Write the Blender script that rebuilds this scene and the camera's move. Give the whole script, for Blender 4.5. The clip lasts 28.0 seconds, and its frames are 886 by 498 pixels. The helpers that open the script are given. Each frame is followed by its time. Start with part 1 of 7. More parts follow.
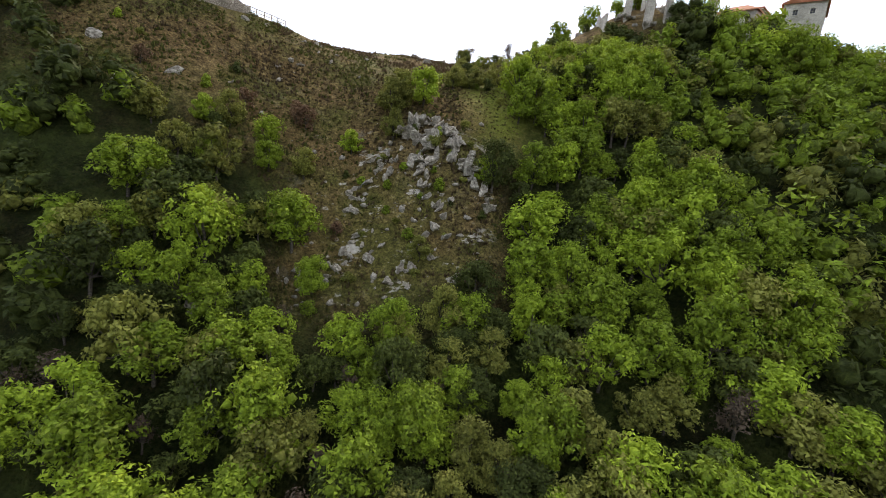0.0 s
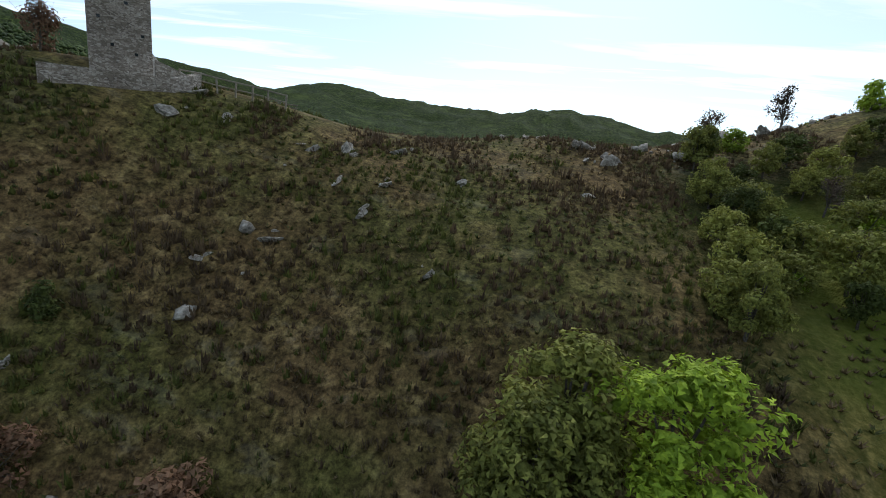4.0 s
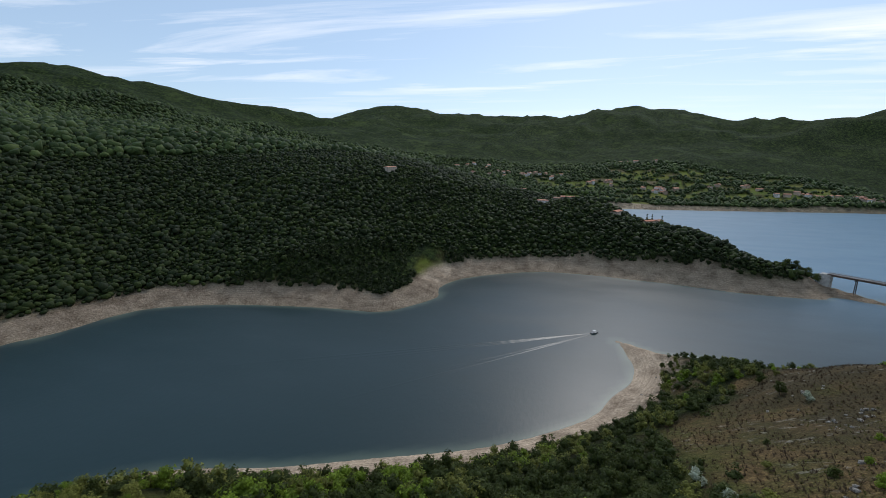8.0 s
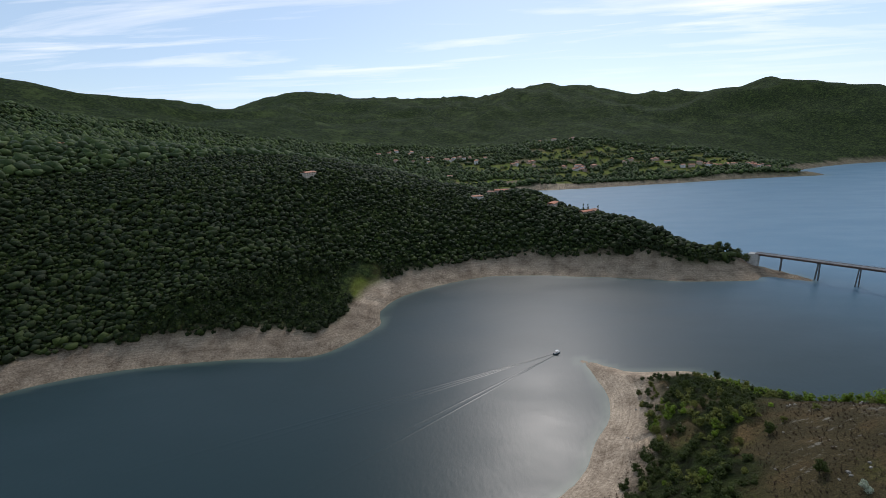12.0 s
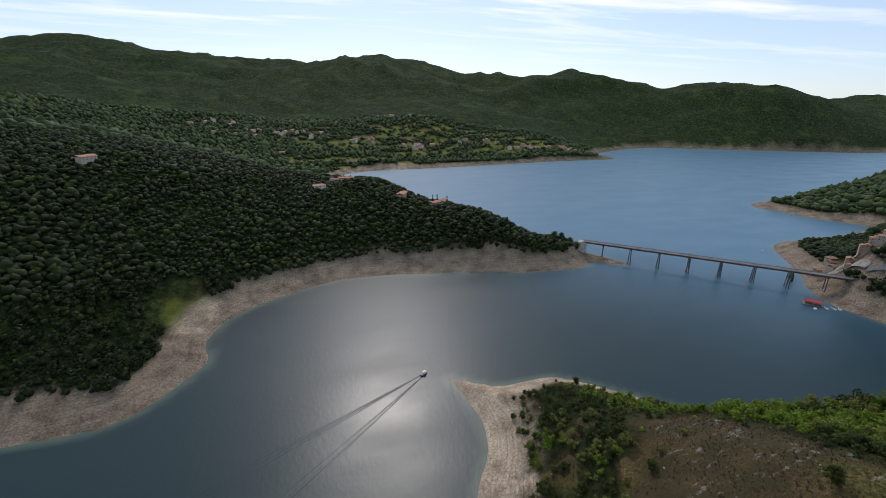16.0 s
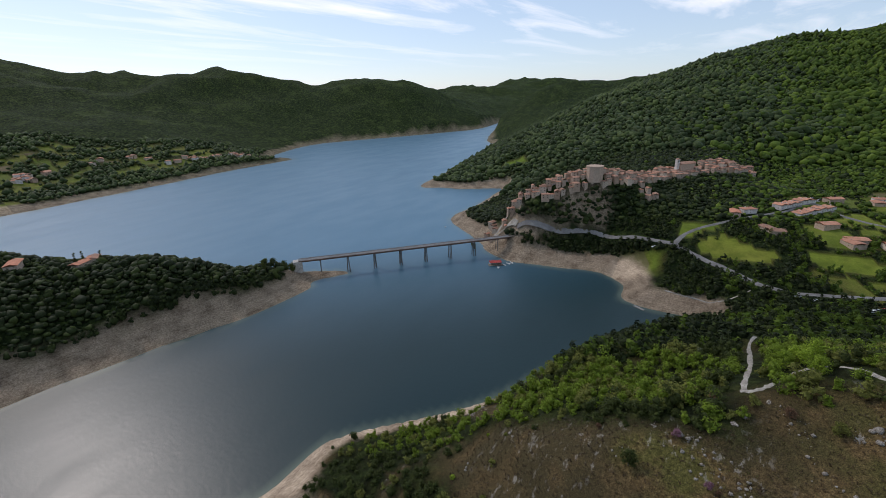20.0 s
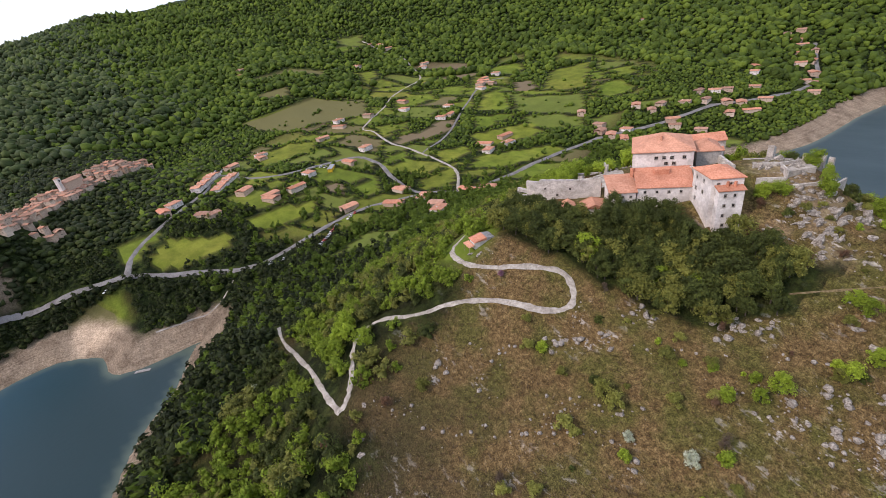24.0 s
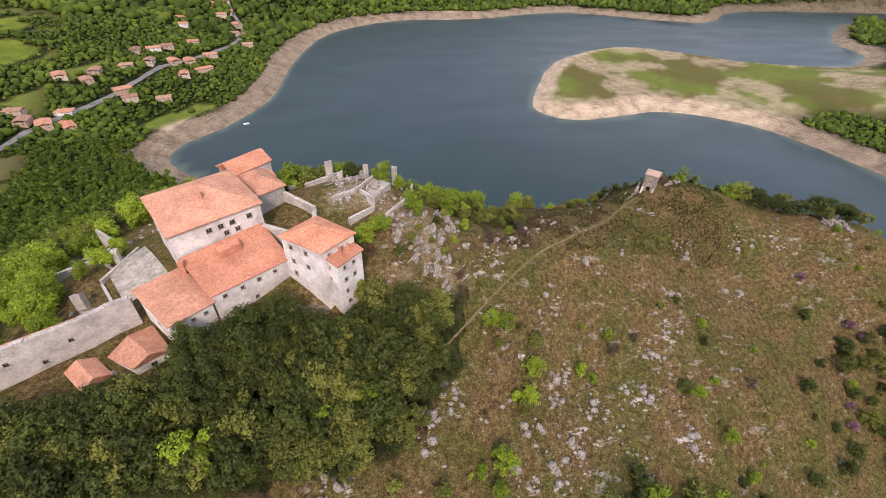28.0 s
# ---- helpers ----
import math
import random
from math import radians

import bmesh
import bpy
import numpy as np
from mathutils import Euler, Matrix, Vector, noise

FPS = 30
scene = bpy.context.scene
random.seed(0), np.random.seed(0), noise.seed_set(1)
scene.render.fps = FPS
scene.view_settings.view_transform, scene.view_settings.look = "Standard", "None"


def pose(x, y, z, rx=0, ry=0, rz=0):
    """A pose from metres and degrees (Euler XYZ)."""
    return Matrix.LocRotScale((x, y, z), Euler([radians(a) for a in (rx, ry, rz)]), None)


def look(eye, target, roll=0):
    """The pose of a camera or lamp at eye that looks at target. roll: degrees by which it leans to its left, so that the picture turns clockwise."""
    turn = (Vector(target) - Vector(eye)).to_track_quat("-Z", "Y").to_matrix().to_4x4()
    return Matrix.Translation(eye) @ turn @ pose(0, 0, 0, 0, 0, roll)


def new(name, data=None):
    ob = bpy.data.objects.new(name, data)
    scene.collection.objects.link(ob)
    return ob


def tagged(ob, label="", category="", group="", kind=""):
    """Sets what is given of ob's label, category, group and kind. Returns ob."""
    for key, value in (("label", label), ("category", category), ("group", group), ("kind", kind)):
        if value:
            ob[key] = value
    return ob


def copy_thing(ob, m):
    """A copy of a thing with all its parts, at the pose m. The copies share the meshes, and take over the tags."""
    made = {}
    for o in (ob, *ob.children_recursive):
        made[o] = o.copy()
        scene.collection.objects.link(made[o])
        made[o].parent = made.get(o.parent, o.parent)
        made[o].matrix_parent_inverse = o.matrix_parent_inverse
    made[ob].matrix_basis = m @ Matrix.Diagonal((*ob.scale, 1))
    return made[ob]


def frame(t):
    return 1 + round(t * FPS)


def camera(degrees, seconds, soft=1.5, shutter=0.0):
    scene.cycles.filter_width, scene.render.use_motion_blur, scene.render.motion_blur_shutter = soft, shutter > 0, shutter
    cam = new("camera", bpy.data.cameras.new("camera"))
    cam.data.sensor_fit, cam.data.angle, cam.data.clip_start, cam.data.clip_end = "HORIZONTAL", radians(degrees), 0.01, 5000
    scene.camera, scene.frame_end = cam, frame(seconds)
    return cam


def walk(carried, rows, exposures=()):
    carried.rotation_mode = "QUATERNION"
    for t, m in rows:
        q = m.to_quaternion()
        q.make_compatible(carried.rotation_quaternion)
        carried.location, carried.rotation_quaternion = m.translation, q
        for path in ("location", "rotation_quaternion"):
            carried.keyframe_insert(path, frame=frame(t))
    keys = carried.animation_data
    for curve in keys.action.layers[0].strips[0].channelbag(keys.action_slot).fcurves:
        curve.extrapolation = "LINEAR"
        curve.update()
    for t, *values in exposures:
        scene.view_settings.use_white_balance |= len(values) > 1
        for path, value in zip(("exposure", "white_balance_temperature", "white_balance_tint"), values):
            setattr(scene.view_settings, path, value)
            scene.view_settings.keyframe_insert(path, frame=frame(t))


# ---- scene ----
cam = camera(90.64, 28.0, soft=0.8)
PATH = [
    (0, (7.11, -68.76, 72.31), (15.51, -20.40, 62.80), 6.77),
    (0.5, (7.60, -61.67, 74.77), (14.79, -13.14, 65.12), 6.75),
    (1, (8.05, -54.56, 77.23), (14.21, -5.93, 67.40), 7.14),
    (1.5, (8.41, -47.35, 79.72), (13.18, 1.34, 69.38), 7.32),
    (2, (8.08, -40.37, 81.60), (12.05, 8.40, 71.28), 7.71),
    (2.5, (7.95, -33.33, 83.49), (9.89, 15.61, 73.41), 7.59),
    (3, (7.76, -26.21, 85.59), (6.75, 22.84, 75.93), 6.69),
    (3.5, (7.05, -19.20, 87.92), (3.98, 29.81, 78.46), 5.52),
    (4, (6.28, -12.18, 92.01), (1.41, 36.35, 81.00), 6.22),
    (4.5, (5.50, -4.87, 94.52), (-1.69, 43.52, 84.21), 6.03),
    (6.5, (-6.27, 28.28, 108.09), (-18.11, 75.72, 97.63), 1.75),
    (7, (-8.20, 34.60, 110.78), (-20.02, 82.09, 100.55), 1.19),
    (7.5, (-9.89, 40.14, 113.70), (-21.83, 87.59, 103.41), 0.86),
    (8, (-11.59, 45.50, 116.84), (-23.63, 92.89, 106.39), 0.75),
    (8.5, (-13.56, 51.01, 119.73), (-25.45, 98.47, 109.43), 0.22),
    (9, (-15.69, 56.42, 122.17), (-26.97, 104.06, 112.01), -0.75),
    (9.5, (-18.07, 61.65, 124.37), (-28.64, 109.46, 114.26), -1.17),
    (10, (-20.05, 66.89, 126.34), (-30.17, 114.84, 116.43), -1.11),
    (10.5, (-22.19, 71.98, 128.47), (-31.44, 120.10, 118.55), -1.01),
    (11, (-24.22, 76.96, 130.92), (-32.14, 125.18, 120.35), -1.20),
    (11.5, (-26.44, 81.88, 133.46), (-32.20, 130.09, 121.52), -2.09),
    (12, (-28.55, 87.10, 135.63), (-32.45, 135.34, 123.08), -2.44),
    (12.5, (-30.54, 92.79, 137.61), (-32.53, 141.06, 124.74), -2.33),
    (14.5, (-33.46, 113.19, 144.87), (-26.34, 160.45, 130.18), -1.11),
    (15, (-34.94, 118.55, 146.88), (-25.35, 165.23, 131.74), -0.39),
    (15.5, (-35.04, 123.91, 148.49), (-23.45, 170.01, 132.98), 0.40),
    (16, (-34.99, 129.31, 150.08), (-21.14, 174.66, 134.25), 1.21),
    (16.5, (-34.77, 134.97, 151.73), (-18.23, 179.32, 135.64), 2.29),
    (17, (-33.98, 140.26, 153.14), (-14.27, 183.22, 136.84), 3.27),
    (17.5, (-32.63, 145.80, 154.42), (-9.53, 186.97, 137.94), 3.80),
    (18, (-31.44, 151.39, 155.60), (-4.75, 190.35, 139.15), 3.09),
    (18.5, (-29.63, 157.37, 156.63), (0.22, 194.01, 140.32), 1.96),
    (19, (-27.45, 163.05, 157.69), (5.71, 196.72, 141.35), 0.90),
    (19.5, (-24.63, 168.70, 158.46), (11.93, 198.67, 142.18), -0.42),
    (20, (-20.97, 173.44, 159.00), (18.61, 199.28, 142.70), -1.78),
    (20.5, (-16.14, 177.87, 159.38), (26.52, 198.03, 142.86), -3.93),
    (21, (-10.98, 181.49, 160.55), (34.07, 194.80, 143.43), -7.18),
    (21.5, (-5.59, 184.30, 162.16), (40.66, 190.84, 144.34), -9.34),
    (23.5, (24.21, 182.86, 161.46), (64.83, 163.59, 139.58), -10.16),
    (24, (30.44, 179.98, 162.31), (66.75, 154.64, 139.07), -9.39),
    (24.5, (36.56, 176.09, 162.96), (68.18, 145.79, 138.84), -8.54),
    (25, (42.41, 170.89, 163.88), (69.02, 136.74, 138.87), -7.98),
    (25.5, (47.74, 164.72, 164.67), (69.14, 127.60, 138.89), -6.97),
    (26, (53.15, 157.71, 164.97), (68.68, 118.14, 138.64), -5.07),
    (26.5, (57.40, 150.14, 164.78), (66.87, 108.81, 138.28), -2.04),
    (27, (60.93, 141.96, 164.36), (64.10, 99.76, 137.73), 0.18),
    (27.5, (64.14, 133.17, 164.02), (60.78, 91.95, 135.91), 1.28),
    (28, (66.75, 123.92, 163.49), (58.03, 85.57, 132.62), 2.24),
]
EXPOSURES = [(0.0, 0.93, 8000, 18), (2.6, 0.64, 7700, 13), (3.6, 0.22, 6900, 11), (4.5, -0.14, 6500, 10), (6.5, -0.45, 6300, 11), (13.0, -0.37, 6450, 14), (20.0, -0.35, 6600, 17), (21.5, -0.22, 6700, 18), (23.5, 0.42, 7000, 26), (28.0, 0.69, 7500, 28)]
walk(cam, [(t, look(eye, target, roll)) for t, eye, target, roll in PATH], EXPOSURES)

# ---- light: hazy sun low over the lake, thin high cloud ----
SUN_AZ, SUN_EL = 9.5, 41.0   # degrees clockwise from +y, above the horizon


def make_world():
    world = bpy.data.worlds.new("sky")
    scene.world = world
    world.use_nodes = True
    nt = world.node_tree
    nt.nodes.clear()
    out = nt.nodes.new("ShaderNodeOutputWorld")
    bg = nt.nodes.new("ShaderNodeBackground")
    sky = nt.nodes.new("ShaderNodeTexSky")
    sky.sky_type = "NISHITA"
    sky.sun_disc = False
    sky.sun_elevation = radians(SUN_EL)
    sky.sun_rotation = radians(SUN_AZ)
    sky.altitude, sky.air_density, sky.dust_density, sky.ozone_density = 600, 1.0, 0.8, 1.5
    bg.inputs["Strength"].default_value = 0.15
    # thin streaks of high cloud, laid out on a plane far above
    co = nt.nodes.new("ShaderNodeTexCoord")
    sep = nt.nodes.new("ShaderNodeSeparateXYZ")
    nt.links.new(co.outputs["Generated"], sep.inputs[0])
    up = nt.nodes.new("ShaderNodeMath")
    up.operation = "MAXIMUM"
    up.inputs[1].default_value = 0.03
    nt.links.new(sep.outputs["Z"], up.inputs[0])
    comb = nt.nodes.new("ShaderNodeCombineXYZ")
    for axis in ("X", "Y"):
        div = nt.nodes.new("ShaderNodeMath")
        div.operation = "DIVIDE"
        nt.links.new(sep.outputs[axis], div.inputs[0])
        nt.links.new(up.outputs[0], div.inputs[1])
        nt.links.new(div.outputs[0], comb.inputs[axis])
    mapping = nt.nodes.new("ShaderNodeMapping")
    mapping.inputs["Rotation"].default_value = (0, 0, radians(-12))
    mapping.inputs["Scale"].default_value = (0.22, 0.75, 1)
    nt.links.new(comb.outputs[0], mapping.inputs["Vector"])
    noise_n = nt.nodes.new("ShaderNodeTexNoise")
    noise_n.inputs["Scale"].default_value = 1.1
    noise_n.inputs["Detail"].default_value = 9
    noise_n.inputs["Roughness"].default_value = 0.58
    noise_n.inputs["Distortion"].default_value = 0.5
    nt.links.new(mapping.outputs[0], noise_n.inputs["Vector"])
    ramp = nt.nodes.new("ShaderNodeValToRGB")
    ramp.color_ramp.elements[0].position = 0.5
    ramp.color_ramp.elements[1].position = 0.7
    nt.links.new(noise_n.outputs["Fac"], ramp.inputs[0])
    fade = nt.nodes.new("ShaderNodeMath")
    fade.operation = "MULTIPLY"
    fade.inputs[1].default_value = 0.9
    low = nt.nodes.new("ShaderNodeMapRange")
    low.inputs["From Min"].default_value = 0.05
    low.inputs["From Max"].default_value = 0.16
    nt.links.new(sep.outputs["Z"], low.inputs["Value"])
    thin = nt.nodes.new("ShaderNodeMath")
    thin.operation = "MULTIPLY"
    nt.links.new(ramp.outputs[0], thin.inputs[0])
    nt.links.new(low.outputs[0], thin.inputs[1])
    nt.links.new(thin.outputs[0], fade.inputs[0])
    # an even thin veil of haze over the whole sky, and the streaks in it
    veil = nt.nodes.new("ShaderNodeMix")
    veil.data_type = "RGBA"
    veil.inputs["Factor"].default_value = 0.42
    nt.links.new(sky.outputs[0], veil.inputs["A"])
    veil.inputs["B"].default_value = (5.5, 7.3, 9.1, 1)
    mix = nt.nodes.new("ShaderNodeMix")
    mix.data_type = "RGBA"
    nt.links.new(fade.outputs[0], mix.inputs["Factor"])
    nt.links.new(veil.outputs["Result"], mix.inputs["A"])
    mix.inputs["B"].default_value = (9.6, 9.9, 10.3, 1)
    nt.links.new(mix.outputs["Result"], bg.inputs["Color"])
    nt.links.new(bg.outputs[0], out.inputs[0])


make_world()
sun = new("sun", bpy.data.lights.new("sun", "SUN"))
sun.data.energy, sun.data.angle, sun.data.color = 1.7, radians(7.0), (1.0, 0.95, 0.88)
ax, ay = math.sin(radians(SUN_AZ)), math.cos(radians(SUN_AZ))
sun.matrix_world = look((ax * 100, ay * 100, 100 * math.tan(radians(SUN_EL))), (0, 0, 0))


# ---- materials ----
def shader(name, rough=0.9, spec=0.3):
    m = bpy.data.materials.new(name)
    m.use_nodes = True
    b = m.node_tree.nodes["Principled BSDF"]
    b.inputs["Roughness"].default_value = rough
    b.inputs["Specular IOR Level"].default_value = spec
    return m, m.node_tree, b


def noise_node(nt, scale, detail=6, rough=0.6, coord="Object", stretch=(1, 1, 1)):
    tc = nt.nodes.new("ShaderNodeTexCoord")
    mp = nt.nodes.new("ShaderNodeMapping")
    mp.inputs["Scale"].default_value = stretch
    n = nt.nodes.new("ShaderNodeTexNoise")
    n.inputs["Scale"].default_value = scale
    n.inputs["Detail"].default_value = detail
    n.inputs["Roughness"].default_value = rough
    nt.links.new(tc.outputs[coord], mp.inputs["Vector"])
    nt.links.new(mp.outputs[0], n.inputs["Vector"])
    return n.outputs["Fac"]


def ramp_node(nt, fac, stops):
    r = nt.nodes.new("ShaderNodeValToRGB")
    e = r.color_ramp.elements
    while len(e) < len(stops):
        e.new(0.5)
    for el, (p, c) in zip(e, stops):
        el.position = p
        el.color = (*c, 1) if len(c) == 3 else c
    nt.links.new(fac, r.inputs[0])
    return r.outputs[0]


def mix_node(nt, fac, a, b, blend="MIX"):
    m = nt.nodes.new("ShaderNodeMix")
    m.data_type, m.blend_type = "RGBA", blend
    for key, val in (("Factor", fac), ("A", a), ("B", b)):
        if isinstance(val, bpy.types.NodeSocket):
            nt.links.new(val, m.inputs[key])
        elif key == "Factor":
            m.inputs[key].default_value = val
        else:
            m.inputs[key].default_value = (*val, 1)
    return m.outputs["Result"]


def math_node(nt, op, a, b=0.0, clamp=False):
    m = nt.nodes.new("ShaderNodeMath")
    m.operation, m.use_clamp = op, clamp
    for n, val in enumerate((a, b)):
        if isinstance(val, bpy.types.NodeSocket):
            nt.links.new(val, m.inputs[n])
        else:
            m.inputs[n].default_value = val
    return m.outputs[0]


def attr_node(nt, name):
    a = nt.nodes.new("ShaderNodeAttribute")
    a.attribute_name = name
    return a.outputs["Fac"]


def bump(nt, b, height, strength, distance):
    n = nt.nodes.new("ShaderNodeBump")
    n.inputs["Strength"].default_value = strength
    n.inputs["Distance"].default_value = distance
    nt.links.new(height, n.inputs["Height"])
    nt.links.new(n.outputs[0], b.inputs["Normal"])


def two_scale(name, low, mid, high, scale, rough=0.9, spec=0.3, bump_d=0.02, coarse=0.12, per_object=0.0):
    """A surface with grain at one scale and stains at another."""
    m, nt, b = shader(name, rough, spec)
    fine = noise_node(nt, scale, 8, 0.65)
    wide = noise_node(nt, scale * coarse, 4, 0.6)
    c = ramp_node(nt, fine, [(0.3, low), (0.5, mid), (0.72, high)])
    dark = ramp_node(nt, wide, [(0.32, (0.62, 0.6, 0.58)), (0.62, (1.06, 1.05, 1.03))])
    c = mix_node(nt, 1.0, c, dark, "MULTIPLY")
    if per_object:
        oi = nt.nodes.new("ShaderNodeObjectInfo")
        v = math_node(nt, "MULTIPLY_ADD", oi.outputs["Random"], per_object)
        v.node.inputs[2].default_value = 1 - per_object / 2
        cv = nt.nodes.new("ShaderNodeCombineColor")
        for k in range(3):
            nt.links.new(v, cv.inputs[k])
        c = mix_node(nt, 1.0, c, cv.outputs[0], "MULTIPLY")
    nt.links.new(c, b.inputs["Base Color"])
    bump(nt, b, fine, 0.6, bump_d)
    return m


def leaf_material(name, dark, mid, light, patch=0.0, glow=0.22):
    m, nt, b = shader(name, 0.75, 0.2)
    g = nt.nodes.new("ShaderNodeNewGeometry")
    oi = nt.nodes.new("ShaderNodeObjectInfo")
    f = math_node(nt, "MULTIPLY", oi.outputs["Random"], 0.45)
    f2 = math_node(nt, "MULTIPLY", g.outputs["Random Per Island"], 0.55)
    f = math_node(nt, "ADD", f, f2)
    if patch:
        w = noise_node(nt, patch, 3, 0.5)
        f = math_node(nt, "MULTIPLY_ADD", g.outputs["Random Per Island"], 0.62)
        f.node.inputs[2].default_value = -0.08
        f = math_node(nt, "ADD", f, math_node(nt, "MULTIPLY", w, 0.55))
    c = ramp_node(nt, f, [(0.12, dark), (0.5, mid), (0.9, light)])
    n = noise_node(nt, 3.0, 3, 0.6)
    c = mix_node(nt, 0.35, c, ramp_node(nt, n, [(0.3, dark), (0.7, light)]))
    nt.links.new(c, b.inputs["Base Color"])
    bump(nt, b, n, 0.8, 0.25)
    if glow:
        tr = nt.nodes.new("ShaderNodeBsdfTranslucent")
        nt.links.new(mix_node(nt, 0.5, c, light), tr.inputs["Color"])
        ms = nt.nodes.new("ShaderNodeMixShader")
        ms.inputs[0].default_value = glow
        nt.links.new(b.outputs[0], ms.inputs[1])
        nt.links.new(tr.outputs[0], ms.inputs[2])
        nt.links.new(ms.outputs[0], nt.nodes["Material Output"].inputs["Surface"])
    return m


LEAF_FRESH = leaf_material("spring_leaves", (0.03, 0.046, 0.007), (0.165, 0.255, 0.022), (0.45, 0.58, 0.055))
LEAF_OLIVE = leaf_material("olive_leaves", (0.036, 0.041, 0.01), (0.17, 0.18, 0.036), (0.38, 0.38, 0.085))
LEAF_DARK = leaf_material("dark_leaves", (0.012, 0.018, 0.005), (0.046, 0.063, 0.014), (0.15, 0.18, 0.038))
# North canopy: backlight and cloud shade are put into its dark colour.
LEAF_BACKLIT = leaf_material("backlit_canopy", (0.003, 0.006, 0.002), (0.0105, 0.019, 0.004), (0.058, 0.078, 0.013), 0.014, 0.0)
# Far canopy: the paling of haze is put into its lighter green.
LEAF_HAZED = leaf_material("hazed_canopy", (0.008, 0.016, 0.005), (0.03, 0.05, 0.014), (0.11, 0.145, 0.036), 0.006, 0.0)
# South canopy: fresher green, with sunlight painted into the brighter tones.
LEAF_SUNLIT = leaf_material("sunlit_canopy", (0.014, 0.03, 0.006), (0.066, 0.115, 0.016), (0.21, 0.29, 0.035), 0.014, 0.35)
LEAF_PINK = leaf_material("pink_blossom", (0.16, 0.06, 0.09), (0.27, 0.12, 0.17), (0.36, 0.2, 0.24))
LEAF_BARE = leaf_material("bare_twigs", (0.07, 0.045, 0.03), (0.11, 0.075, 0.05), (0.16, 0.12, 0.085))
LEAF_RUST = leaf_material("rusty_twigs", (0.10, 0.05, 0.03), (0.15, 0.08, 0.045), (0.2, 0.12, 0.07))
LEAF_WHITE = leaf_material("white_blossom", (0.2, 0.24, 0.12), (0.42, 0.46, 0.3), (0.6, 0.62, 0.5))
BARK = two_scale("bark", (0.05, 0.04, 0.03), (0.1, 0.085, 0.07), (0.17, 0.15, 0.13), 6, 0.95, 0.1, 0.03)
ROCK = two_scale("limestone", (0.08, 0.068, 0.055), (0.33, 0.295, 0.25), (0.62, 0.57, 0.5), 3.0, 0.94, 0.1, 0.3, 0.3, 0.3)
PLASTER = two_scale("pale_plaster", (0.58, 0.53, 0.49), (0.71, 0.66, 0.615), (0.8, 0.76, 0.715), 1.5, 0.9, 0.2, 0.02, 0.15)


def rubble_material(name, low, mid, high, scale):
    """Coursed rubble: uneven stones of differing tone with recessed mortar between them."""
    m, nt, b = shader(name, 0.93, 0.15)
    tc = nt.nodes.new("ShaderNodeTexCoord")
    mp = nt.nodes.new("ShaderNodeMapping")
    mp.inputs["Scale"].default_value = (1, 1, 1.9)
    nt.links.new(tc.outputs["Object"], mp.inputs["Vector"])
    cells = nt.nodes.new("ShaderNodeTexVoronoi")
    cells.inputs["Scale"].default_value = scale
    gaps = nt.nodes.new("ShaderNodeTexVoronoi")
    gaps.feature = "DISTANCE_TO_EDGE"
    gaps.inputs["Scale"].default_value = scale
    for v in (cells, gaps):
        nt.links.new(mp.outputs[0], v.inputs["Vector"])
    sep = nt.nodes.new("ShaderNodeSeparateColor")
    nt.links.new(cells.outputs["Color"], sep.inputs[0])
    fine = noise_node(nt, scale * 2.5, 6, 0.65)
    f = math_node(nt, "ADD", math_node(nt, "MULTIPLY", sep.outputs[0], 0.6), math_node(nt, "MULTIPLY", fine, 0.4))
    c = ramp_node(nt, f, [(0.2, low), (0.5, mid), (0.8, high)])
    joint = ramp_node(nt, gaps.outputs["Distance"], [(0.02, (0, 0, 0)), (0.07, (1, 1, 1))])
    c = mix_node(nt, joint, tuple(0.72 * k for k in low), c)
    stain = noise_node(nt, 0.35, 5, 0.6)
    c = mix_node(nt, 1.0, c, ramp_node(nt, stain, [(0.35, (0.68, 0.66, 0.63)), (0.62, (1.08, 1.06, 1.03))]), "MULTIPLY")
    nt.links.new(c, b.inputs["Base Color"])
    bump(nt, b, joint, 0.7, 0.05)
    return m


STONEWALL = rubble_material("rubble_wall", (0.47, 0.43, 0.385), (0.6, 0.555, 0.5), (0.71, 0.67, 0.615), 4.6)
TOWERSTONE = rubble_material("tower_rubble", (0.22, 0.18, 0.145), (0.38, 0.32, 0.27), (0.55, 0.485, 0.42), 5.0)
BRIDGE_STEEL = two_scale("brown_bridge_paint", (0.13, 0.08, 0.06), (0.21, 0.135, 0.105), (0.29, 0.2, 0.16), 1.2, 0.7, 0.3, 0.01, 0.2)
PIER = two_scale("stained_concrete", (0.1, 0.095, 0.09), (0.17, 0.165, 0.155), (0.26, 0.25, 0.235), 1.2, 0.85, 0.3, 0.02, 0.2)
CONCRETE = two_scale("concrete", (0.22, 0.21, 0.195), (0.33, 0.315, 0.29), (0.42, 0.4, 0.37), 2.0, 0.85, 0.3, 0.01, 0.1)
TRODDEN = two_scale("trodden_grass", (0.1, 0.075, 0.038), (0.19, 0.145, 0.075), (0.28, 0.225, 0.13), 1.5, 0.95, 0.1, 0.03, 0.2)
GRAVEL = two_scale("pale_gravel", (0.22, 0.195, 0.16), (0.38, 0.345, 0.295), (0.52, 0.48, 0.42), 1.2, 0.95, 0.15, 0.03, 0.2)
ASPHALT = two_scale("worn_asphalt", (0.13, 0.125, 0.12), (0.2, 0.19, 0.18), (0.27, 0.26, 0.245), 1.5, 0.9, 0.3, 0.01, 0.1)
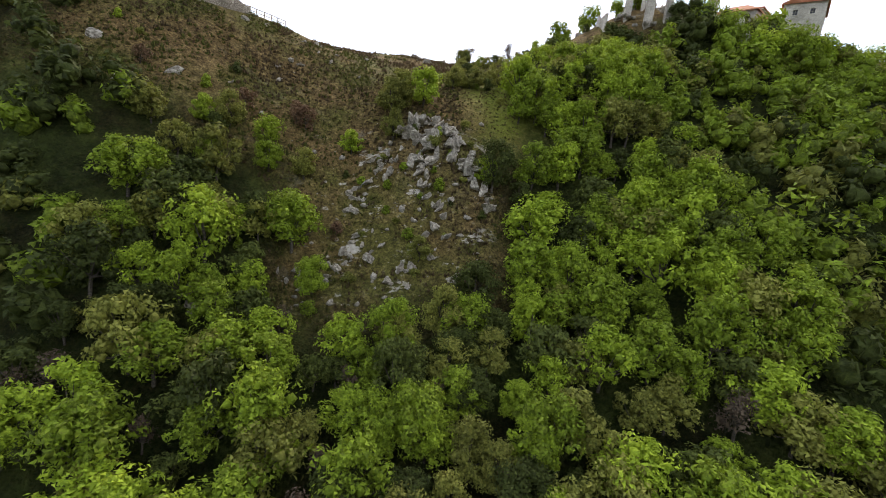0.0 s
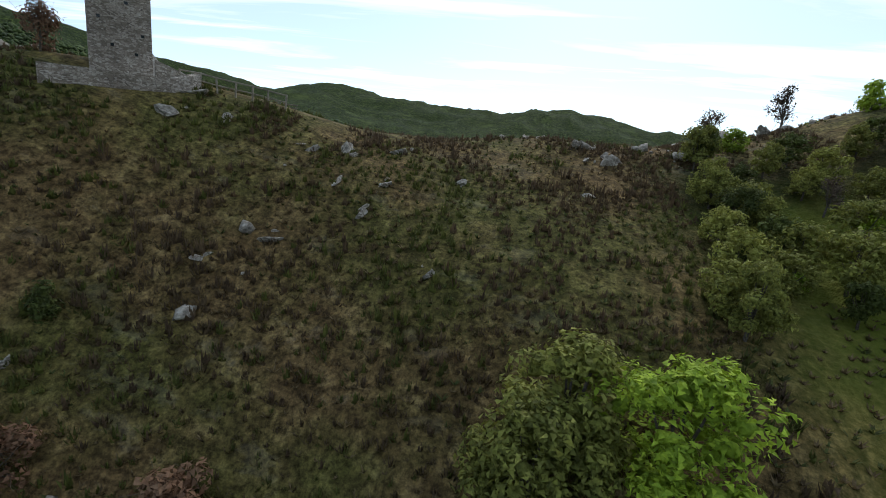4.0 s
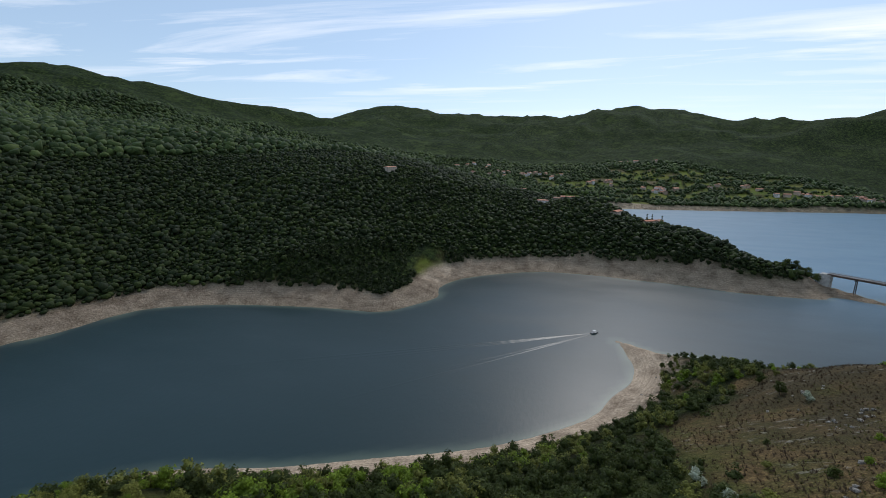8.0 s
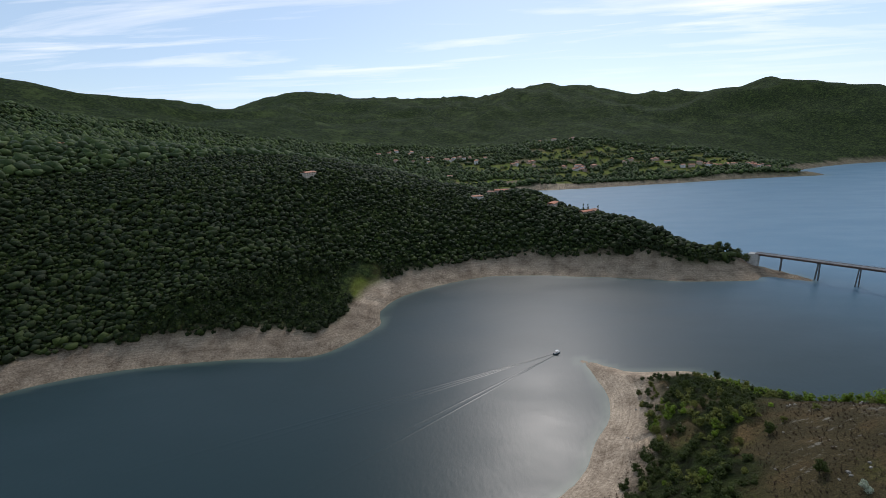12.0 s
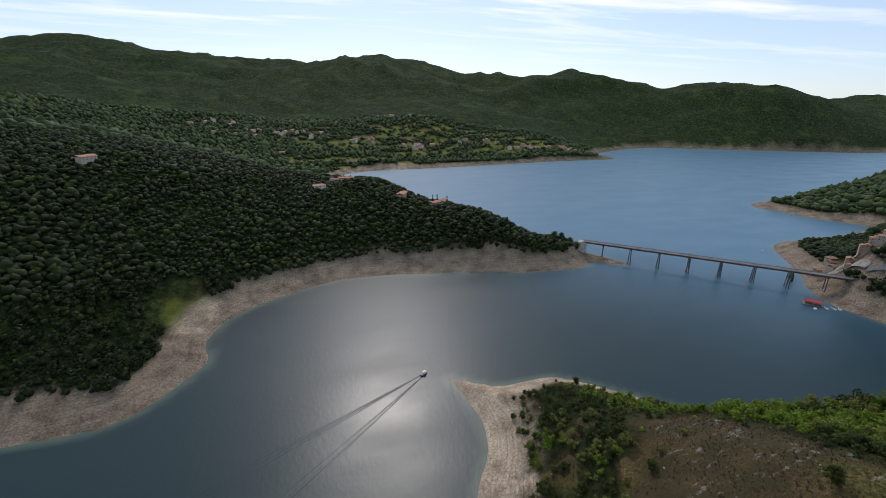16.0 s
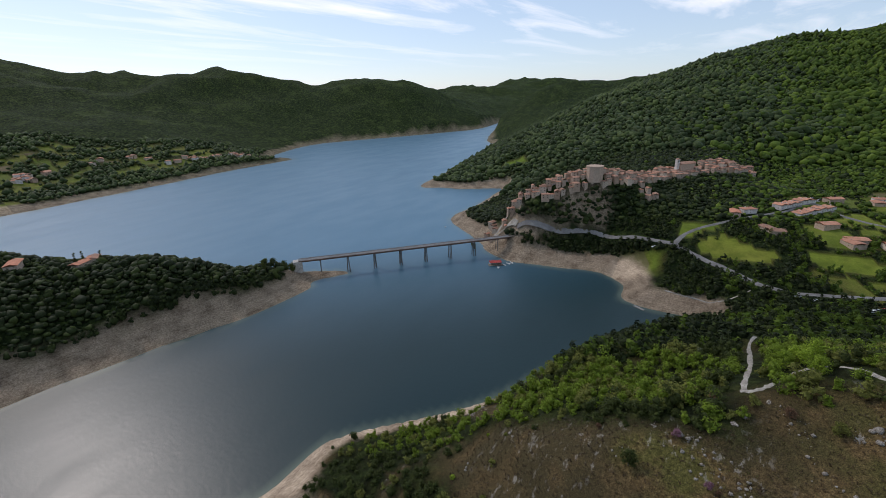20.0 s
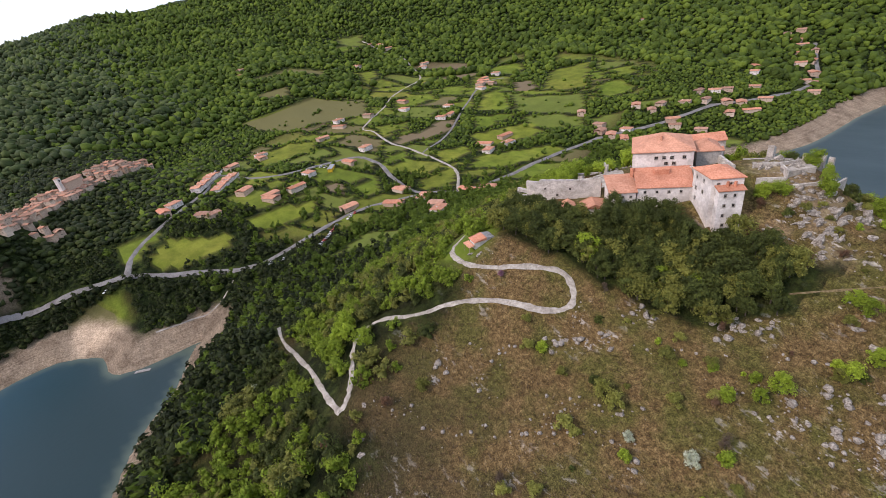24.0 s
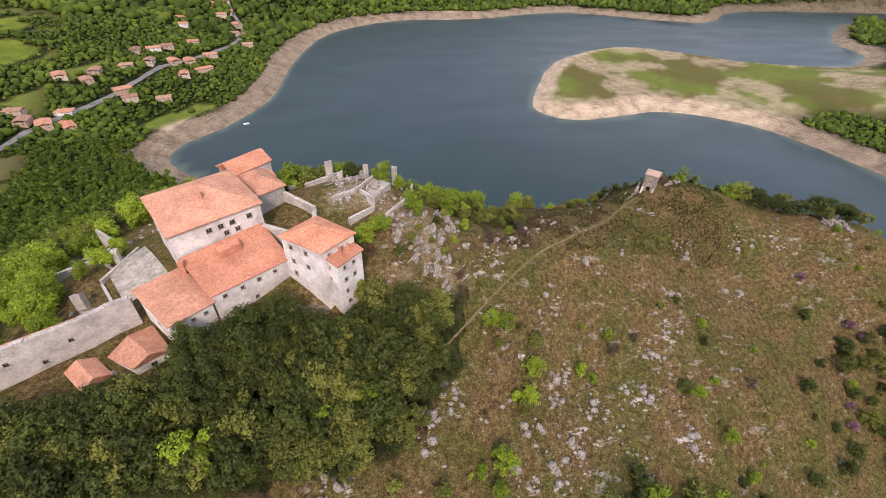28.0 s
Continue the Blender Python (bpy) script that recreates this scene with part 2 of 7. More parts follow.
TIMBER = two_scale("weathered_timber", (0.16, 0.13, 0.1), (0.27, 0.23, 0.18), (0.38, 0.33, 0.27), 8, 0.85, 0.2, 0.01, 0.2)
STEEL = two_scale("grey_steel", (0.2, 0.21, 0.21), (0.3, 0.31, 0.31), (0.4, 0.41, 0.41), 3, 0.55, 0.5, 0.003, 0.2)
RED_SHEET = two_scale("red_sheet", (0.32, 0.03, 0.025), (0.42, 0.05, 0.04), (0.5, 0.08, 0.06), 3, 0.6, 0.4, 0.004, 0.2)
WHITE_PAINT = two_scale("white_paint", (0.66, 0.66, 0.64), (0.75, 0.75, 0.73), (0.82, 0.82, 0.8), 3, 0.5, 0.4, 0.003, 0.2)
DARK_OPENING, _nt, _b = shader("dark_glass", 0.15, 0.5)
_b.inputs["Base Color"].default_value = (0.02, 0.022, 0.025, 1)


def roof_material(name, low, mid, high, per_object=0.25):
    m, nt, b = shader(name, 0.9, 0.2)
    fine = noise_node(nt, 2.2, 9, 0.7)
    wide = noise_node(nt, 0.25, 4, 0.6)
    c = ramp_node(nt, fine, [(0.3, low), (0.5, mid), (0.72, high)])
    c = mix_node(nt, 1.0, c, ramp_node(nt, wide, [(0.3, (0.72, 0.66, 0.62)), (0.65, (1.05, 1.03, 1.0))]), "MULTIPLY")
    oi = nt.nodes.new("ShaderNodeObjectInfo")
    v = math_node(nt, "MULTIPLY_ADD", oi.outputs["Random"], per_object)
    v.node.inputs[2].default_value = 1 - per_object / 2
    cv = nt.nodes.new("ShaderNodeCombineColor")
    for k in range(3):
        nt.links.new(v, cv.inputs[k])
    c = mix_node(nt, 1.0, c, cv.outputs[0], "MULTIPLY")
    nt.links.new(c, b.inputs["Base Color"])
    bump(nt, b, fine, 0.7, 0.05)
    return m


ROOF_RED = roof_material("terracotta_new", (0.42, 0.16, 0.09), (0.58, 0.25, 0.155), (0.68, 0.36, 0.25))
ROOF_OLD = roof_material("terracotta_old", (0.38, 0.17, 0.105), (0.55, 0.27, 0.175), (0.66, 0.38, 0.27))
ROOF_PALE = roof_material("terracotta_bleached", (0.36, 0.26, 0.19), (0.52, 0.4, 0.31), (0.64, 0.53, 0.43), 0.1)
ROOF_BROWN = roof_material("terracotta_brown", (0.24, 0.13, 0.09), (0.4, 0.225, 0.155), (0.54, 0.35, 0.26), 0.6)


def village_wall():
    m, nt, b = shader("village_walls", 0.92, 0.2)
    oi = nt.nodes.new("ShaderNodeObjectInfo")
    c = ramp_node(nt, oi.outputs["Random"], [(0.0, (0.42, 0.29, 0.21)), (0.35, (0.57, 0.43, 0.33)), (0.7, (0.47, 0.37, 0.29)), (1.0, (0.68, 0.57, 0.46))])
    n = noise_node(nt, 0.8, 6, 0.65)
    c = mix_node(nt, 1.0, c, ramp_node(nt, n, [(0.3, (0.7, 0.68, 0.66)), (0.7, (1.1, 1.08, 1.05))]), "MULTIPLY")
    nt.links.new(c, b.inputs["Base Color"])
    bump(nt, b, n, 0.4, 0.05)
    return m


VILLAGE = village_wall()


def ground_material():
    """Bank of pale limestone, dry grass with stones, meadow, and the floor and canopy of the woods, laid by land cover."""
    m, nt, b = shader("ground_cover", 0.95, 0.1)
    f1 = noise_node(nt, 0.9, 10, 0.7)
    f2 = noise_node(nt, 0.09, 6, 0.6)
    f3 = noise_node(nt, 0.018, 5, 0.6)
    dry = ramp_node(nt, f1, [(0.3, (0.044, 0.027, 0.012)), (0.5, (0.126, 0.081, 0.034)), (0.7, (0.25, 0.172, 0.076))])
    green = ramp_node(nt, f1, [(0.3, (0.032, 0.032, 0.009)), (0.5, (0.08, 0.076, 0.02)), (0.72, (0.15, 0.138, 0.042))])
    heath = mix_node(nt, ramp_node(nt, f2, [(0.42, (0, 0, 0)), (0.6, (0.9, 0.9, 0.9))]), dry, green)
    grain = noise_node(nt, 3.2, 5, 0.75)
    heath = mix_node(nt, 1.0, heath, ramp_node(nt, grain, [(0.36, (0.35, 0.34, 0.33)), (0.5, (0.95, 0.95, 0.95)), (0.66, (1.75, 1.72, 1.65))]), "MULTIPLY")
    heather = ramp_node(nt, grain, [(0.36, (0.017, 0.013, 0.007)), (0.5, (0.053, 0.04, 0.019)), (0.66, (0.12, 0.09, 0.043))])
    heath = mix_node(nt, math_node(nt, "MULTIPLY", attr_node(nt, "heather"), ramp_node(nt, f2, [(0.35, (0.55, 0.55, 0.55)), (0.55, (1, 1, 1))])), heath, heather)
    stones = ramp_node(nt, f1, [(0.61, (0, 0, 0)), (0.68, (1, 1, 1))])
    heath = mix_node(nt, math_node(nt, "MULTIPLY", stones, math_node(nt, "MULTIPLY", attr_node(nt, "stony"), 0.8)), heath, (0.26, 0.235, 0.2))
    # flat beds of bare limestone that come through the turf
    f4 = noise_node(nt, 0.3, 9, 0.72, "Object", (0.7, 1.6, 1.0))
    slab = ramp_node(nt, f4, [(0.575, (0, 0, 0)), (0.605, (1, 1, 1))])
    bed = ramp_node(nt, f1, [(0.3, (0.15, 0.13, 0.105)), (0.48, (0.37, 0.335, 0.29)), (0.7, (0.56, 0.52, 0.46))])
    heath = mix_node(nt, math_node(nt, "MULTIPLY", slab, attr_node(nt, "stony")), heath, bed)
    meadow = ramp_node(nt, f3, [(0.3, (0.09, 0.155, 0.016)), (0.5, (0.145, 0.21, 0.022)), (0.7, (0.22, 0.25, 0.042))])
    meadow = mix_node(nt, 0.4, meadow, green)
    meadow = mix_node(nt, 1.0, meadow, ramp_node(nt, f2, [(0.35, (0.7, 0.72, 0.7)), (0.65, (1.2, 1.18, 1.15))]), "MULTIPLY")
    plot = attr_node(nt, "plot")
    meadow = mix_node(nt, 1.0, meadow, ramp_node(nt, plot, [(0.1, (0.72, 0.86, 0.8)), (0.4, (1.0, 1.05, 0.9)), (0.6, (1.3, 1.18, 1.1)), (0.8, (1.1, 0.96, 1.0))]), "MULTIPLY")
    meadow = mix_node(nt, ramp_node(nt, plot, [(0.84, (0, 0, 0)), (0.845, (1, 1, 1))]), meadow, ramp_node(nt, plot, [(0.86, (0.13, 0.12, 0.045)), (0.93, (0.17, 0.13, 0.075))]))
    meadow = mix_node(nt, ramp_node(nt, plot, [(0.2, (0.5, 0.5, 0.5)), (0.24, (0, 0, 0))]), meadow, (0.15, 0.165, 0.04))
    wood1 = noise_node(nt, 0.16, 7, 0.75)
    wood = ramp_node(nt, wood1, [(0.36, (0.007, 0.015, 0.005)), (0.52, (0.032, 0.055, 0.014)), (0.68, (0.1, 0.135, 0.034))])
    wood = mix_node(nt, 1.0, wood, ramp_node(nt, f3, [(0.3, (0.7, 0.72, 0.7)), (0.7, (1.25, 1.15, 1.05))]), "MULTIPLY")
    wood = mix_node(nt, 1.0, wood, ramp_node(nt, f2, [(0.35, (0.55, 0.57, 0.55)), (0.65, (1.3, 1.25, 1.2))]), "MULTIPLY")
    clearing = noise_node(nt, 0.011, 8, 0.7)
    wood = mix_node(nt, ramp_node(nt, clearing, [(0.56, (0, 0, 0)), (0.66, (0.8, 0.8, 0.8))]), wood, (0.075, 0.1, 0.025))
    bank = ramp_node(nt, f1, [(0.28, (0.2, 0.15, 0.105)), (0.5, (0.5, 0.385, 0.275)), (0.7, (0.72, 0.59, 0.45))])
    layer = noise_node(nt, 1.0, 7, 0.7, "Object", (0.03, 0.03, 2.6))
    bank = mix_node(nt, 1.0, bank, ramp_node(nt, layer, [(0.36, (0.76, 0.73, 0.7)), (0.5, (1.0, 0.98, 0.95)), (0.64, (1.1, 1.08, 1.05))]), "MULTIPLY")
    bank = mix_node(nt, 1.0, bank, ramp_node(nt, f2, [(0.36, (0.62, 0.6, 0.58)), (0.5, (0.92, 0.91, 0.9)), (0.64, (1.08, 1.07, 1.05))]), "MULTIPLY")
    c = mix_node(nt, attr_node(nt, "meadow"), heath, meadow)
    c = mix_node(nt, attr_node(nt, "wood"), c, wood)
    c = mix_node(nt, attr_node(nt, "bank"), c, bank)
    nt.links.new(c, b.inputs["Base Color"])
    h = math_node(nt, "ADD", math_node(nt, "MULTIPLY", f1, 0.35), math_node(nt, "MULTIPLY", math_node(nt, "MULTIPLY", wood1, attr_node(nt, "wood")), 9.0))
    bump(nt, b, h, 1.0, 1.0)
    return m


GROUND = ground_material()


def water_material():
    m, nt, b = shader("lake_water", 0.2, 0.66)
    shallow = attr_node(nt, "shallow")
    # Sky reflection on the far lake, painted in as a paler blue base.
    c = mix_node(nt, attr_node(nt, "sky_sheen"), (0.005, 0.024, 0.024), (0.075, 0.175, 0.245))
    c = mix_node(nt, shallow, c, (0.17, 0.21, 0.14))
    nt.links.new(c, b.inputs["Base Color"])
    b.inputs["IOR"].default_value = 1.33
    a = noise_node(nt, 0.45, 5, 0.6, "Object", (1.0, 0.5, 1))
    wide = noise_node(nt, 0.012, 4, 0.55, "Object", (1, 2.2, 1))
    r = ramp_node(nt, wide, [(0.35, (0.33, 0.33, 0.33)), (0.65, (0.4, 0.4, 0.4))])
    nt.links.new(r, b.inputs["Roughness"])
    bump(nt, b, a, 0.16, 0.35)
    return m


WATER = water_material()

# ---- the plan: shore, heights, land cover ----
SHORE_HILL = [(320, 180), (310, 187), (280, 202), (254, 224), (204, 246), (164, 262), (137, 281), (106, 309), (89, 319), (74, 319), (56, 319),
              (33, 333), (35, 325), (37, 309), (38, 293), (33, 275), (22, 258), (9, 235), (-30, 205), (-75, 185), (-110, 170), (-154, 155), (-190, 120),
              (-195, 80), (-160, 30), (-110, -30), (-60, -75), (0, -98), (60, -106), (110, -125), (160, -170), (208, -217), (206, -253),
              (179, -285), (150, -345), (141, -400), (129, -505), (85, -645), (-30, -735), (-180, -745), (-380, -800)]
SHORE_WEST = [(-610, -690), (-780, -800), (-1140, -765), (-1040, -680), (-904, -657), (-750, -532), (-717, -446), (-613, -391), (-502, -412),
              (-415, -480), (-325, -515), (-214, -459), (-130, -324), (-124, -283), (-151, -262), (-203, -266), (-246, -272), (-288, -256),
              (-326, -221), (-345, -173), (-357, -116), (-390, 0), (-380, 100), (-345, 180), (-334, 220), (-322, 243), (-316, 277), (-301, 300),
              (-256, 321), (-186, 335), (-140, 338), (-122, 352), (-103, 385), (-108, 412), (-94, 448), (-57, 479), (-21, 497), (15, 500), (52, 496),
              (105, 487), (162, 474), (215, 474), (230, 485), (262, 469)]
SHORE_NORTH = [(252, 496), (215, 545), (170, 610), (120, 680), (60, 760), (0, 850), (-30, 950), (0, 1050), (88, 1131), (182, 1143), (296, 1164),
               (462, 1198), (642, 1240), (855, 1262), (800, 1330), (1000, 1480), (1250, 1560), (1560, 1440), (1850, 1350), (2100, 1300),
               (2650, 1440), (2760, 1380), (2100, 1200), (1500, 950), (1350, 810), (1100, 770), (800, 700), (655, 663), (662, 620), (667, 575), (700, 514),
               (640, 500), (560, 490), (480, 486), (425, 424), (400, 395), (382, 380), (366, 350), (366, 334), (373, 290), (377, 259), (356, 233),
               (329, 229), (321, 208)]
# Heights of the castle hill: its ridge, the gully on its south side, the terraces and the spur to the north.
HILL_A = [(7, -15, 59), (4, -8, 65), (14, -3, 77), (23, -6, 72.5), (-11, -21, 56), (-24, -3, 78), (-15, 7, 82.5), (-5, 24, 91), (9, 35, 94), (-20, 20, 94.5),
          (30, -13, 64), (52, 20, 94), (-45, -22, 52), (0, -55, 30), (45, -55, 38), (75, -35, 62), (-60, 5, 79), (-33, 14, 95), (-27, 15, 94.8), (-22, 15.5, 94), (-12, 27, 94), (-45, 6, 88), (28, 20, 88.5), (43, 14, 91.5), (27, 40, 95), (47, 56, 95), (19, 54, 86.5),
          (38, 66, 87), (26, 70, 79), (7, 71, 75), (-16, 54, 79), (-38, 44, 78), (-39, 25, 92), (-50, 28, 89.5), (-62, 31, 86), (-72, 34, 85), (-97, 42, 84), (-82, 37, 87), (-50, 78, 66), (-29, 74, 71), (-69, 77, 60), (-12, 83, 69),
          (-30, 95, 58)]
HILL_B = [(50, 89, 81), (59, 80, 85.5), (76, 88, 87), (87, 104, 81), (71, 109, 78), (90, 127, 72), (103, 149, 66), (124, 157, 70), (139, 132, 76.5), (93, 96, 89.5),
          (100, 181, 64), (87, 216, 47), (70, 226, 35), (57, 221, 30), (61, 246, 26), (47, 247, 20), (60, 272, 17), (82, 272, 18), (99, 233, 38), (40, 295, 7),
          (35, 205, 30), (143, 184, 48), (122, 102, 93.5), (72, 62, 100), (100, 72, 101), (128, 74, 101), (112, 50, 104), (58, 28, 109), (80, 18, 104), (150, 70, 88),
          (-110, 110, 38), (66, 27, 110), (155, 232, 31), (190, 214, 34), (212, 194, 37), (232, 192, 30), (246, 180, 28), (222, 178, 40), (262, 186, 17), (172, 214, 42)]
# Heights of the valley, the village rock and the wooded hill across the water.
VALLEY = [(170, 20, 78), (210, 60, 55), (240, 120, 38), (200, 160, 45), (280, 140, 24), (340, 150, 17), (354, 60, 26), (340, 0, 30), (290, -80, 28), (250, -160, 18),
          (440, 130, 38), (470, 40, 44), (600, -50, 62), (640, -430, 95), (260, -400, 40), (270, -720, 80), (409, 364, 42), (436, 321, 64), (460, 291, 77), (484, 275, 75),
          (518, 257, 68), (550, 238, 67), (578, 214, 67), (604, 187, 68), (629, 163, 66), (633, 143, 54), (408, 308, 25), (427, 277, 25), (414, 239, 28), (407, 214, 29), (444, 245, 40), (495, 236, 57), (500, 330, 44), (440, 400, 18), (560, 300, 60), (700, 420, 50), (760, 560, 24), (900, 300, 125), (180, -60, 45),
          (120, -60, 55)]
ACROSS = [(-216, 573, 96), (-533, 605, 142), (-7, 655, 60), (32, 628, 64), (74, 600, 45), (107, 574, 42), (147, 538, 36), (172, 526, 25), (209, 510, 19), (-284, 342, 13), (-241, 385, 30), (-653, 677, 150), (-381, 755, 118),
          (-176, 746, 88), (1, 685, 60), (-909, 682, 160), (-1032, 677, 192), (-430, 420, 80), (-500, 250, 85), (-60, 540, 30), (-170, 450, 30), (-130, 900, 40), (-300, 1000, 45),
          (269, 1354, 28), (582, 1344, 26), (100, 1250, 22), (-300, 380, 28), (-700, 0, 110), (-600, 300, 125), (-640, -300, 24), (-300, -400, 6), (-460, -350, 10), (800, 1290, 12),
          (400, 1700, 110)]
FAR_A = [(-1936, 1480, 415), (-1858, 1730, 350), (-1740, 2120, 345), (-1500, 2500, 245), (-1260, 2773, 395), (-470, 2908, 330), (457, 2602, 355), (757, 2528, 297), (1218, 2448, 312), (1447, 2398, 345),
         (1742, 2305, 225), (1950, 1970, 262), (2078, 1600, 205), (1524, 185, 262), (1740, -270, 325), (1690, 360, 190), (1820, 660, 160), (1960, 900, 180), (1250, -100, 195), (1100, 500, 125),
         (1000, -700, 260), (100, -1250, 210), (-400, -1150, 120), (-1100, -1000, 110), (-1500, 300, 250), (900, 2000, 175), (300, 2100, 170), (-600, 1800, 165), (-900, 1200, 180), (2700, 1700, 130),
         (2500, 1000, 120)]
FAR_B = [(-4500, 4500, 60), (4500, 4500, 60), (4500, -4500, 60), (-4500, -4500, 60), (0, 4500, 60), (4500, 1900, 300), (4400, 2700, 260), (4500, 0, 60), (0, -4500, 60), (-4500, 0, 60), (2500, -1200, 200),
         (-2500, -1500, 120), (2800, 3300, 150), (700, -1900, 260), (3300, 900, 100), (4000, 2000, 230), (-3000, 1500, 180), (-2400, 3400, 150), (0, 3700, 180), (1500, 3300, 170), (2600, 100, 150),
         (-2600, 900, 240)]


def catmull(points, steps):
    """A smooth closed line through the given corners."""
    p = np.array(points, float)
    out = []
    for k in range(steps):
        t = k / steps
        a, b_, c, d = np.roll(p, 1, 0), p, np.roll(p, -1, 0), np.roll(p, -2, 0)
        out.append(0.5 * (2 * b_ + (c - a) * t + (2 * a - 5 * b_ + 4 * c - d) * t**2 + (3 * b_ - a - 3 * c + d) * t**3))
    return np.stack(out, 1).reshape(-1, p.shape[1])


LAKE = catmull(SHORE_HILL + SHORE_WEST + SHORE_NORTH, 3)


def lattice(i, j, seed):
    h = (i.astype(np.int64) * 374761393 + j.astype(np.int64) * 668265263 + seed * 1442695041) & 0xFFFFFFFF
    h = ((h ^ (h >> 13)) * 1274126177) & 0xFFFFFFFF
    return ((h ^ (h >> 16)) & 0xFFFF) / 65535.0


def value_noise(x, y, seed=0):
    i, j = np.floor(x), np.floor(y)
    u, v = x - i, y - j
    u, v = u * u * (3 - 2 * u), v * v * (3 - 2 * v)
    return ((lattice(i, j, seed) * (1 - u) + lattice(i + 1, j, seed) * u) * (1 - v)
            + (lattice(i, j + 1, seed) * (1 - u) + lattice(i + 1, j + 1, seed) * u) * v)


def fbm(x, y, scale, octaves=4, seed=0):
    total, amp, norm = 0.0, 1.0, 0.0
    for k in range(octaves):
        total = total + amp * value_noise(x / scale * 2**k + 17.3 * k, y / scale * 2**k - 9.1 * k, seed + k)
        norm += amp
        amp *= 0.5
    return total / norm


def spline(spots):
    """A thin plate bent through the given heights."""
    s = np.array(spots, float)
    n = len(s)
    q = s[:, :2] / 100

    def kernel(r2):
        return 0.5 * r2 * np.log(r2 + 1e-9)

    a = np.zeros((n + 3, n + 3))
    a[:n, :n] = kernel(((q[:, None] - q[None]) ** 2).sum(-1)) + 0.004 * np.eye(n)
    a[:n, n] = a[n, :n] = 1
    a[:n, n + 1:], a[n + 1:, :n] = q, q.T
    w = np.linalg.solve(a, np.r_[s[:, 2], 0, 0, 0])

    def height(x, y):
        out = np.full(x.shape, w[n])
        px, py = x / 100, y / 100
        out = out + w[n + 1] * px + w[n + 2] * py
        for k in range(n):
            out = out + w[k] * kernel((px - q[k, 0]) ** 2 + (py - q[k, 1]) ** 2)
        return out

    return height


RELIEF = spline(HILL_A + HILL_B + VALLEY + ACROSS + FAR_A + FAR_B + [(x, y, 0) for x, y in (SHORE_HILL + SHORE_WEST + SHORE_NORTH)[::2]])


def shore_distance(x, y):
    """Metres from the lake's edge: positive on land."""
    x, y = np.asarray(x, float), np.asarray(y, float)
    best = np.full(x.shape, 1e12)
    inside = np.zeros(x.shape, bool)
    nxt = np.roll(LAKE, -1, 0)
    for (ax_, ay_), (bx, by) in zip(LAKE, nxt):
        dx, dy = bx - ax_, by - ay_
        t = np.clip(((x - ax_) * dx + (y - ay_) * dy) / (dx * dx + dy * dy + 1e-9), 0, 1)
        best = np.minimum(best, (x - ax_ - t * dx) ** 2 + (y - ay_ - t * dy) ** 2)
        if by != ay_:
            inside ^= ((ay_ > y) != (by > y)) & (x < (bx - ax_) * (y - ay_) / (by - ay_) + ax_)
    return np.where(inside, -1, 1) * np.sqrt(best)


def smooth(a, b_, x):
    t = np.clip((x - a) / (b_ - a), 0, 1)
    return t * t * (3 - 2 * t)


def in_box(x, y, x0, x1, y0, y1, soft=8.0):
    return smooth(x0 - soft, x0 + soft, x) * (1 - smooth(x1 - soft, x1 + soft, x)) * smooth(y0 - soft, y0 + soft, y) * (1 - smooth(y1 - soft, y1 + soft, y))


def bank_profile(d, x, y):
    """The bare bank that the low water leaves: gentle at the edge, steeper above."""
    steep = 0.28 + 0.3 * fbm(x, y, 140, 2, 40)
    return np.where(d < 0, np.maximum(0.22 * d, -9), np.minimum(d * steep, 11 + 0.22 * np.maximum(d - 25, 0)))


def ground(x, y, d=None):
    x, y = np.atleast_1d(np.asarray(x, float)), np.atleast_1d(np.asarray(y, float))
    if d is None:
        d = shore_distance(x, y)
    far = np.hypot(x - 60, y - 80)
    h = RELIEF(x, y)
    fold = smooth(700, 2200, far)
    ridged = 1 - np.abs(2 * fbm(x, y, 620, 4, 7) - 1)
    h = h + fold * (ridged - 0.78) * 120 * np.clip(h / 260, 0.15, 1)
    spur = 1 - np.abs(2 * fbm(x, y, 250, 3, 8) - 1)
    h = h + fold * (spur - 0.76) * 48 * np.clip(h / 220, 0.1, 1)
    h = h + smooth(250, 700, far) * (fbm(x, y, 130, 3, 3) - 0.5) * 16
    h = h + (fbm(x, y, 22, 4, 11) - 0.5) * 3.2 * smooth(10, 40, d)
    bank = bank_profile(d, x, y)
    low = np.maximum(h, np.minimum(bank, 7 + 0.02 * d))
    w = smooth(6, 45 - 19 * in_box(x, y, 20, 232, 490, 660, 12) - 23 * in_box(x, y, 125, 285, 150, 262, 12), d)
    return bank * (1 - w) + low * w


def ground_at(x, y):
    return float(ground(x, y)[0])

# ---- building helpers ----
def mesh_of(name, verts, faces, mats, smooth_shade=False, face_mats=None):
    me = bpy.data.meshes.new(name)
    me.from_pydata([tuple(v) for v in verts], [], [tuple(f) for f in faces])
    for m in mats if isinstance(mats, (list, tuple)) else [mats]:
        me.materials.append(m)
    if face_mats is not None:
        me.polygons.foreach_set("material_index", face_mats)
    if smooth_shade:
        me.polygons.foreach_set("use_smooth", [True] * len(me.polygons))
    me.update()
    return me


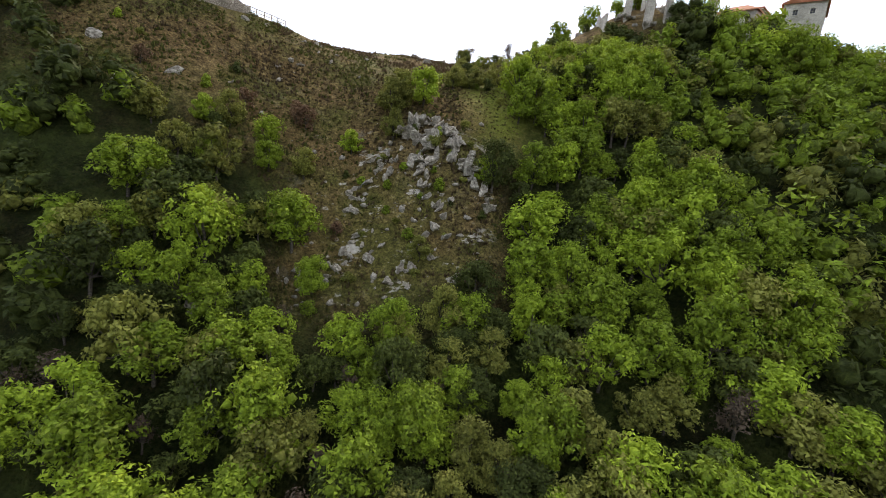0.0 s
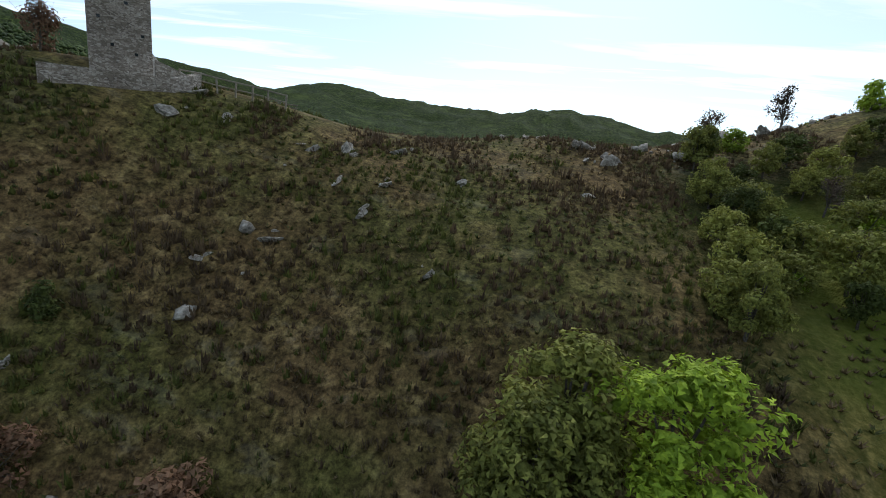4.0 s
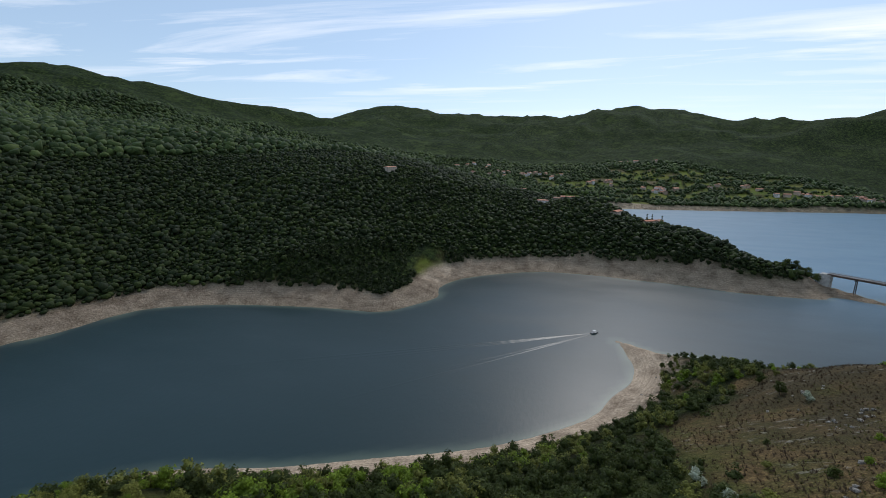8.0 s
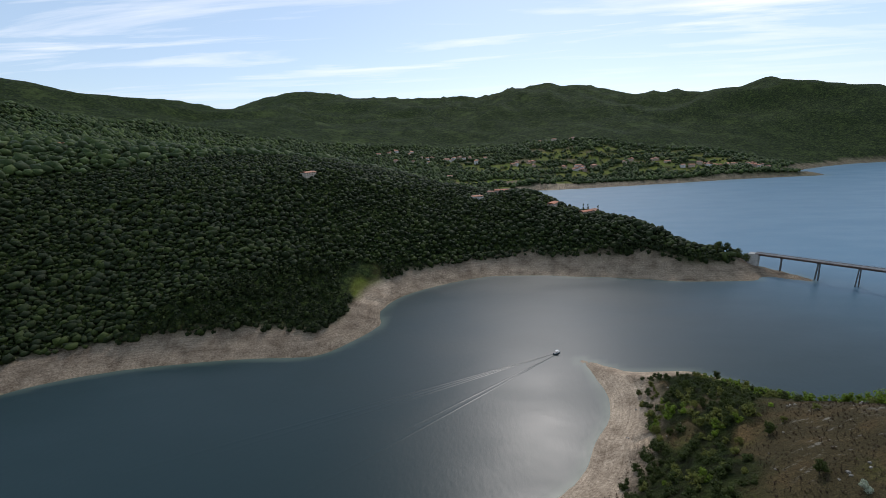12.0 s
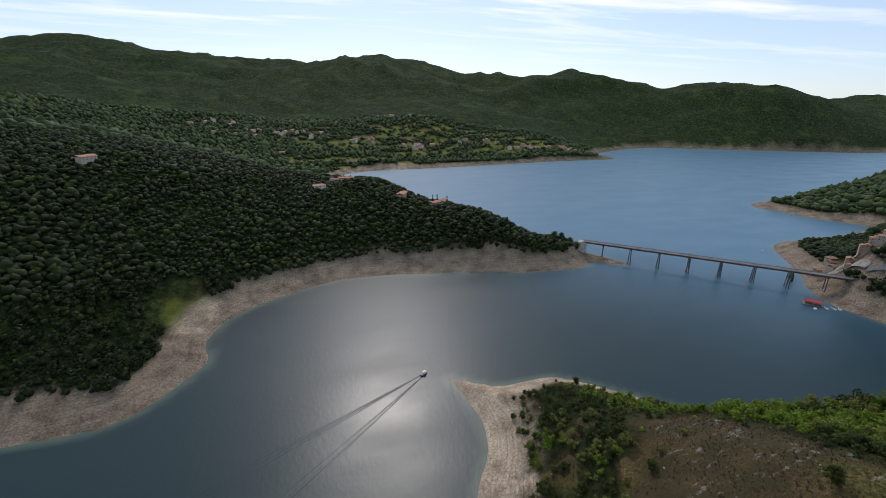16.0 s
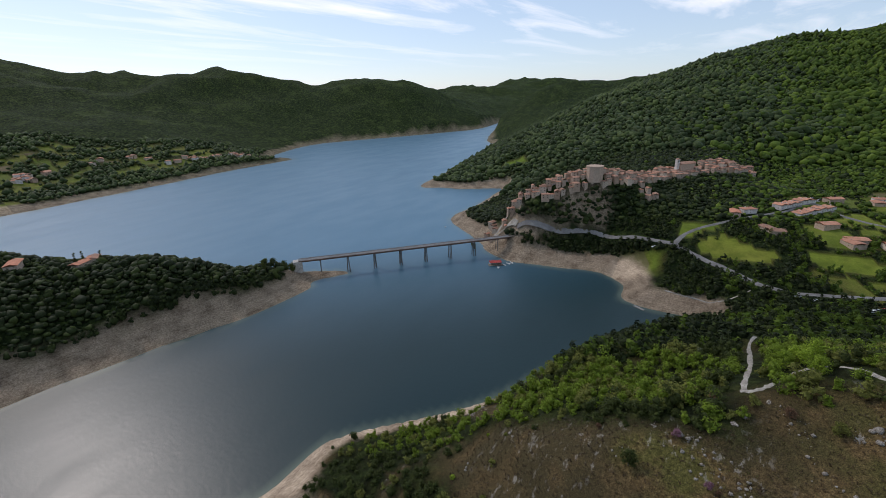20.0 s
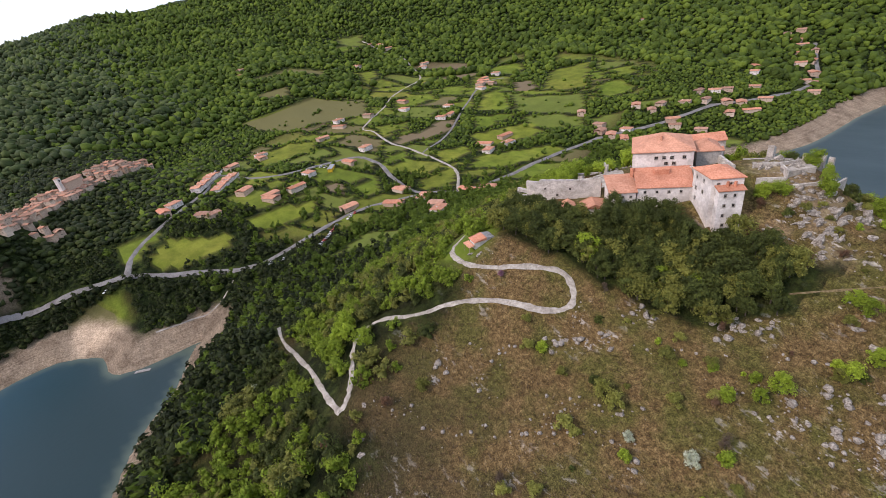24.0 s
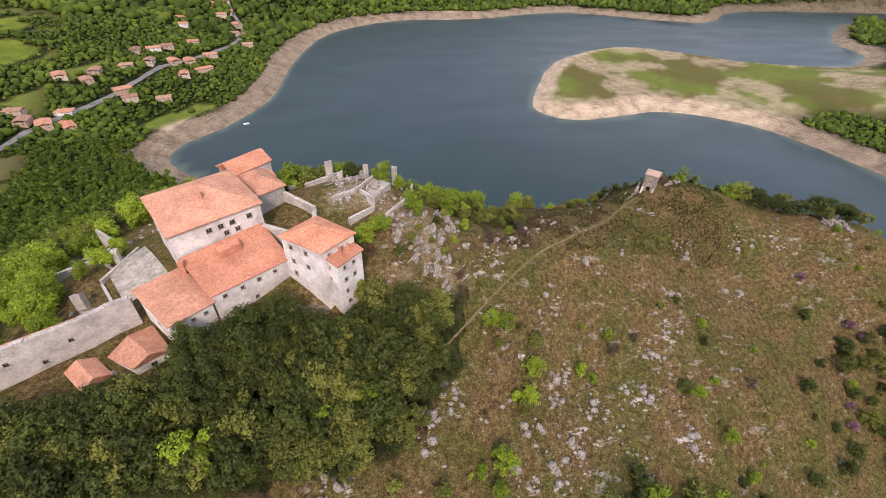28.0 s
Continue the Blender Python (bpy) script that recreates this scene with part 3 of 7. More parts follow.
def tri_mesh(name, verts, tris, mat, smooth_shade=False):
    """A large mesh of triangles straight from arrays."""
    me = bpy.data.meshes.new(name)
    nv, nf = len(verts), len(tris)
    me.vertices.add(nv)
    me.vertices.foreach_set("co", np.asarray(verts, np.float32).ravel())
    me.loops.add(nf * 3)
    me.loops.foreach_set("vertex_index", np.asarray(tris, np.int32).ravel())
    me.polygons.add(nf)
    me.polygons.foreach_set("loop_start", np.arange(nf, dtype=np.int32) * 3)
    if smooth_shade:
        me.polygons.foreach_set("use_smooth", np.ones(nf, bool))
    me.materials.append(mat)
    me.update(calc_edges=True)
    return me


class Geo:
    """Collects the faces of one part."""

    def __init__(self):
        self.v, self.f = [], []

    def add(self, verts, faces):
        n = len(self.v)
        self.v += [tuple(p) for p in verts]
        self.f += [tuple(n + k for k in f) for f in faces]
        return self

    def box(self, x0, x1, y0, y1, z0, z1):
        v = [(x, y, z) for z in (z0, z1) for x, y in ((x0, y0), (x1, y0), (x1, y1), (x0, y1))]
        return self.add(v, [(3, 2, 1, 0), (4, 5, 6, 7), (0, 1, 5, 4), (1, 2, 6, 5), (2, 3, 7, 6), (3, 0, 4, 7)])

    def prism(self, foot, z0, z1):
        """An upright block over the corners of a plan (anticlockwise); z1 may be a list."""
        n = len(foot)
        tops = z1 if isinstance(z1, (list, tuple)) else [z1] * n
        bots = z0 if isinstance(z0, (list, tuple)) else [z0] * n
        v = [(x, y, b_) for (x, y), b_ in zip(foot, bots)] + [(x, y, t) for (x, y), t in zip(foot, tops)]
        f = [tuple(range(n - 1, -1, -1)), tuple(range(n, 2 * n))] + [(k, (k + 1) % n, n + (k + 1) % n, n + k) for k in range(n)]
        return self.add(v, f)

    def beam(self, a, b_, r, sides=6, r2=None):
        """A round bar from a to b."""
        a, b_ = Vector(a), Vector(b_)
        q = (b_ - a).to_track_quat("Z", "Y")
        r2 = r if r2 is None else r2
        v = [a + q @ Vector((r * math.cos(k * math.tau / sides), r * math.sin(k * math.tau / sides), 0)) for k in range(sides)]
        v += [b_ + q @ Vector((r2 * math.cos(k * math.tau / sides), r2 * math.sin(k * math.tau / sides), 0)) for k in range(sides)]
        f = [tuple(range(sides - 1, -1, -1)), tuple(range(sides, 2 * sides))] + [(k, (k + 1) % sides, sides + (k + 1) % sides, sides + k) for k in range(sides)]
        return self.add(v, f)

    def wall(self, a, b_, z0, z1, thick, holes=(), ends=True):
        """An upright wall whose outer face runs from a to b (outside to the right), pierced by holes (s0, s1, z0, z1) measured along it."""
        a, b_ = Vector((*a, 0)), Vector((*b_, 0))
        length = (b_ - a).length
        ux = (b_ - a) / length
        inward = Vector((-ux.y, ux.x, 0)) * thick
        ss = sorted({0.0, length, *[h[0] for h in holes], *[h[1] for h in holes]})
        zs = sorted({z0, z1, *[h[2] for h in holes], *[h[3] for h in holes]})

        def open_at(s, z):
            return any(h[0] - 1e-6 <= s <= h[1] + 1e-6 and h[2] - 1e-6 <= z <= h[3] + 1e-6 for h in holes)

        def quad(p, q, r, s):
            self.add([p, q, r, s], [(0, 1, 2, 3)])

        for s0, s1 in zip(ss, ss[1:]):
            for c0, c1 in zip(zs, zs[1:]):
                if open_at((s0 + s1) / 2, (c0 + c1) / 2):
                    continue
                p = [a + ux * s + Vector((0, 0, c)) for s, c in ((s0, c0), (s1, c0), (s1, c1), (s0, c1))]
                quad(*p)
                quad(*[v + inward for v in (p[1], p[0], p[3], p[2])])
        up = Vector((0, 0, 1))
        for h in list(holes) + [(0.0, length, z0, z1)]:
            c = [a + ux * s + up * z for s, z in ((h[0], h[2]), (h[1], h[2]), (h[1], h[3]), (h[0], h[3]))]
            outer = h[0] == 0.0 and h[1] == length and h[2] == z0 and h[3] == z1
            for k in range(4):
                if outer and not ends and k in (1, 3):
                    continue
                p, q = c[k], c[(k + 1) % 4]
                quad(*((q, p, p + inward, q + inward) if outer else (p, q, q + inward, p + inward)))
        return self

    def mesh(self, name, mat, smooth_shade=False):
        return mesh_of(name, self.v, self.f, mat, smooth_shade)


def part(name, geo, mat, parent=None, label=""):
    me = geo.mesh(name, mat) if isinstance(geo, Geo) else geo
    ob = new(name, me)
    if parent is not None:
        ob.parent = parent
    if label:
        ob["label"] = label
    return ob


def thing(name, label, category, at=(0, 0, 0), turn=0.0, group="", kind=""):
    ob = new(name)
    ob.empty_display_size = 0.2
    ob.matrix_world = pose(*at, 0, 0, turn)
    return tagged(ob, label, category, group, kind)


ICO_V = []
_g = (1 + 5**0.5) / 2
for _s in (-1, 1):
    for _t in (-_g, _g):
        ICO_V += [(_s, _t, 0), (0, _s, _t), (_t, 0, _s)]
ICO_V = np.array(ICO_V) / math.hypot(1, _g)
ICO_F = [(a, b_, c) for a in range(12) for b_ in range(a + 1, 12) for c in range(b_ + 1, 12)
         if all(np.linalg.norm(ICO_V[i] - ICO_V[j]) < 1.1 for i, j in ((a, b_), (b_, c), (a, c)))]
ICO_F = np.array([(a, b_, c) if np.dot(np.cross(ICO_V[b_] - ICO_V[a], ICO_V[c] - ICO_V[a]), ICO_V[a]) > 0 else (a, c, b_) for a, b_, c in ICO_F])


def finer(v, f):
    v, seen, out = [tuple(p) for p in v], {}, []

    def mid(i, j):
        key = (min(i, j), max(i, j))
        if key not in seen:
            p = (np.array(v[i]) + np.array(v[j])) / 2
            v.append(tuple(p / np.linalg.norm(p)))
            seen[key] = len(v) - 1
        return seen[key]

    for a, b_, c in f:
        x, y, z = mid(a, b_), mid(b_, c), mid(c, a)
        out += [(a, x, z), (x, b_, y), (z, y, c), (x, y, z)]
    return np.array(v), np.array(out)


ICO1 = finer(ICO_V, ICO_F)
rng = np.random.default_rng(5)


def scatter(base_v, base_f, at, size, stretch=1.0, jitter=0.3, sink=0.0):
    """Many copies of a small form, each turned, sized and roughened on its own, as one mesh's arrays."""
    n, k = len(at), len(base_v)
    turn = rng.uniform(0, math.tau, n)
    c, s = np.cos(turn)[:, None], np.sin(turn)[:, None]
    v = base_v[None] * (1 + rng.uniform(-jitter, jitter, (n, k, 1)))
    x, y, z = v[..., 0], v[..., 1], v[..., 2]
    size = np.asarray(size).reshape(n, -1)
    st = np.asarray(stretch).reshape(-1, 1) if np.ndim(stretch) else stretch
    p = np.stack([(c * x - s * y) * size, (s * x + c * y) * size, z * size * st], -1)
    p = p + np.asarray(at)[:, None] - np.array([0, 0, sink])
    f = base_f[None] + (np.arange(n) * k)[:, None, None]
    return p.reshape(-1, 3), f.reshape(-1, 3)


# ---- land cover ----
def oval(x, y, cx, cy, rx, ry):
    return 1 - smooth(0.8, 1.15, np.hypot((x - cx) / rx, (y - cy) / ry))


def on_hill(x, y):
    return np.maximum(oval(x, y, 20, 60, 215, 190), oval(x, y, 60, 240, 110, 110))


def inside(x, y, corners):
    hit = np.zeros(np.shape(x), bool)
    for (ax_, ay_), (bx, by) in zip(corners, corners[1:] + corners[:1]):
        if ay_ != by:
            hit ^= ((ay_ > y) != (by > y)) & (x < (bx - ax_) * (y - ay_) / (by - ay_) + ax_)
    return hit.astype(float)


MEADOWS_A = [[(485, -230), (498, -300), (436, -278), (381, -330), (343, -268), (402, -234), (455, -203)], [(453, -191), (405, -227), (407, -179), (418, -159)], [(408, -148), (387, -205), (355, -215), (343, -204), (366, -141), (382, -129)],
             [(399, -231), (345, -272), (328, -244), (348, -211), (383, -210)], [(343, -77), (362, -112), (340, -155), (322, -190), (302, -181), (313, -121), (330, -93)], [(486, -384), (454, -446), (386, -338), (433, -300)]]
MEADOWS_B = [[(384, -357), (368, -383), (334, -368), (348, -323), (368, -325)], [(413, -412), (392, -443), (355, -417), (370, -387)], [(320, -326), (291, -369), (280, -338), (302, -306)], [(598, -171), (573, -227), (537, -205), (556, -144)],
             [(739, -190), (718, -222), (634, -228), (674, -190)], [(926, -261), (919, -312), (876, -305), (876, -250)], [(528, -89), (505, -132), (480, -113), (490, -77)], [(365, -32), (355, -82), (336, -64), (318, -40), (339, -16)]]
MEADOWS_C = [[(441, -47), (423, -80), (406, -53), (420, -26)], [(402, -84), (390, -125), (365, -115), (370, -75)], [(581, 16), (520, -19), (486, -16), (492, 29), (532, 36)], [(406, 17), (398, -16), (368, -4), (372, 19)], [(482, 70), (463, 43), (447, 60), (457, 76)],
             [(418, 149), (410, 123), (394, 123), (380, 146), (386, 161)], [(421, 110), (420, 81), (405, 46), (378, 63), (391, 112)], [(294, 101), (314, 56), (280, 34), (259, 53), (290, 78)], [(445, 204), (457, 169), (435, 165), (411, 195), (418, 209)]]
MEADOWS_D = [[(418, 184), (431, 166), (402, 121), (387, 136), (382, 168), (398, 191)], [(249, -267), (204, -326), (182, -316), (220, -253)], [(495, -245), (492, -281), (447, -258), (422, -227), (457, -201)], [(593, 52), (578, 7), (550, -27), (520, -10), (519, 57)],
             [(804, 514), (742, 471), (777, 576)], [(773, -207), (752, -245), (708, -223), (725, -199)], [(973, -290), (942, -338), (874, -305), (907, -274)], [(560, -330), (600, -372), (548, -402), (516, -352)]]
DRY_PLOTS = [[(892, -73), (892, -137), (822, -185), (790, -167), (862, -130), (873, -65)], [(810, -43), (802, -100), (737, -77), (793, -43)], [(718, 19), (729, -99), (637, -152), (569, -112), (616, -13)]]
PLOUGHED = [[(465, -72), (473, -156), (457, -176), (433, -143), (443, -75)], [(431, 32), (418, 12), (389, 23), (410, 39)], [(501, -316), (480, -341), (440, -309), (460, -274)]]


def edge_distance(x, y, corners):
    best = np.full(np.shape(x), 1e12)
    for (ax_, ay_), (bx, by) in zip(corners, corners[1:] + corners[:1]):
        dx, dy = bx - ax_, by - ay_
        t = np.clip(((x - ax_) * dx + (y - ay_) * dy) / (dx * dx + dy * dy + 1e-9), 0, 1)
        best = np.minimum(best, (x - ax_ - t * dx) ** 2 + (y - ay_ - t * dy) ** 2)
    return np.sqrt(best)


def fields(x, y):
    """Meadows and ploughed plots between hedges: how much of a place is open, how near a hedge it lies, and its plot's tint."""
    ca, sa = math.cos(0.5), math.sin(0.5)
    u, v = (ca * x + sa * y) / 62, (-sa * x + ca * y) / 40
    u, v = u + 3.2 * fbm(x, y, 230, 2, 60), v + 3.2 * fbm(x, y, 230, 2, 61)
    i, j = np.floor(u), np.floor(v)
    edge = np.minimum(np.minimum(u - i, 1 - u + i) * 62, np.minimum(v - j, 1 - v + j) * 40)
    tint = lattice(i, j, 77)
    basin = np.maximum(oval(x, y, 430, -255, 290, 215), 0.9 * oval(x, y, 470, 10, 150, 130)) * smooth(215, 260, x + 0.25 * y)
    valley = basin * (lattice(i, j, 13) > 0.36) * (edge > 3)
    hedge = (edge <= 3) * basin * (lattice(i, j, 13) > 0.2)
    wander_x, wander_y = 9 * (fbm(x, y, 25, 2, 62) - 0.5), 9 * (fbm(x, y, 25, 2, 63) - 0.5)
    near = (x > 150) & (x < 1000) & (y > -480) & (y < 600)
    px, py = (x + wander_x)[near], (y + wander_y)[near]
    openp, hedgep, tintp = valley[near], hedge[near], tint[near]
    plots = [(c, -1) for c in MEADOWS_A + MEADOWS_B + MEADOWS_C + MEADOWS_D] + [(c, 0.86) for c in DRY_PLOTS] + [(c, 0.96) for c in PLOUGHED]
    for k, (corners, tone) in enumerate(plots):
        within, rim = inside(px, py, corners) > 0, edge_distance(px, py, corners)
        core = within & (rim > 2.6)
        openp = np.where(core, 1.0, np.where(rim <= 2.6, 0.0, openp))
        hedgep = np.where(core, 0.0, np.where(rim <= 2.6, 1.0, hedgep))
        tintp = np.where(within, tone if tone > 0 else 0.1 + 0.7 * ((k * 0.381966) % 1), tintp)
    valley[near], hedge[near], tint[near] = openp, hedgep, tintp
    shore_fields = np.maximum(oval(x, y, 300, 1420, 460, 160) * 0.75, oval(x, y, 60, 1180, 160, 60))
    island = np.maximum(oval(x, y, -300, -380, 260, 170), oval(x, y, -560, -260, 160, 110))
    open_land = np.maximum(valley, shore_fields * (lattice(i, j, 13) > 0.4) * (edge > 3))
    tint = np.where(island > 0.02, 0.15, tint)
    return np.maximum(open_land, island), hedge * (valley < 0.5), tint, island


CASTLE_WOOD = [(46, 55), (56, 59), (68, 61.5), (75, 64), (99, 73.5), (106, 77), (118, 80.5), (127, 83), (131, 89), (122, 91), (105, 91), (90, 89), (76, 87), (62, 83), (52, 72)]


def woodland(x, y, d):
    """How wooded the hill is."""
    n = fbm(x, y, 16, 3, 21)
    gully = np.maximum(in_box(x, y, -120, -4, -110, -4, 5) * smooth(-2, 8, -(y + 0.35 * (x + 4) + 4)), in_box(x, y, 24, 120, -120, 22, 5))
    gully = np.maximum(gully, in_box(x, y, -14, 30, -120, -21, 5))
    gully = np.maximum(gully, 0.9 * in_box(x, y, 20, 44, 8, 30, 4) * (n > 0.42))
    north_wood = inside(x, y, CASTLE_WOOD)
    east = np.maximum(in_box(x, y, 128, 260, -90, 185, 10), in_box(x, y, 105, 260, 158, 235, 8))
    east = np.maximum(east, in_box(x, y, 120, 140, 110, 128, 6))
    shore_belt = np.maximum(smooth(12, 20, d), smooth(6, 10, d) * in_box(x, y, 85, 300, 150, 330, 12)) * (1 - smooth(48, 62, d)) * smooth(80, 110, y)
    west_belt = smooth(90, 102, y + 0.22 * x) * in_box(x, y, -200, 20, 85, 205, 8)
    back = in_box(x, y, -200, -40, -110, 12, 8)
    w = np.maximum.reduce([gully, north_wood, east * (n > 0.22), shore_belt * (n > 0.4), west_belt * (n > 0.24), back])
    clear = np.maximum.reduce([in_box(x, y, 62, 140, 26, 72, 2) * (1 - north_wood), in_box(x, y, 8, 24, -16, 2, 2), in_box(x, y, 19, 29, -6, 13, 2), in_box(x, y, 222, 248, 183, 200, 3)])
    return np.clip(w, 0, 1) * (1 - clear) * np.maximum(smooth(9, 16, d), smooth(5, 9, d) * in_box(x, y, 85, 300, 150, 330, 12))


# Beds of bare limestone on the north slope: x, y, reach.
BEDS_A = [(90, 98, 4), (80, 99, 3.5), (86, 103, 4.5), (90, 107, 3), (61, 78, 3.2), (54, 73, 3.4), (52, 77, 3), (57, 79, 2.8), (40, 61, 3.5), (26, 70, 4), (38, 82, 4.5), (41, 90, 4.5), (44, 95, 3), (20, 77, 5), (31, 87, 5), (-8, 61, 4), (7, 75, 5),
          (0, 65, 4.5), (38, 48, 4.5), (28, 40, 4), (72, 82, 3.2), (76, 88, 3.4), (78, 91, 3), (-25, 39, 5), (-2, 42, 4)]
BEDS_B = [(24, 55, 4.5), (10, 47, 4.5), (63, 79, 3), (59, 83, 2.5), (31, 75, 4), (27, 84, 5), (32, 89, 5), (58, 65, 3), (100, 126, 3), (111, 130, 3), (130, 133, 3), (111, 134, 2.5), (22, 33, 4), (36, 43, 4), (107, 180, 5), (103, 172, 4), (80, 160, 4),
          (81, 156, 4), (129, 114, 4), (118, 159, 3), (142, 119, 3.5), (-48, 36, 5), (-60, 38, 5), (-38, 50, 5), (-15, 52, 4), (14, 92, 5), (5, 100, 5), (-3, 86, 5), (60, 120, 3)]


def bedrock(x, y):
    best = np.zeros(np.shape(x))
    for cx, cy, reach in BEDS_A + BEDS_B:
        best = np.maximum(best, np.exp(-(((x - cx) / reach) ** 2 + ((y - cy) / (reach * 0.75)) ** 2)))
    return best


# ---- ground ----
def build_ground():
    n, a, k = 450, 120.0, 4.33
    u = np.sinh(np.linspace(-k, k, n + 1)) * a
    gx, gy = np.meshgrid(u + 40, u + 70, indexing="xy")
    x, y = gx.ravel(), gy.ravel()
    d = shore_distance(x, y)
    z = ground(x, y, d)
    i = np.arange(n * (n + 1)).reshape(n, n + 1)[:, :-1].ravel()
    quads = np.stack([i, i + 1, i + n + 2, i + n + 1], 1)
    me = bpy.data.meshes.new("ground")
    me.vertices.add(len(x))
    me.vertices.foreach_set("co", np.stack([x, y, z], 1).astype(np.float32).ravel())
    me.loops.add(len(quads) * 4)
    me.loops.foreach_set("vertex_index", quads.astype(np.int32).ravel())
    me.polygons.add(len(quads))
    me.polygons.foreach_set("loop_start", np.arange(len(quads), dtype=np.int32) * 4)
    me.polygons.foreach_set("use_smooth", np.ones(len(quads), bool))
    hill = on_hill(x, y)
    meadow, hedge, tint, island = fields(x, y)
    reach = (16 + 16 * fbm(x, y, 60, 3, 33)) * (1 - 0.55 * in_box(x, y, 75, 300, 150, 330, 15))
    bank = 1 - smooth(reach * 0.8, reach * 1.15, d)
    bank = bank * (1 - 0.5 * smooth(900, 1300, np.hypot(x - 60, y - 120)))
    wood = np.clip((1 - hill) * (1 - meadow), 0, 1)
    gz = z.reshape(gx.shape)
    slope = np.hypot(*[np.gradient(gz, axis=1 - k) / np.gradient(g_, axis=1 - k) for k, g_ in enumerate((gx, gy))]).ravel()
    cliff = smooth(1.15, 1.5, slope + 0.8 * (fbm(x, y, 18, 3, 44) - 0.5)) * np.maximum(in_box(x, y, 385, 470, 235, 365, 10), in_box(x, y, 40, 80, 15, 50, 4))
    crags = np.maximum(in_box(x, y, 45, 62, 38, 55, 3), in_box(x, y, 60, 74, 28, 40, 2))
    crags = np.maximum(crags, 0.25 * in_box(x, y, 9, 22, -13, 0, 2.5))
    bank = np.maximum.reduce([bank, 0.55 * island * smooth(0.5, 0.6, fbm(x, y, 40, 5, 82)), cliff, 0.3 * crags * smooth(0.45, 0.55, fbm(x, y, 6, 3, 45))])
    meadow = meadow * (1 - 0.7 * island * smooth(0.4, 0.62, fbm(x, y, 70, 3, 81)))
    stony = smooth(0.46, 0.6, fbm(x, y, 20, 3, 90)) * hill * (0.06 + 0.3 * smooth(36, 52, y - 0.2 * x)) + in_box(x, y, 0, 22, -20, -2, 4)
    stony = np.clip(stony + crags + 1.1 * smooth(0.12, 0.7, bedrock(x, y) + 0.5 * (fbm(x, y, 5, 3, 91) - 0.5)), 0, 1)
    grassy = np.clip(meadow + in_box(x, y, 22, 40, 0, 26, 6) * 0.8 + in_box(x, y, 125, 150, 76, 108, 5) + in_box(x, y, 366, 398, 208, 250, 6) * 0.9 + 0.75 * oval(x, y, -122, 444, 17, 30) * smooth(0.3, 0.5, fbm(x, y, 14, 3, 83)), 0, 1)
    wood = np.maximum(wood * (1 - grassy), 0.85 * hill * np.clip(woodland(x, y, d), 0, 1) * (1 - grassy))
    for name, value in (("bank", bank), ("wood", wood), ("stony", stony), ("meadow", grassy), ("plot", tint), ("heather", 0.92 * hill * smooth(112, 160, y) * smooth(15, 60, x) * smooth(0.24, 0.42, fbm(x, y, 28, 3, 95)))):
        at = me.attributes.new(name, "FLOAT", "POINT")
        at.data.foreach_set("value", value.astype(np.float32))
    me.materials.append(GROUND)
    me.update(calc_edges=True)
    tagged(new("ground", me), "rocky hills with dry grass, woods, meadows and pale lake banks", "ground", kind="structure")


build_ground()


def build_water():
    n = 260
    u = np.sinh(np.linspace(-3.9, 3.9, n + 1)) * 150.0
    gx, gy = np.meshgrid(u + 100, u + 250, indexing="xy")
    x, y = gx.ravel(), gy.ravel()
    d = shore_distance(x, y)
    i = np.arange(n * (n + 1)).reshape(n, n + 1)[:, :-1].ravel()
    q = np.stack([i, i + 1, i + n + 2, i + n + 1], 1)
    q = q[(d[q] < 60).any(1)]
    tris = np.concatenate([q[:, [0, 1, 2]], q[:, [0, 2, 3]]])
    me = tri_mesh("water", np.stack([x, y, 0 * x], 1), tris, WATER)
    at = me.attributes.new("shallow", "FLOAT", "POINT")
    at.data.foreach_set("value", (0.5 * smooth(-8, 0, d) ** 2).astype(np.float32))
    # Mask for the painted sky reflection, rising towards the far arm.
    at = me.attributes.new("sky_sheen", "FLOAT", "POINT")
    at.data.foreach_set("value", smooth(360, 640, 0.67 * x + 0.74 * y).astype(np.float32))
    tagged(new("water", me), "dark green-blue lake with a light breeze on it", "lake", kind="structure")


build_water()


# ---- woods ----
def jitter_grid(x0, x1, y0, y1, step):
    gx, gy = np.meshgrid(np.arange(x0, x1, step), np.arange(y0, y1, step))
    gx, gy = gx.ravel(), gy.ravel()
    return gx + rng.uniform(-0.48, 0.48, gx.size) * step, gy + rng.uniform(-0.48, 0.48, gy.size) * step


BUILT = []   # (x, y, radius) of places kept clear of trees


def keep_clear(x, y, margin=0.0):
    ok = np.ones(len(x), bool)
    for bx, by, r in BUILT:
        ok &= (x - bx) ** 2 + (y - by) ** 2 > (r + margin) ** 2
    return ok


def near_line(x, y, line, width):
    best = np.full(x.shape, 1e9)
    for (ax_, ay_), (bx, by) in zip(line, line[1:]):
        dx, dy = bx - ax_, by - ay_
        t = np.clip(((x - ax_) * dx + (y - ay_) * dy) / (dx * dx + dy * dy + 1e-9), 0, 1)
        best = np.minimum(best, (x - ax_ - t * dx) ** 2 + (y - ay_ - t * dy) ** 2)
    return best < width**2


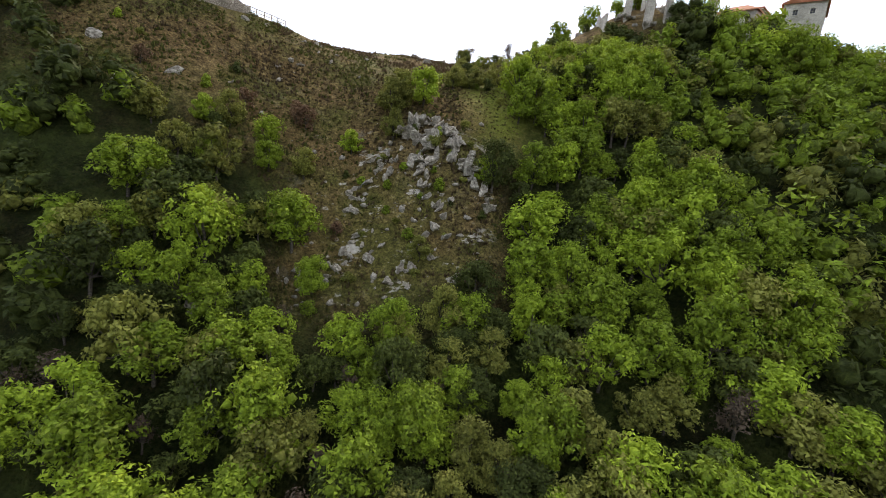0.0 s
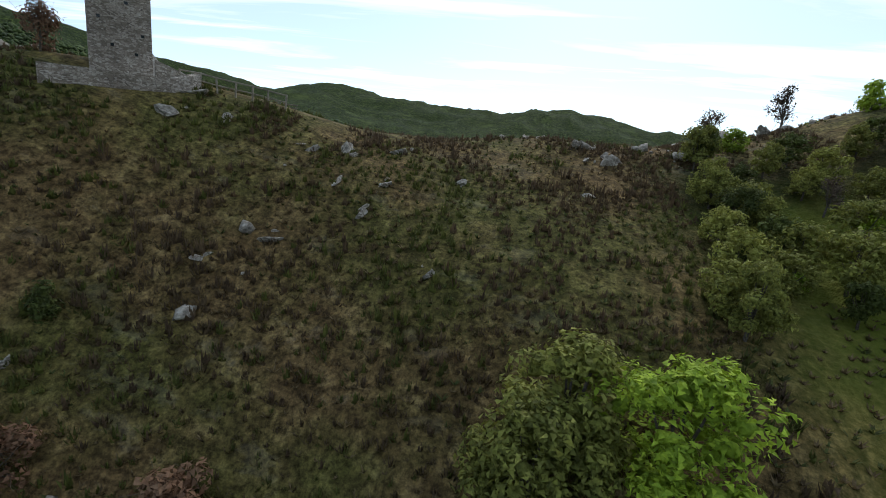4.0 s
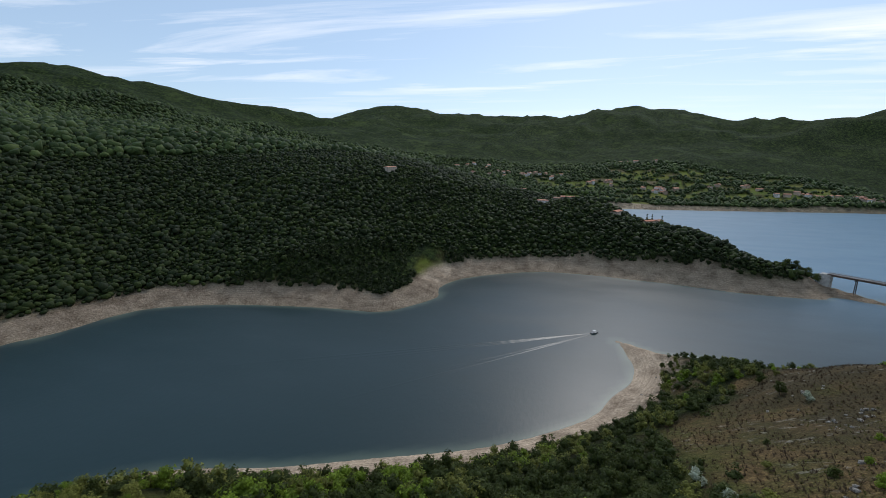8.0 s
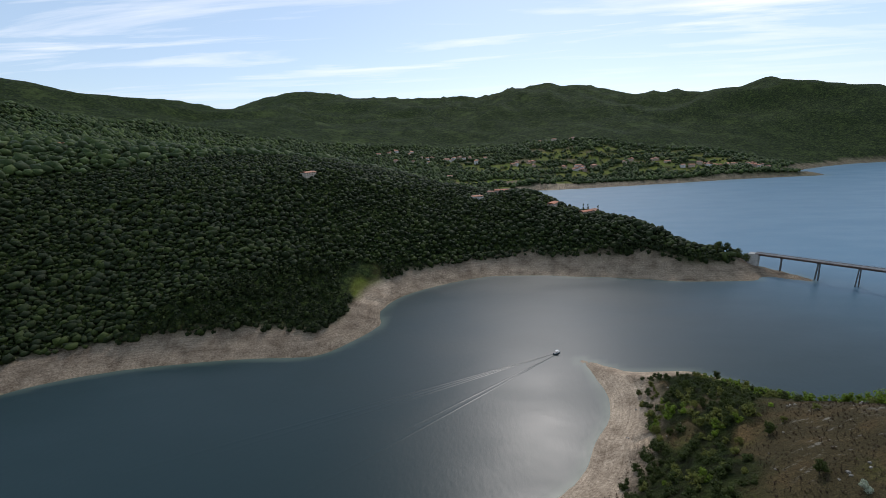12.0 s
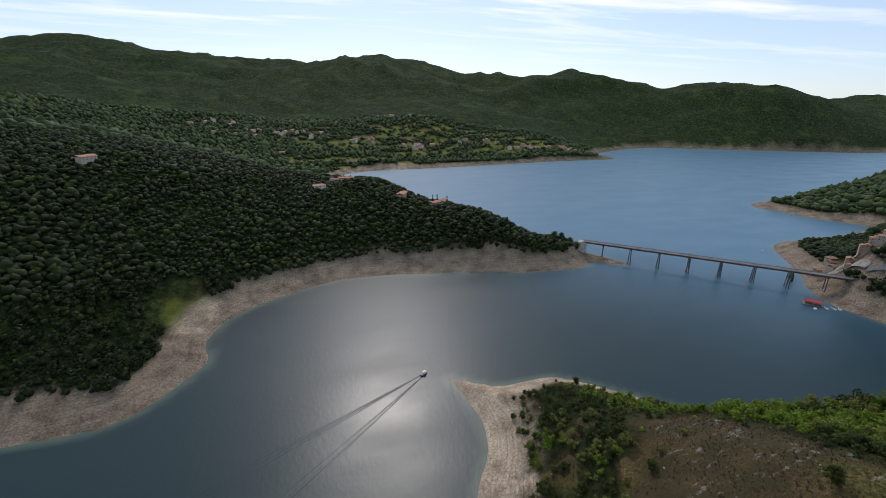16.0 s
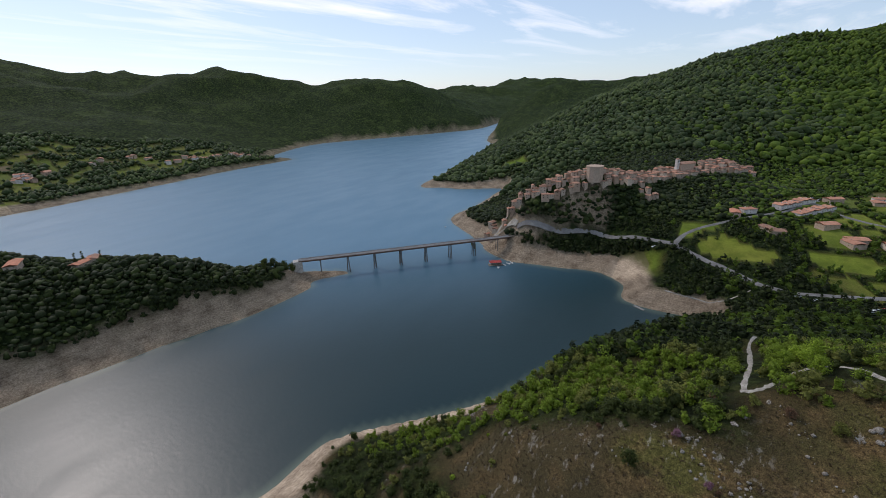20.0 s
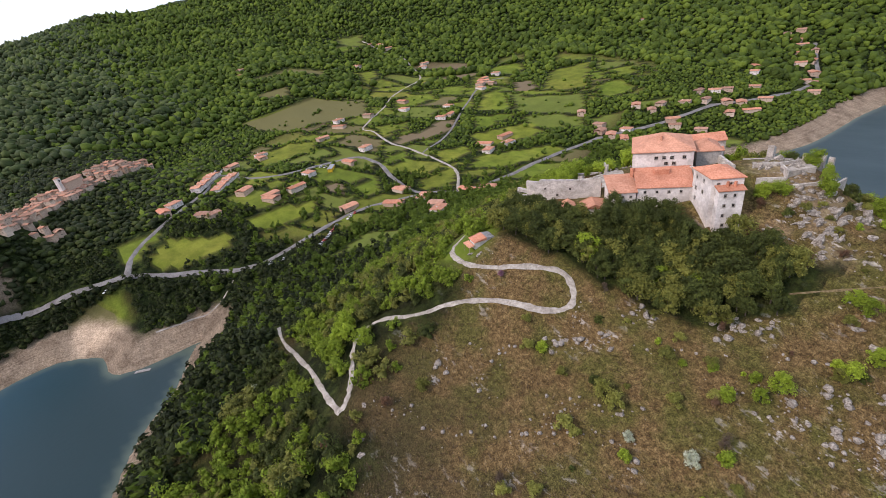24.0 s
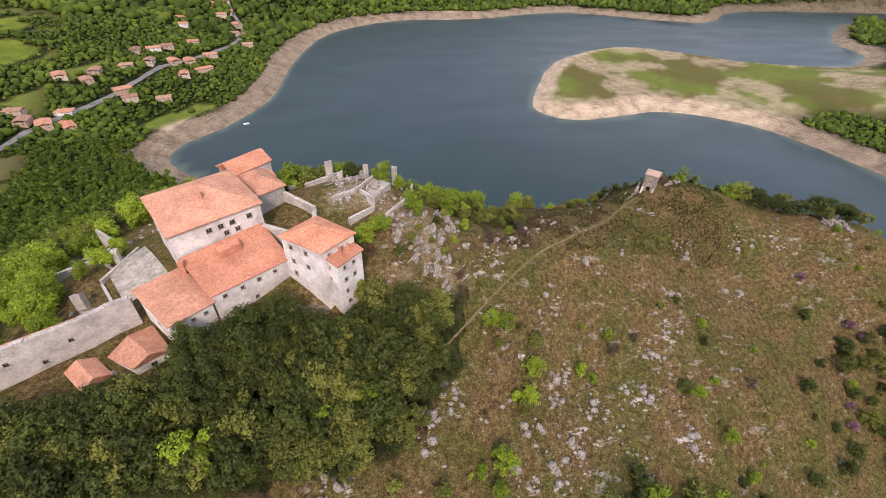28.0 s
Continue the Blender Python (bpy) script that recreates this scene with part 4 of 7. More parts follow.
def far_woods():
    octa_v = np.array([(1, 0, 0), (0, 1, 0), (-1, 0, 0), (0, -1, 0), (0, 0, 1), (0, 0, -1)], float)
    octa_f = np.array([(0, 1, 4), (1, 2, 4), (2, 3, 4), (3, 0, 4), (1, 0, 5), (2, 1, 5), (3, 2, 5), (0, 3, 5)])
    rings = (("woods_by_the_valley", 4.7, 0, 400, ICO1), ("woods_across_the_lake", 3.7, 400, 640, (ICO_V, ICO_F)), ("distant_woods", 7.6, 640, 1000, (ICO_V, ICO_F)), ("mountain_woods", 9.0, 1000, 1550, (octa_v, octa_f)))
    for name, step, r0, r1, (bv, bf) in rings:
        x, y = jitter_grid(60 - r1, 60 + r1, 120 - r1, 120 + r1, step)
        r = np.hypot(x - 60, y - 120)
        keep = (r >= r0) & (r < r1) & (on_hill(x, y) < 0.5)
        # nothing of the land behind the wooded ridge or far to the west is ever seen
        keep &= ~((x < -420) & (y < 150) & (y > -480)) & ~((x < -150) & (y < 200) & (y > -200) & (r < 400))
        x, y = x[keep], y[keep]
        d = shore_distance(x, y)
        keep = d > 17 + 9 * fbm(x, y, 60, 3, 33)
        x, y, d = x[keep], y[keep], d[keep]
        open_land, hedge, tint, island = fields(x, y)
        keep = ((open_land < 0.4) & ((hedge < 0.4) | (rng.random(len(x)) < 0.7))) | (rng.random(len(x)) < 0.02)
        keep &= (island < 0.3) & (oval(x, y, -128, 446, 20, 28) < 0.5) & (in_box(x, y, 340, 396, 205, 250, 4) < 0.5)
        keep &= keep_clear(x, y)
        for line, width in ROADS:
            keep &= ~near_line(x, y, line, width)
        x, y, d = x[keep], y[keep], d[keep]
        z = ground(x, y, d)
        size = step * (0.34 + 0.56 * rng.random(len(x)) ** 1.7) * (0.7 + 0.6 * fbm(x, y, 40, 2, 71))
        size = np.where(hedge[keep] > 0.4, np.minimum(size * 0.7, 2.3), size)
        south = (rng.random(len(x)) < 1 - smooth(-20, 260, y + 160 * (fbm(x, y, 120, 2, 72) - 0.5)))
        # South trees take the sunlit tone, north the backlit, far the hazed.
        for sel, mat, tag in ((~south, LEAF_HAZED if r0 > 600 else LEAF_BACKLIT, name), (south, LEAF_SUNLIT, name + "_south")):
            n = int(sel.sum())
            if not n:
                continue
            if bv is ICO1[0]:
                cloud = leaf_cloud(random.Random(90), 7, 1.0, 1.5, 95, 0.28, 0.1)
                core = scatter(ICO_V, ICO_F, np.array([(c[0] * 0.8, c[1] * 0.8, c[2] * 0.85) for c in cloud[2][:4]]), np.array([c[3] * 1.05 for c in cloud[2][:4]]), 0.95, 0.3)
                form_v = np.concatenate([np.array([tuple(p) for p in cloud[0]]), core[0]])
                form_f = np.concatenate([np.array(cloud[1]), core[1] + len(cloud[0])])
                v, f = scatter(form_v, form_f, np.stack([x[sel], y[sel], z[sel] - 0.4], 1), size[sel] * 1.2, rng.uniform(0.8, 1.2, n), 0.04)
            else:
                v, f = scatter(bv, bf, np.stack([x[sel], y[sel], z[sel] + size[sel] * 0.55], 1), size[sel] * 1.05, rng.uniform(0.6, 1.05, n), 0.45)
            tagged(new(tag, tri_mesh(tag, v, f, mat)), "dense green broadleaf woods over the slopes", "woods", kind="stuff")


ROADS = []


# ---- roads and paths ----
def smooth_line(points, steps=6):
    p = [Vector((*q, 0)) for q in points]
    p = [2 * p[0] - p[1]] + p + [2 * p[-1] - p[-2]]
    out = []
    for a, b_, c, d in zip(p, p[1:], p[2:], p[3:]):
        for k in range(steps):
            t = k / steps
            out.append(0.5 * (2 * b_ + (c - a) * t + (2 * a - 5 * b_ + 4 * c - d) * t * t + (3 * b_ - a - 3 * c + d) * t**3))
    return out + [p[-2]]


def ribbon(name, points, width, mat, label, lift=0.22, steps=6, category="road", wobble=0.12):
    line = smooth_line(points, steps)
    cols = 5
    xs, ys = [], []
    r = random.Random(len(points) + int(points[0][0]))
    for k, p in enumerate(line):
        along = (line[min(k + 1, len(line) - 1)] - line[max(k - 1, 0)]).normalized()
        side = Vector((-along.y, along.x, 0))
        w = width * (1 + r.uniform(-wobble, wobble)) / 2
        for c in range(cols):
            q = p + side * w * (c / (cols - 1) * 2 - 1)
            xs.append(q.x), ys.append(q.y)
    z = ground(np.array(xs), np.array(ys)).reshape(-1, cols)
    mid = z.mean(1, keepdims=True)
    z = np.maximum(0.35 * z + 0.65 * mid, z - 0.15) + lift
    z[:, 0] -= lift + 0.25
    z[:, -1] -= lift + 0.25
    v = list(zip(xs, ys, z.ravel().tolist()))
    f = [(k * cols + c, (k + 1) * cols + c, (k + 1) * cols + c + 1, k * cols + c + 1) for k in range(len(line) - 1) for c in range(cols - 1)]
    ob = new(name, mesh_of(name, v, [t[::-1] for t in f], mat, True))
    ROADS.append(([(p.x, p.y) for p in line[::2]] + [(line[-1].x, line[-1].y)], width / 2 + 2.0))
    return tagged(ob, label, category, kind="structure")


TRACK = [(124, 157.5), (127, 153.5), (133, 148.9), (143.5, 142.8), (148, 136), (142.5, 131), (131, 126), (121, 117), (109, 109), (97, 103), (92, 98), (94, 94), (99, 93),
         (105, 96), (115, 102), (123, 105), (132, 104), (139, 100), (144, 90), (145, 80), (143, 71), (137, 68)]
ribbon("road_track", TRACK, 2.1, GRAVEL, "pale gravel track winding up to the castle in hairpins", 0.14, wobble=0.3)
ribbon("road_track_lower", [(124, 158), (135, 157.3), (149, 155.5), (164, 153.8), (184, 152.5), (207, 151.5), (224, 148.5)], 2.3, GRAVEL, "pale gravel track below the hairpin bend", 0.14, wobble=0.3)
ribbon("path_ridge", [(52, 66), (46, 61), (39, 55), (23, 43), (10, 37), (0, 32), (-10, 26), (-16, 23)], 0.7, TRODDEN, "narrow trodden footpath along the grassy ridge", 0.05, category="path", wobble=0.3)
ribbon("road_lake", [(399, 352), (402, 332), (408, 308), (424, 280), (421, 258), (414, 239), (407, 214), (404, 203), (399, 195), (389, 182), (378, 166), (363, 149), (352, 138), (344, 122), (345, 104), (353, 72), (357, 41), (345, 10), (325, -25), (309, -36),
                      (300, -70), (305, -150), (300, -230), (270, -300), (245, -370), (220, -420), (200, -480), (195, -540), (215, -600), (235, -660)], 6.0, ASPHALT, "pale grey asphalt road along the lake", 0.35, 4)
ribbon("road_valley", [(404, 203), (430, 190), (470, 150), (500, 120), (537, 94), (499, 74), (478, 42), (470, -1), (459, -28), (424, -33), (379, -22), (340, -18), (312, -34)], 5.0, ASPHALT, "grey road through the valley hamlet", 0.35, 4)
ribbon("road_upper", [(912, -320), (844, -314), (775, -315), (698, -289), (646, -258), (614, -184), (571, -133), (534, -81), (508, -80), (464, -74), (410, -78), (353, -74), (309, -40)], 3.6, GRAVEL, "pale lane climbing between the fields", 0.35, 4)
ribbon("road_fields", [(410, -78), (430, -130), (476, -198), (508, -252), (529, -302), (526, -327)], 3.2, ASPHALT, "narrow field road to the farm", 0.35, 4)
ribbon("road_village", [(401, 353), (406, 368), (412, 384), (424, 372), (428, 350), (436, 334), (447, 316)], 5.0, GRAVEL, "pale road climbing through the old village", 0.5, 4)
ribbon("path_shore", [(345, 145), (337, 156), (334, 168), (337, 178), (340, 200)], 1.6, GRAVEL, "trodden path to the beach", 0.15, category="path")


# ---- buildings ----
def roof_over(corners, eave, rise, kind, over=0.45, thick=0.22):
    """A tiled roof over four corners: hip, gable (ridge along the longer way) or shed (high at the last side)."""
    c = [Vector((*p, 0)) for p in corners]
    mid = sum(c, Vector()) / 4
    out = []
    for k, p in enumerate(c):
        n1 = (p - c[k - 1]).normalized()
        n2 = (p - c[(k + 1) % 4]).normalized()
        out.append(p + (n1 + n2) * over)
    if (out[1] - out[0]).length < (out[2] - out[1]).length and kind != "shed":
        out = out[1:] + out[:1]
    a, b_, cc, d = out          # a-b and c-d are the long sides
    g = Geo()
    if kind == "shed":
        a, b_, cc, d = out
        top = [Vector((p.x, p.y, z)) for p, z in ((a, eave), (b_, eave), (cc, eave + rise), (d, eave + rise))]
        faces = [(0, 1, 2, 3)]
    else:
        m1, m2 = (b_ + cc) / 2, (a + d) / 2
        inset = (b_ - cc).length / 2 if kind == "hip" else 0.0
        way = (m1 - m2).normalized()
        inset = min(inset, (m1 - m2).length / 2 - 0.05)
        r1, r2 = m1 - way * inset, m2 + way * inset
        top = [Vector((p.x, p.y, eave)) for p in (a, b_, cc, d)] + [Vector((p.x, p.y, eave + rise)) for p in (r1, r2)]
        faces = [(0, 1, 4, 5), (2, 3, 5, 4), (1, 2, 4), (3, 0, 5)]
    n = len(top)
    low = [p - Vector((0, 0, thick)) for p in top]
    g.add(top + low, faces + [tuple(n + k for k in f[::-1]) for f in faces] + [(k, n + k, n + (k + 1) % 4, (k + 1) % 4) for k in range(4)])
    return g


def window_parts(parent, a, b_, holes, frame_mat, name="window"):
    """A stone surround with sill and a dark pane in each hole of the wall from a to b."""
    a, b_ = Vector((*a, 0)), Vector((*b_, 0))
    ux = (b_ - a).normalized()
    out = Vector((ux.y, -ux.x, 0))

    def slab(g, s0, s1, z0, z1, near, far):
        v = [a + ux * s + out * o + Vector((0, 0, z)) for z in (z0, z1) for s, o in ((s0, near), (s1, near), (s1, far), (s0, far))]
        g.add(v, [(3, 2, 1, 0), (4, 5, 6, 7), (0, 1, 5, 4), (1, 2, 6, 5), (2, 3, 7, 6), (3, 0, 4, 7)])

    for s0, s1, z0, z1 in holes:
        fr, e = Geo(), 0.14
        slab(fr, s0 - e, s0, z0, z1, 0.06, -0.2)
        slab(fr, s1, s1 + e, z0, z1, 0.06, -0.2)
        slab(fr, s0 - e, s1 + e, z1, z1 + e, 0.06, -0.2)
        slab(fr, s0 - e - 0.05, s1 + e + 0.05, z0 - e, z0, 0.1, -0.2)
        w = part(name, fr, frame_mat, parent)
        pn = Geo()
        slab(pn, s0, s1, z0, z1, -0.24, -0.29)
        part("pane", pn, DARK_OPENING, w)
        bar = Geo()
        slab(bar, (s0 + s1) / 2 - 0.04, (s0 + s1) / 2 + 0.04, z0, z1, -0.2, -0.24)
        slab(bar, s0, s1, (z0 + z1) / 2 - 0.03, (z0 + z1) / 2 + 0.03, -0.2, -0.238)
        part("glazing_bar", bar, TIMBER, w)


def block(parent, corners, z0, z1, mat, holes=None, thick=0.6, frame_mat=None, label=""):
    """Four walls on a plan (anticlockwise), each with its own holes."""
    holes = holes or {}
    for k in range(len(corners)):
        a, b_ = corners[k], corners[(k + 1) % len(corners)]
        hs = holes.get(k, [])
        part("wall", Geo().wall(a, b_, z0, z1, thick, hs, False), mat, parent, label)
        if hs and frame_mat:
            window_parts(parent, a, b_, hs, frame_mat)


def row(length, fractions, z, w=0.9, h=1.0):
    return [(length * f - w / 2, length * f + w / 2, z - h / 2, z + h / 2) for f in fractions]


def span(a, b_):
    return math.hypot(b_[0] - a[0], b_[1] - a[1])


# ---- the castle on the hill ----
def castle():
    # the great house, four storeys, hipped roof
    pal = thing("great_house", "pale plastered castle house with a hipped terracotta roof", "castle", (0, 0, 0))
    A, B, C, D = (108, 41), (100, 55), (86, 46), (94, 32)
    ab, bc = span(A, B), span(B, C)
    holes = {1: row(bc, (0.39, 0.52, 0.65, 0.85), 115.0, 0.95, 0.95) + row(bc, (0.56, 0.69), 113.2, 0.95, 0.95) + row(bc, (0.46, 0.91), 110.6, 1.0, 1.7),
             0: row(ab, (0.2, 0.5, 0.8), 114.6, 0.9, 0.9) + row(ab, (0.2, 0.5, 0.8), 110.6, 1.0, 1.5),
             2: row(ab, (0.2, 0.8), 114.6, 0.9, 0.9), 3: row(bc, (0.2, 0.5, 0.8), 113.5, 0.9, 1.2)}
    block(pal, [A, B, C, D], 98, 117, PLASTER, holes, 0.8, STONEWALL)
    part("roof", roof_over([A, B, C, D], 117.05, 3.6, "hip", 0.5), ROOF_OLD, pal, "weathered hipped terracotta tile roof")
    part("cornice", Geo().prism([(108.2, 40.8), (100.1, 55.3), (85.7, 46.1), (93.8, 31.6)], 116.55, 116.8), STONEWALL, pal)
    part("chimney", Geo().box(95.4, 96.0, 46.4, 47.0, 118.5, 120.6), ROOF_OLD, pal)

    # lower house set against its west side, with bare grey flanks
    att = thing("side_house", "lower grey rendered house with a hipped tile roof", "castle", (0, 0, 0))
    q = [(88.2, 38.6), (82.8, 34.8), (88.0, 26.6), (93.6, 30.0)]
    q = [q[0], q[3], q[2], q[1]][::-1]
    area = sum(q[k][0] * q[(k + 1) % 4][1] - q[(k + 1) % 4][0] * q[k][1] for k in range(4))
    q = q if area > 0 else q[::-1]
    block(att, q, 98, 114.2, CONCRETE, {0: row(span(q[0], q[1]), (0.5,), 109, 0.9, 1.2)}, 0.6, STONEWALL)
    part("roof", roof_over(q, 114.25, 2.2, "hip", 0.4), ROOF_OLD, att)

    yard = thing("curtain_wall", "high grey courtyard wall with a broken top", "wall", (0, 0, 0))
    for (a, b_), zt in ((((82.8, 34.6), (76.0, 42.0)), 112.6), (((76.0, 42.0), (76.2, 47.5)), 111.8), (((76.2, 47.5), (81.0, 50.6)), 110.8), (((81.0, 50.6), (86.4, 47.2)), 112.4)):
        part("wall", Geo().wall(b_, a, 98, zt, 0.8), STONEWALL, yard)

    # long wing along the north front
    wing = thing("long_wing", "long plastered castle wing with a red tile lean-to roof", "castle", (0, 0, 0))
    P, Q, Q2, P2 = (93.3, 63.4), (81.4, 55.2), (86.6, 46.8), (99.0, 55.8)
    pq = span(P, Q)
    block(wing, [Q2, P2, P, Q], 97, 109.6, PLASTER, {2: row(pq, (0.14, 0.36, 0.58, 0.8), 108.2, 0.7, 0.8) + row(pq, (0.2, 0.5), 104.6, 0.7, 0.9)}, 0.7, STONEWALL)
    part("roof", roof_over([P, Q, Q2, P2], 109.8, 2.6, "shed", 0.45), ROOF_RED, wing, "red terracotta lean-to roof")
    part("dormer", Geo().prism([(92.6, 55.6), (89.4, 53.2), (90.3, 52.1), (93.5, 54.5)], [111.4] * 4, [112.9, 112.9, 113.3, 113.3]), ROOF_RED, wing, "orange tiled dormer")
    part("chimney", Geo().box(98.2, 99.2, 56.8, 57.8, 110, 113), ROOF_RED, wing)

    low = thing("lower_wing", "plastered castle wing stepped below the long one", "castle", (0, 0, 0))
    R = [(105.6, 61.2), (99.2, 68.2), (93.5, 63.8), (99.6, 56.4)]
    rl = span(R[1], R[2])
    block(low, R, 95, 108.4, PLASTER, {1: row(rl, (0.2, 0.5, 0.8), 107.0, 0.65, 0.7) + row(rl, (0.2, 0.48), 104.6, 0.65, 0.7) + row(rl, (0.22, 0.5), 102.2, 0.65, 0.8),
                                       0: row(span(R[0], R[1]), (0.5,), 105.8, 0.7, 0.8)}, 0.7, STONEWALL)
    part("roof", roof_over([R[1], R[2], R[3], R[0]], 108.6, 2.2, "shed", 0.45), ROOF_OLD, low)
    part("drainpipe", Geo().beam((97.1, 66.8, 99), (97.1, 66.8, 108.4), 0.07), STEEL, low)

    # tower house at the corner, in two blocks
    tow = thing("tower_house", "tall pale plastered tower house with bright tile roofs", "castle", (0, 0, 0))
    T = [(81.6, 55.4), (75.4, 50.2), (68.6, 56.6), (74.4, 61.4)]
    area = sum(T[k][0] * T[(k + 1) % 4][1] - T[(k + 1) % 4][0] * T[k][1] for k in range(4))
    T = T if area > 0 else T[::-1]
    th = {}
    for k in range(4):
        L = span(T[k], T[(k + 1) % 4])
        th[k] = row(L, (0.22, 0.6), 113.4, 0.75, 0.95) + row(L, (0.22, 0.6), 110.2, 0.75, 0.95) + row(L, (0.22,), 107.2, 0.75, 0.95)
    block(tow, T, 97, 115.2, PLASTER, th, 0.7, STONEWALL)
    part("roof", roof_over(T, 115.3, 2.0, "hip", 0.4), ROOF_RED, tow, "bright orange hipped tile roof")
    F = [(76.1, 57.6), (72.2, 54.2), (68.3, 58.2), (72.1, 61.9)]
    area = sum(F[k][0] * F[(k + 1) % 4][1] - F[(k + 1) % 4][0] * F[k][1] for k in range(4))
    F = F if area > 0 else F[::-1]
    fh = {}
    for k in range(4):
        L = span(F[k], F[(k + 1) % 4])
        fh[k] = row(L, (0.3, 0.72), 111.2, 0.7, 0.9) + row(L, (0.3, 0.72), 108.4, 0.7, 0.9) + row(L, (0.3,), 105.6, 0.7, 0.9) + row(L, (0.35,), 102.8, 0.7, 0.9)
    front = [(x + 0.9 * (x - 74.0) / 6, y + 0.35 * (y - 56) / 3) for x, y in F]
    block(tow, front, 96, 112.6, PLASTER, fh, 0.6, STONEWALL)
    part("roof_front", roof_over(front, 112.7, 1.5, "shed", 0.35), ROOF_RED, tow, "bright orange tile lean-to roof")
    for x, y in ((71.2, 59.6), (69.8, 58.6)):
        part("chimney", Geo().box(x - 0.3, x + 0.3, y - 0.3, y + 0.3, 112.8, 114.4), ROOF_RED, tow)
    part("ivy", tri_mesh("ivy", *scatter(*ICO1, np.array([(68.0 + 0.25 * (k % 4), 58.8 + 0.28 * (k % 5), 101.5 + 0.28 * k) for k in range(14)]), np.full(14, 0.75), 1.2, 0.4), LEAF_FRESH), None, tow, "bright green ivy on the corner")

    # roofless front with a ragged top, and the low roofs before it
    ruin = thing("ruined_wall", "roofless pale rubble wall with a ragged top and small windows", "ruin", (0, 0, 0))
    line = [(128.4, 72.6), (124, 71.0), (120.5, 69.4), (116.8, 67.6), (113, 65.4), (110, 63.4), (106.6, 61.8)]
    tops = [107.6, 109.2, 109.0, 109.4, 109.0, 109.8, 109.4]
    for k in range(len(line) - 1):
        a, b_ = line[k], line[k + 1]
        L = span(a, b_)
        hs = row(L, (0.5,), 106.2, 0.7, 0.8) if k in (1, 3) else (row(L, (0.5,), 104.0, 0.7, 0.8) if k == 2 else [])
        part("wall", Geo().wall(a, b_, 93, (tops[k] + tops[k + 1]) / 2, 0.9, hs), STONEWALL, ruin)
        window_parts(ruin, a, b_, hs, STONEWALL)
        r = random.Random(k)
        cap = Geo()
        for j in range(7):
            t = (j + 0.5) / 7
            x, y = a[0] + (b_[0] - a[0]) * t, a[1] + (b_[1] - a[1]) * t - 0.45
            z = (tops[k] + tops[k + 1]) / 2 - 0.05
            cap.box(x - 0.4, x + 0.4, y - 0.4, y + 0.4, z, z + r.uniform(0.06, 0.3))
        part("broken_top", cap, STONEWALL, ruin)
    part("buttress", Geo().prism([(129.6, 74.6), (126.8, 74.2), (127.2, 72.0), (130.2, 72.6)][::-1], 93, [103.5, 104, 104.6, 104]), STONEWALL, ruin)
    part("gate_arch", Geo().box(129.5, 134, 70.2, 71.2, 103.4, 104.6), STONEWALL, ruin)
    part("gate_pier", Geo().box(133.2, 134.2, 70.2, 71.2, 95, 103.4), STONEWALL, ruin)
    part("back_roof", Geo().prism([(128.2, 70.8), (107.5, 60.2), (108.7, 57.8), (129.4, 68.4)][::-1], [106.2] * 4, [106.5, 106.5, 106.9, 106.9]), ROOF_OLD, ruin, "strip of old tiles behind the wall")
    for n, (corners, z) in enumerate((([(115.6, 70.2), (111.8, 74.2), (108.9, 71.6), (112.4, 68.0)], 102.6), ([(109.4, 68.8), (105.0, 71.8), (100.6, 68.8), (104.8, 63.2)], 103.6))):
        area = sum(corners[k][0] * corners[(k + 1) % 4][1] - corners[(k + 1) % 4][0] * corners[k][1] for k in range(4))
        corners = corners if area > 0 else corners[::-1]
        shed = thing("lean_to", "small plastered lean-to with an old tile roof", "outbuilding", (0, 0, 0))
        block(shed, corners, 93, z, PLASTER, {1: row(span(corners[1], corners[2]), (0.5,), z - 1.4, 0.8, 0.9)}, 0.4, STONEWALL)
        part("roof", roof_over(corners, z + 0.05, 1.3, "gable", 0.3), ROOF_OLD, shed)

    # the chapel house with its solar panels
    ch = thing("rear_house", "small plastered house with a bright tile roof and solar panels", "house", (0, 0, 0))
    H = [(99.4, 20.4), (92.2, 13.6), (87.6, 19.0), (94.8, 26.0)]
    area = sum(H[k][0] * H[(k + 1) % 4][1] - H[(k + 1) % 4][0] * H[k][1] for k in range(4))
    H = H if area > 0 else H[::-1]
    hh = {k: row(span(H[k], H[(k + 1) % 4]), (0.3, 0.7), 110.8, 0.8, 1.0) for k in range(4)}
    block(ch, H, 98, 112.6, STONEWALL, hh, 0.5, STONEWALL)
    part("roof", roof_over(H, 112.7, 1.9, "gable", 0.4), ROOF_RED, ch)
    pv = Geo()
    for i in range(3):
        for j in range(2):
            x, y = 94.2 + 0.95 * i - 0.75 * j, 21.3 + 0.9 * i * 0.9 - 1.1 * j + 0.6
            pv.add([(x, y, 113.85 + 0.1), (x + 0.85, y + 0.75, 113.8), (x + 0.25, y + 1.75, 113.25), (x - 0.6, y + 1.0, 113.3)], [(0, 1, 2, 3)])
    part("solar_panels", pv, PANEL, ch, "dark blue solar panels")
    annex = [(89.6, 25.4), (86.6, 22.8), (88.4, 20.4), (91.6, 23.0)]
    area = sum(annex[k][0] * annex[(k + 1) % 4][1] - annex[(k + 1) % 4][0] * annex[k][1] for k in range(4))
    annex = annex if area > 0 else annex[::-1]
    block(ch, annex, 98, 110.2, PLASTER, {}, 0.4)
    part("annex_roof", roof_over(annex, 110.25, 1.0, "gable", 0.3), ROOF_RED, ch)

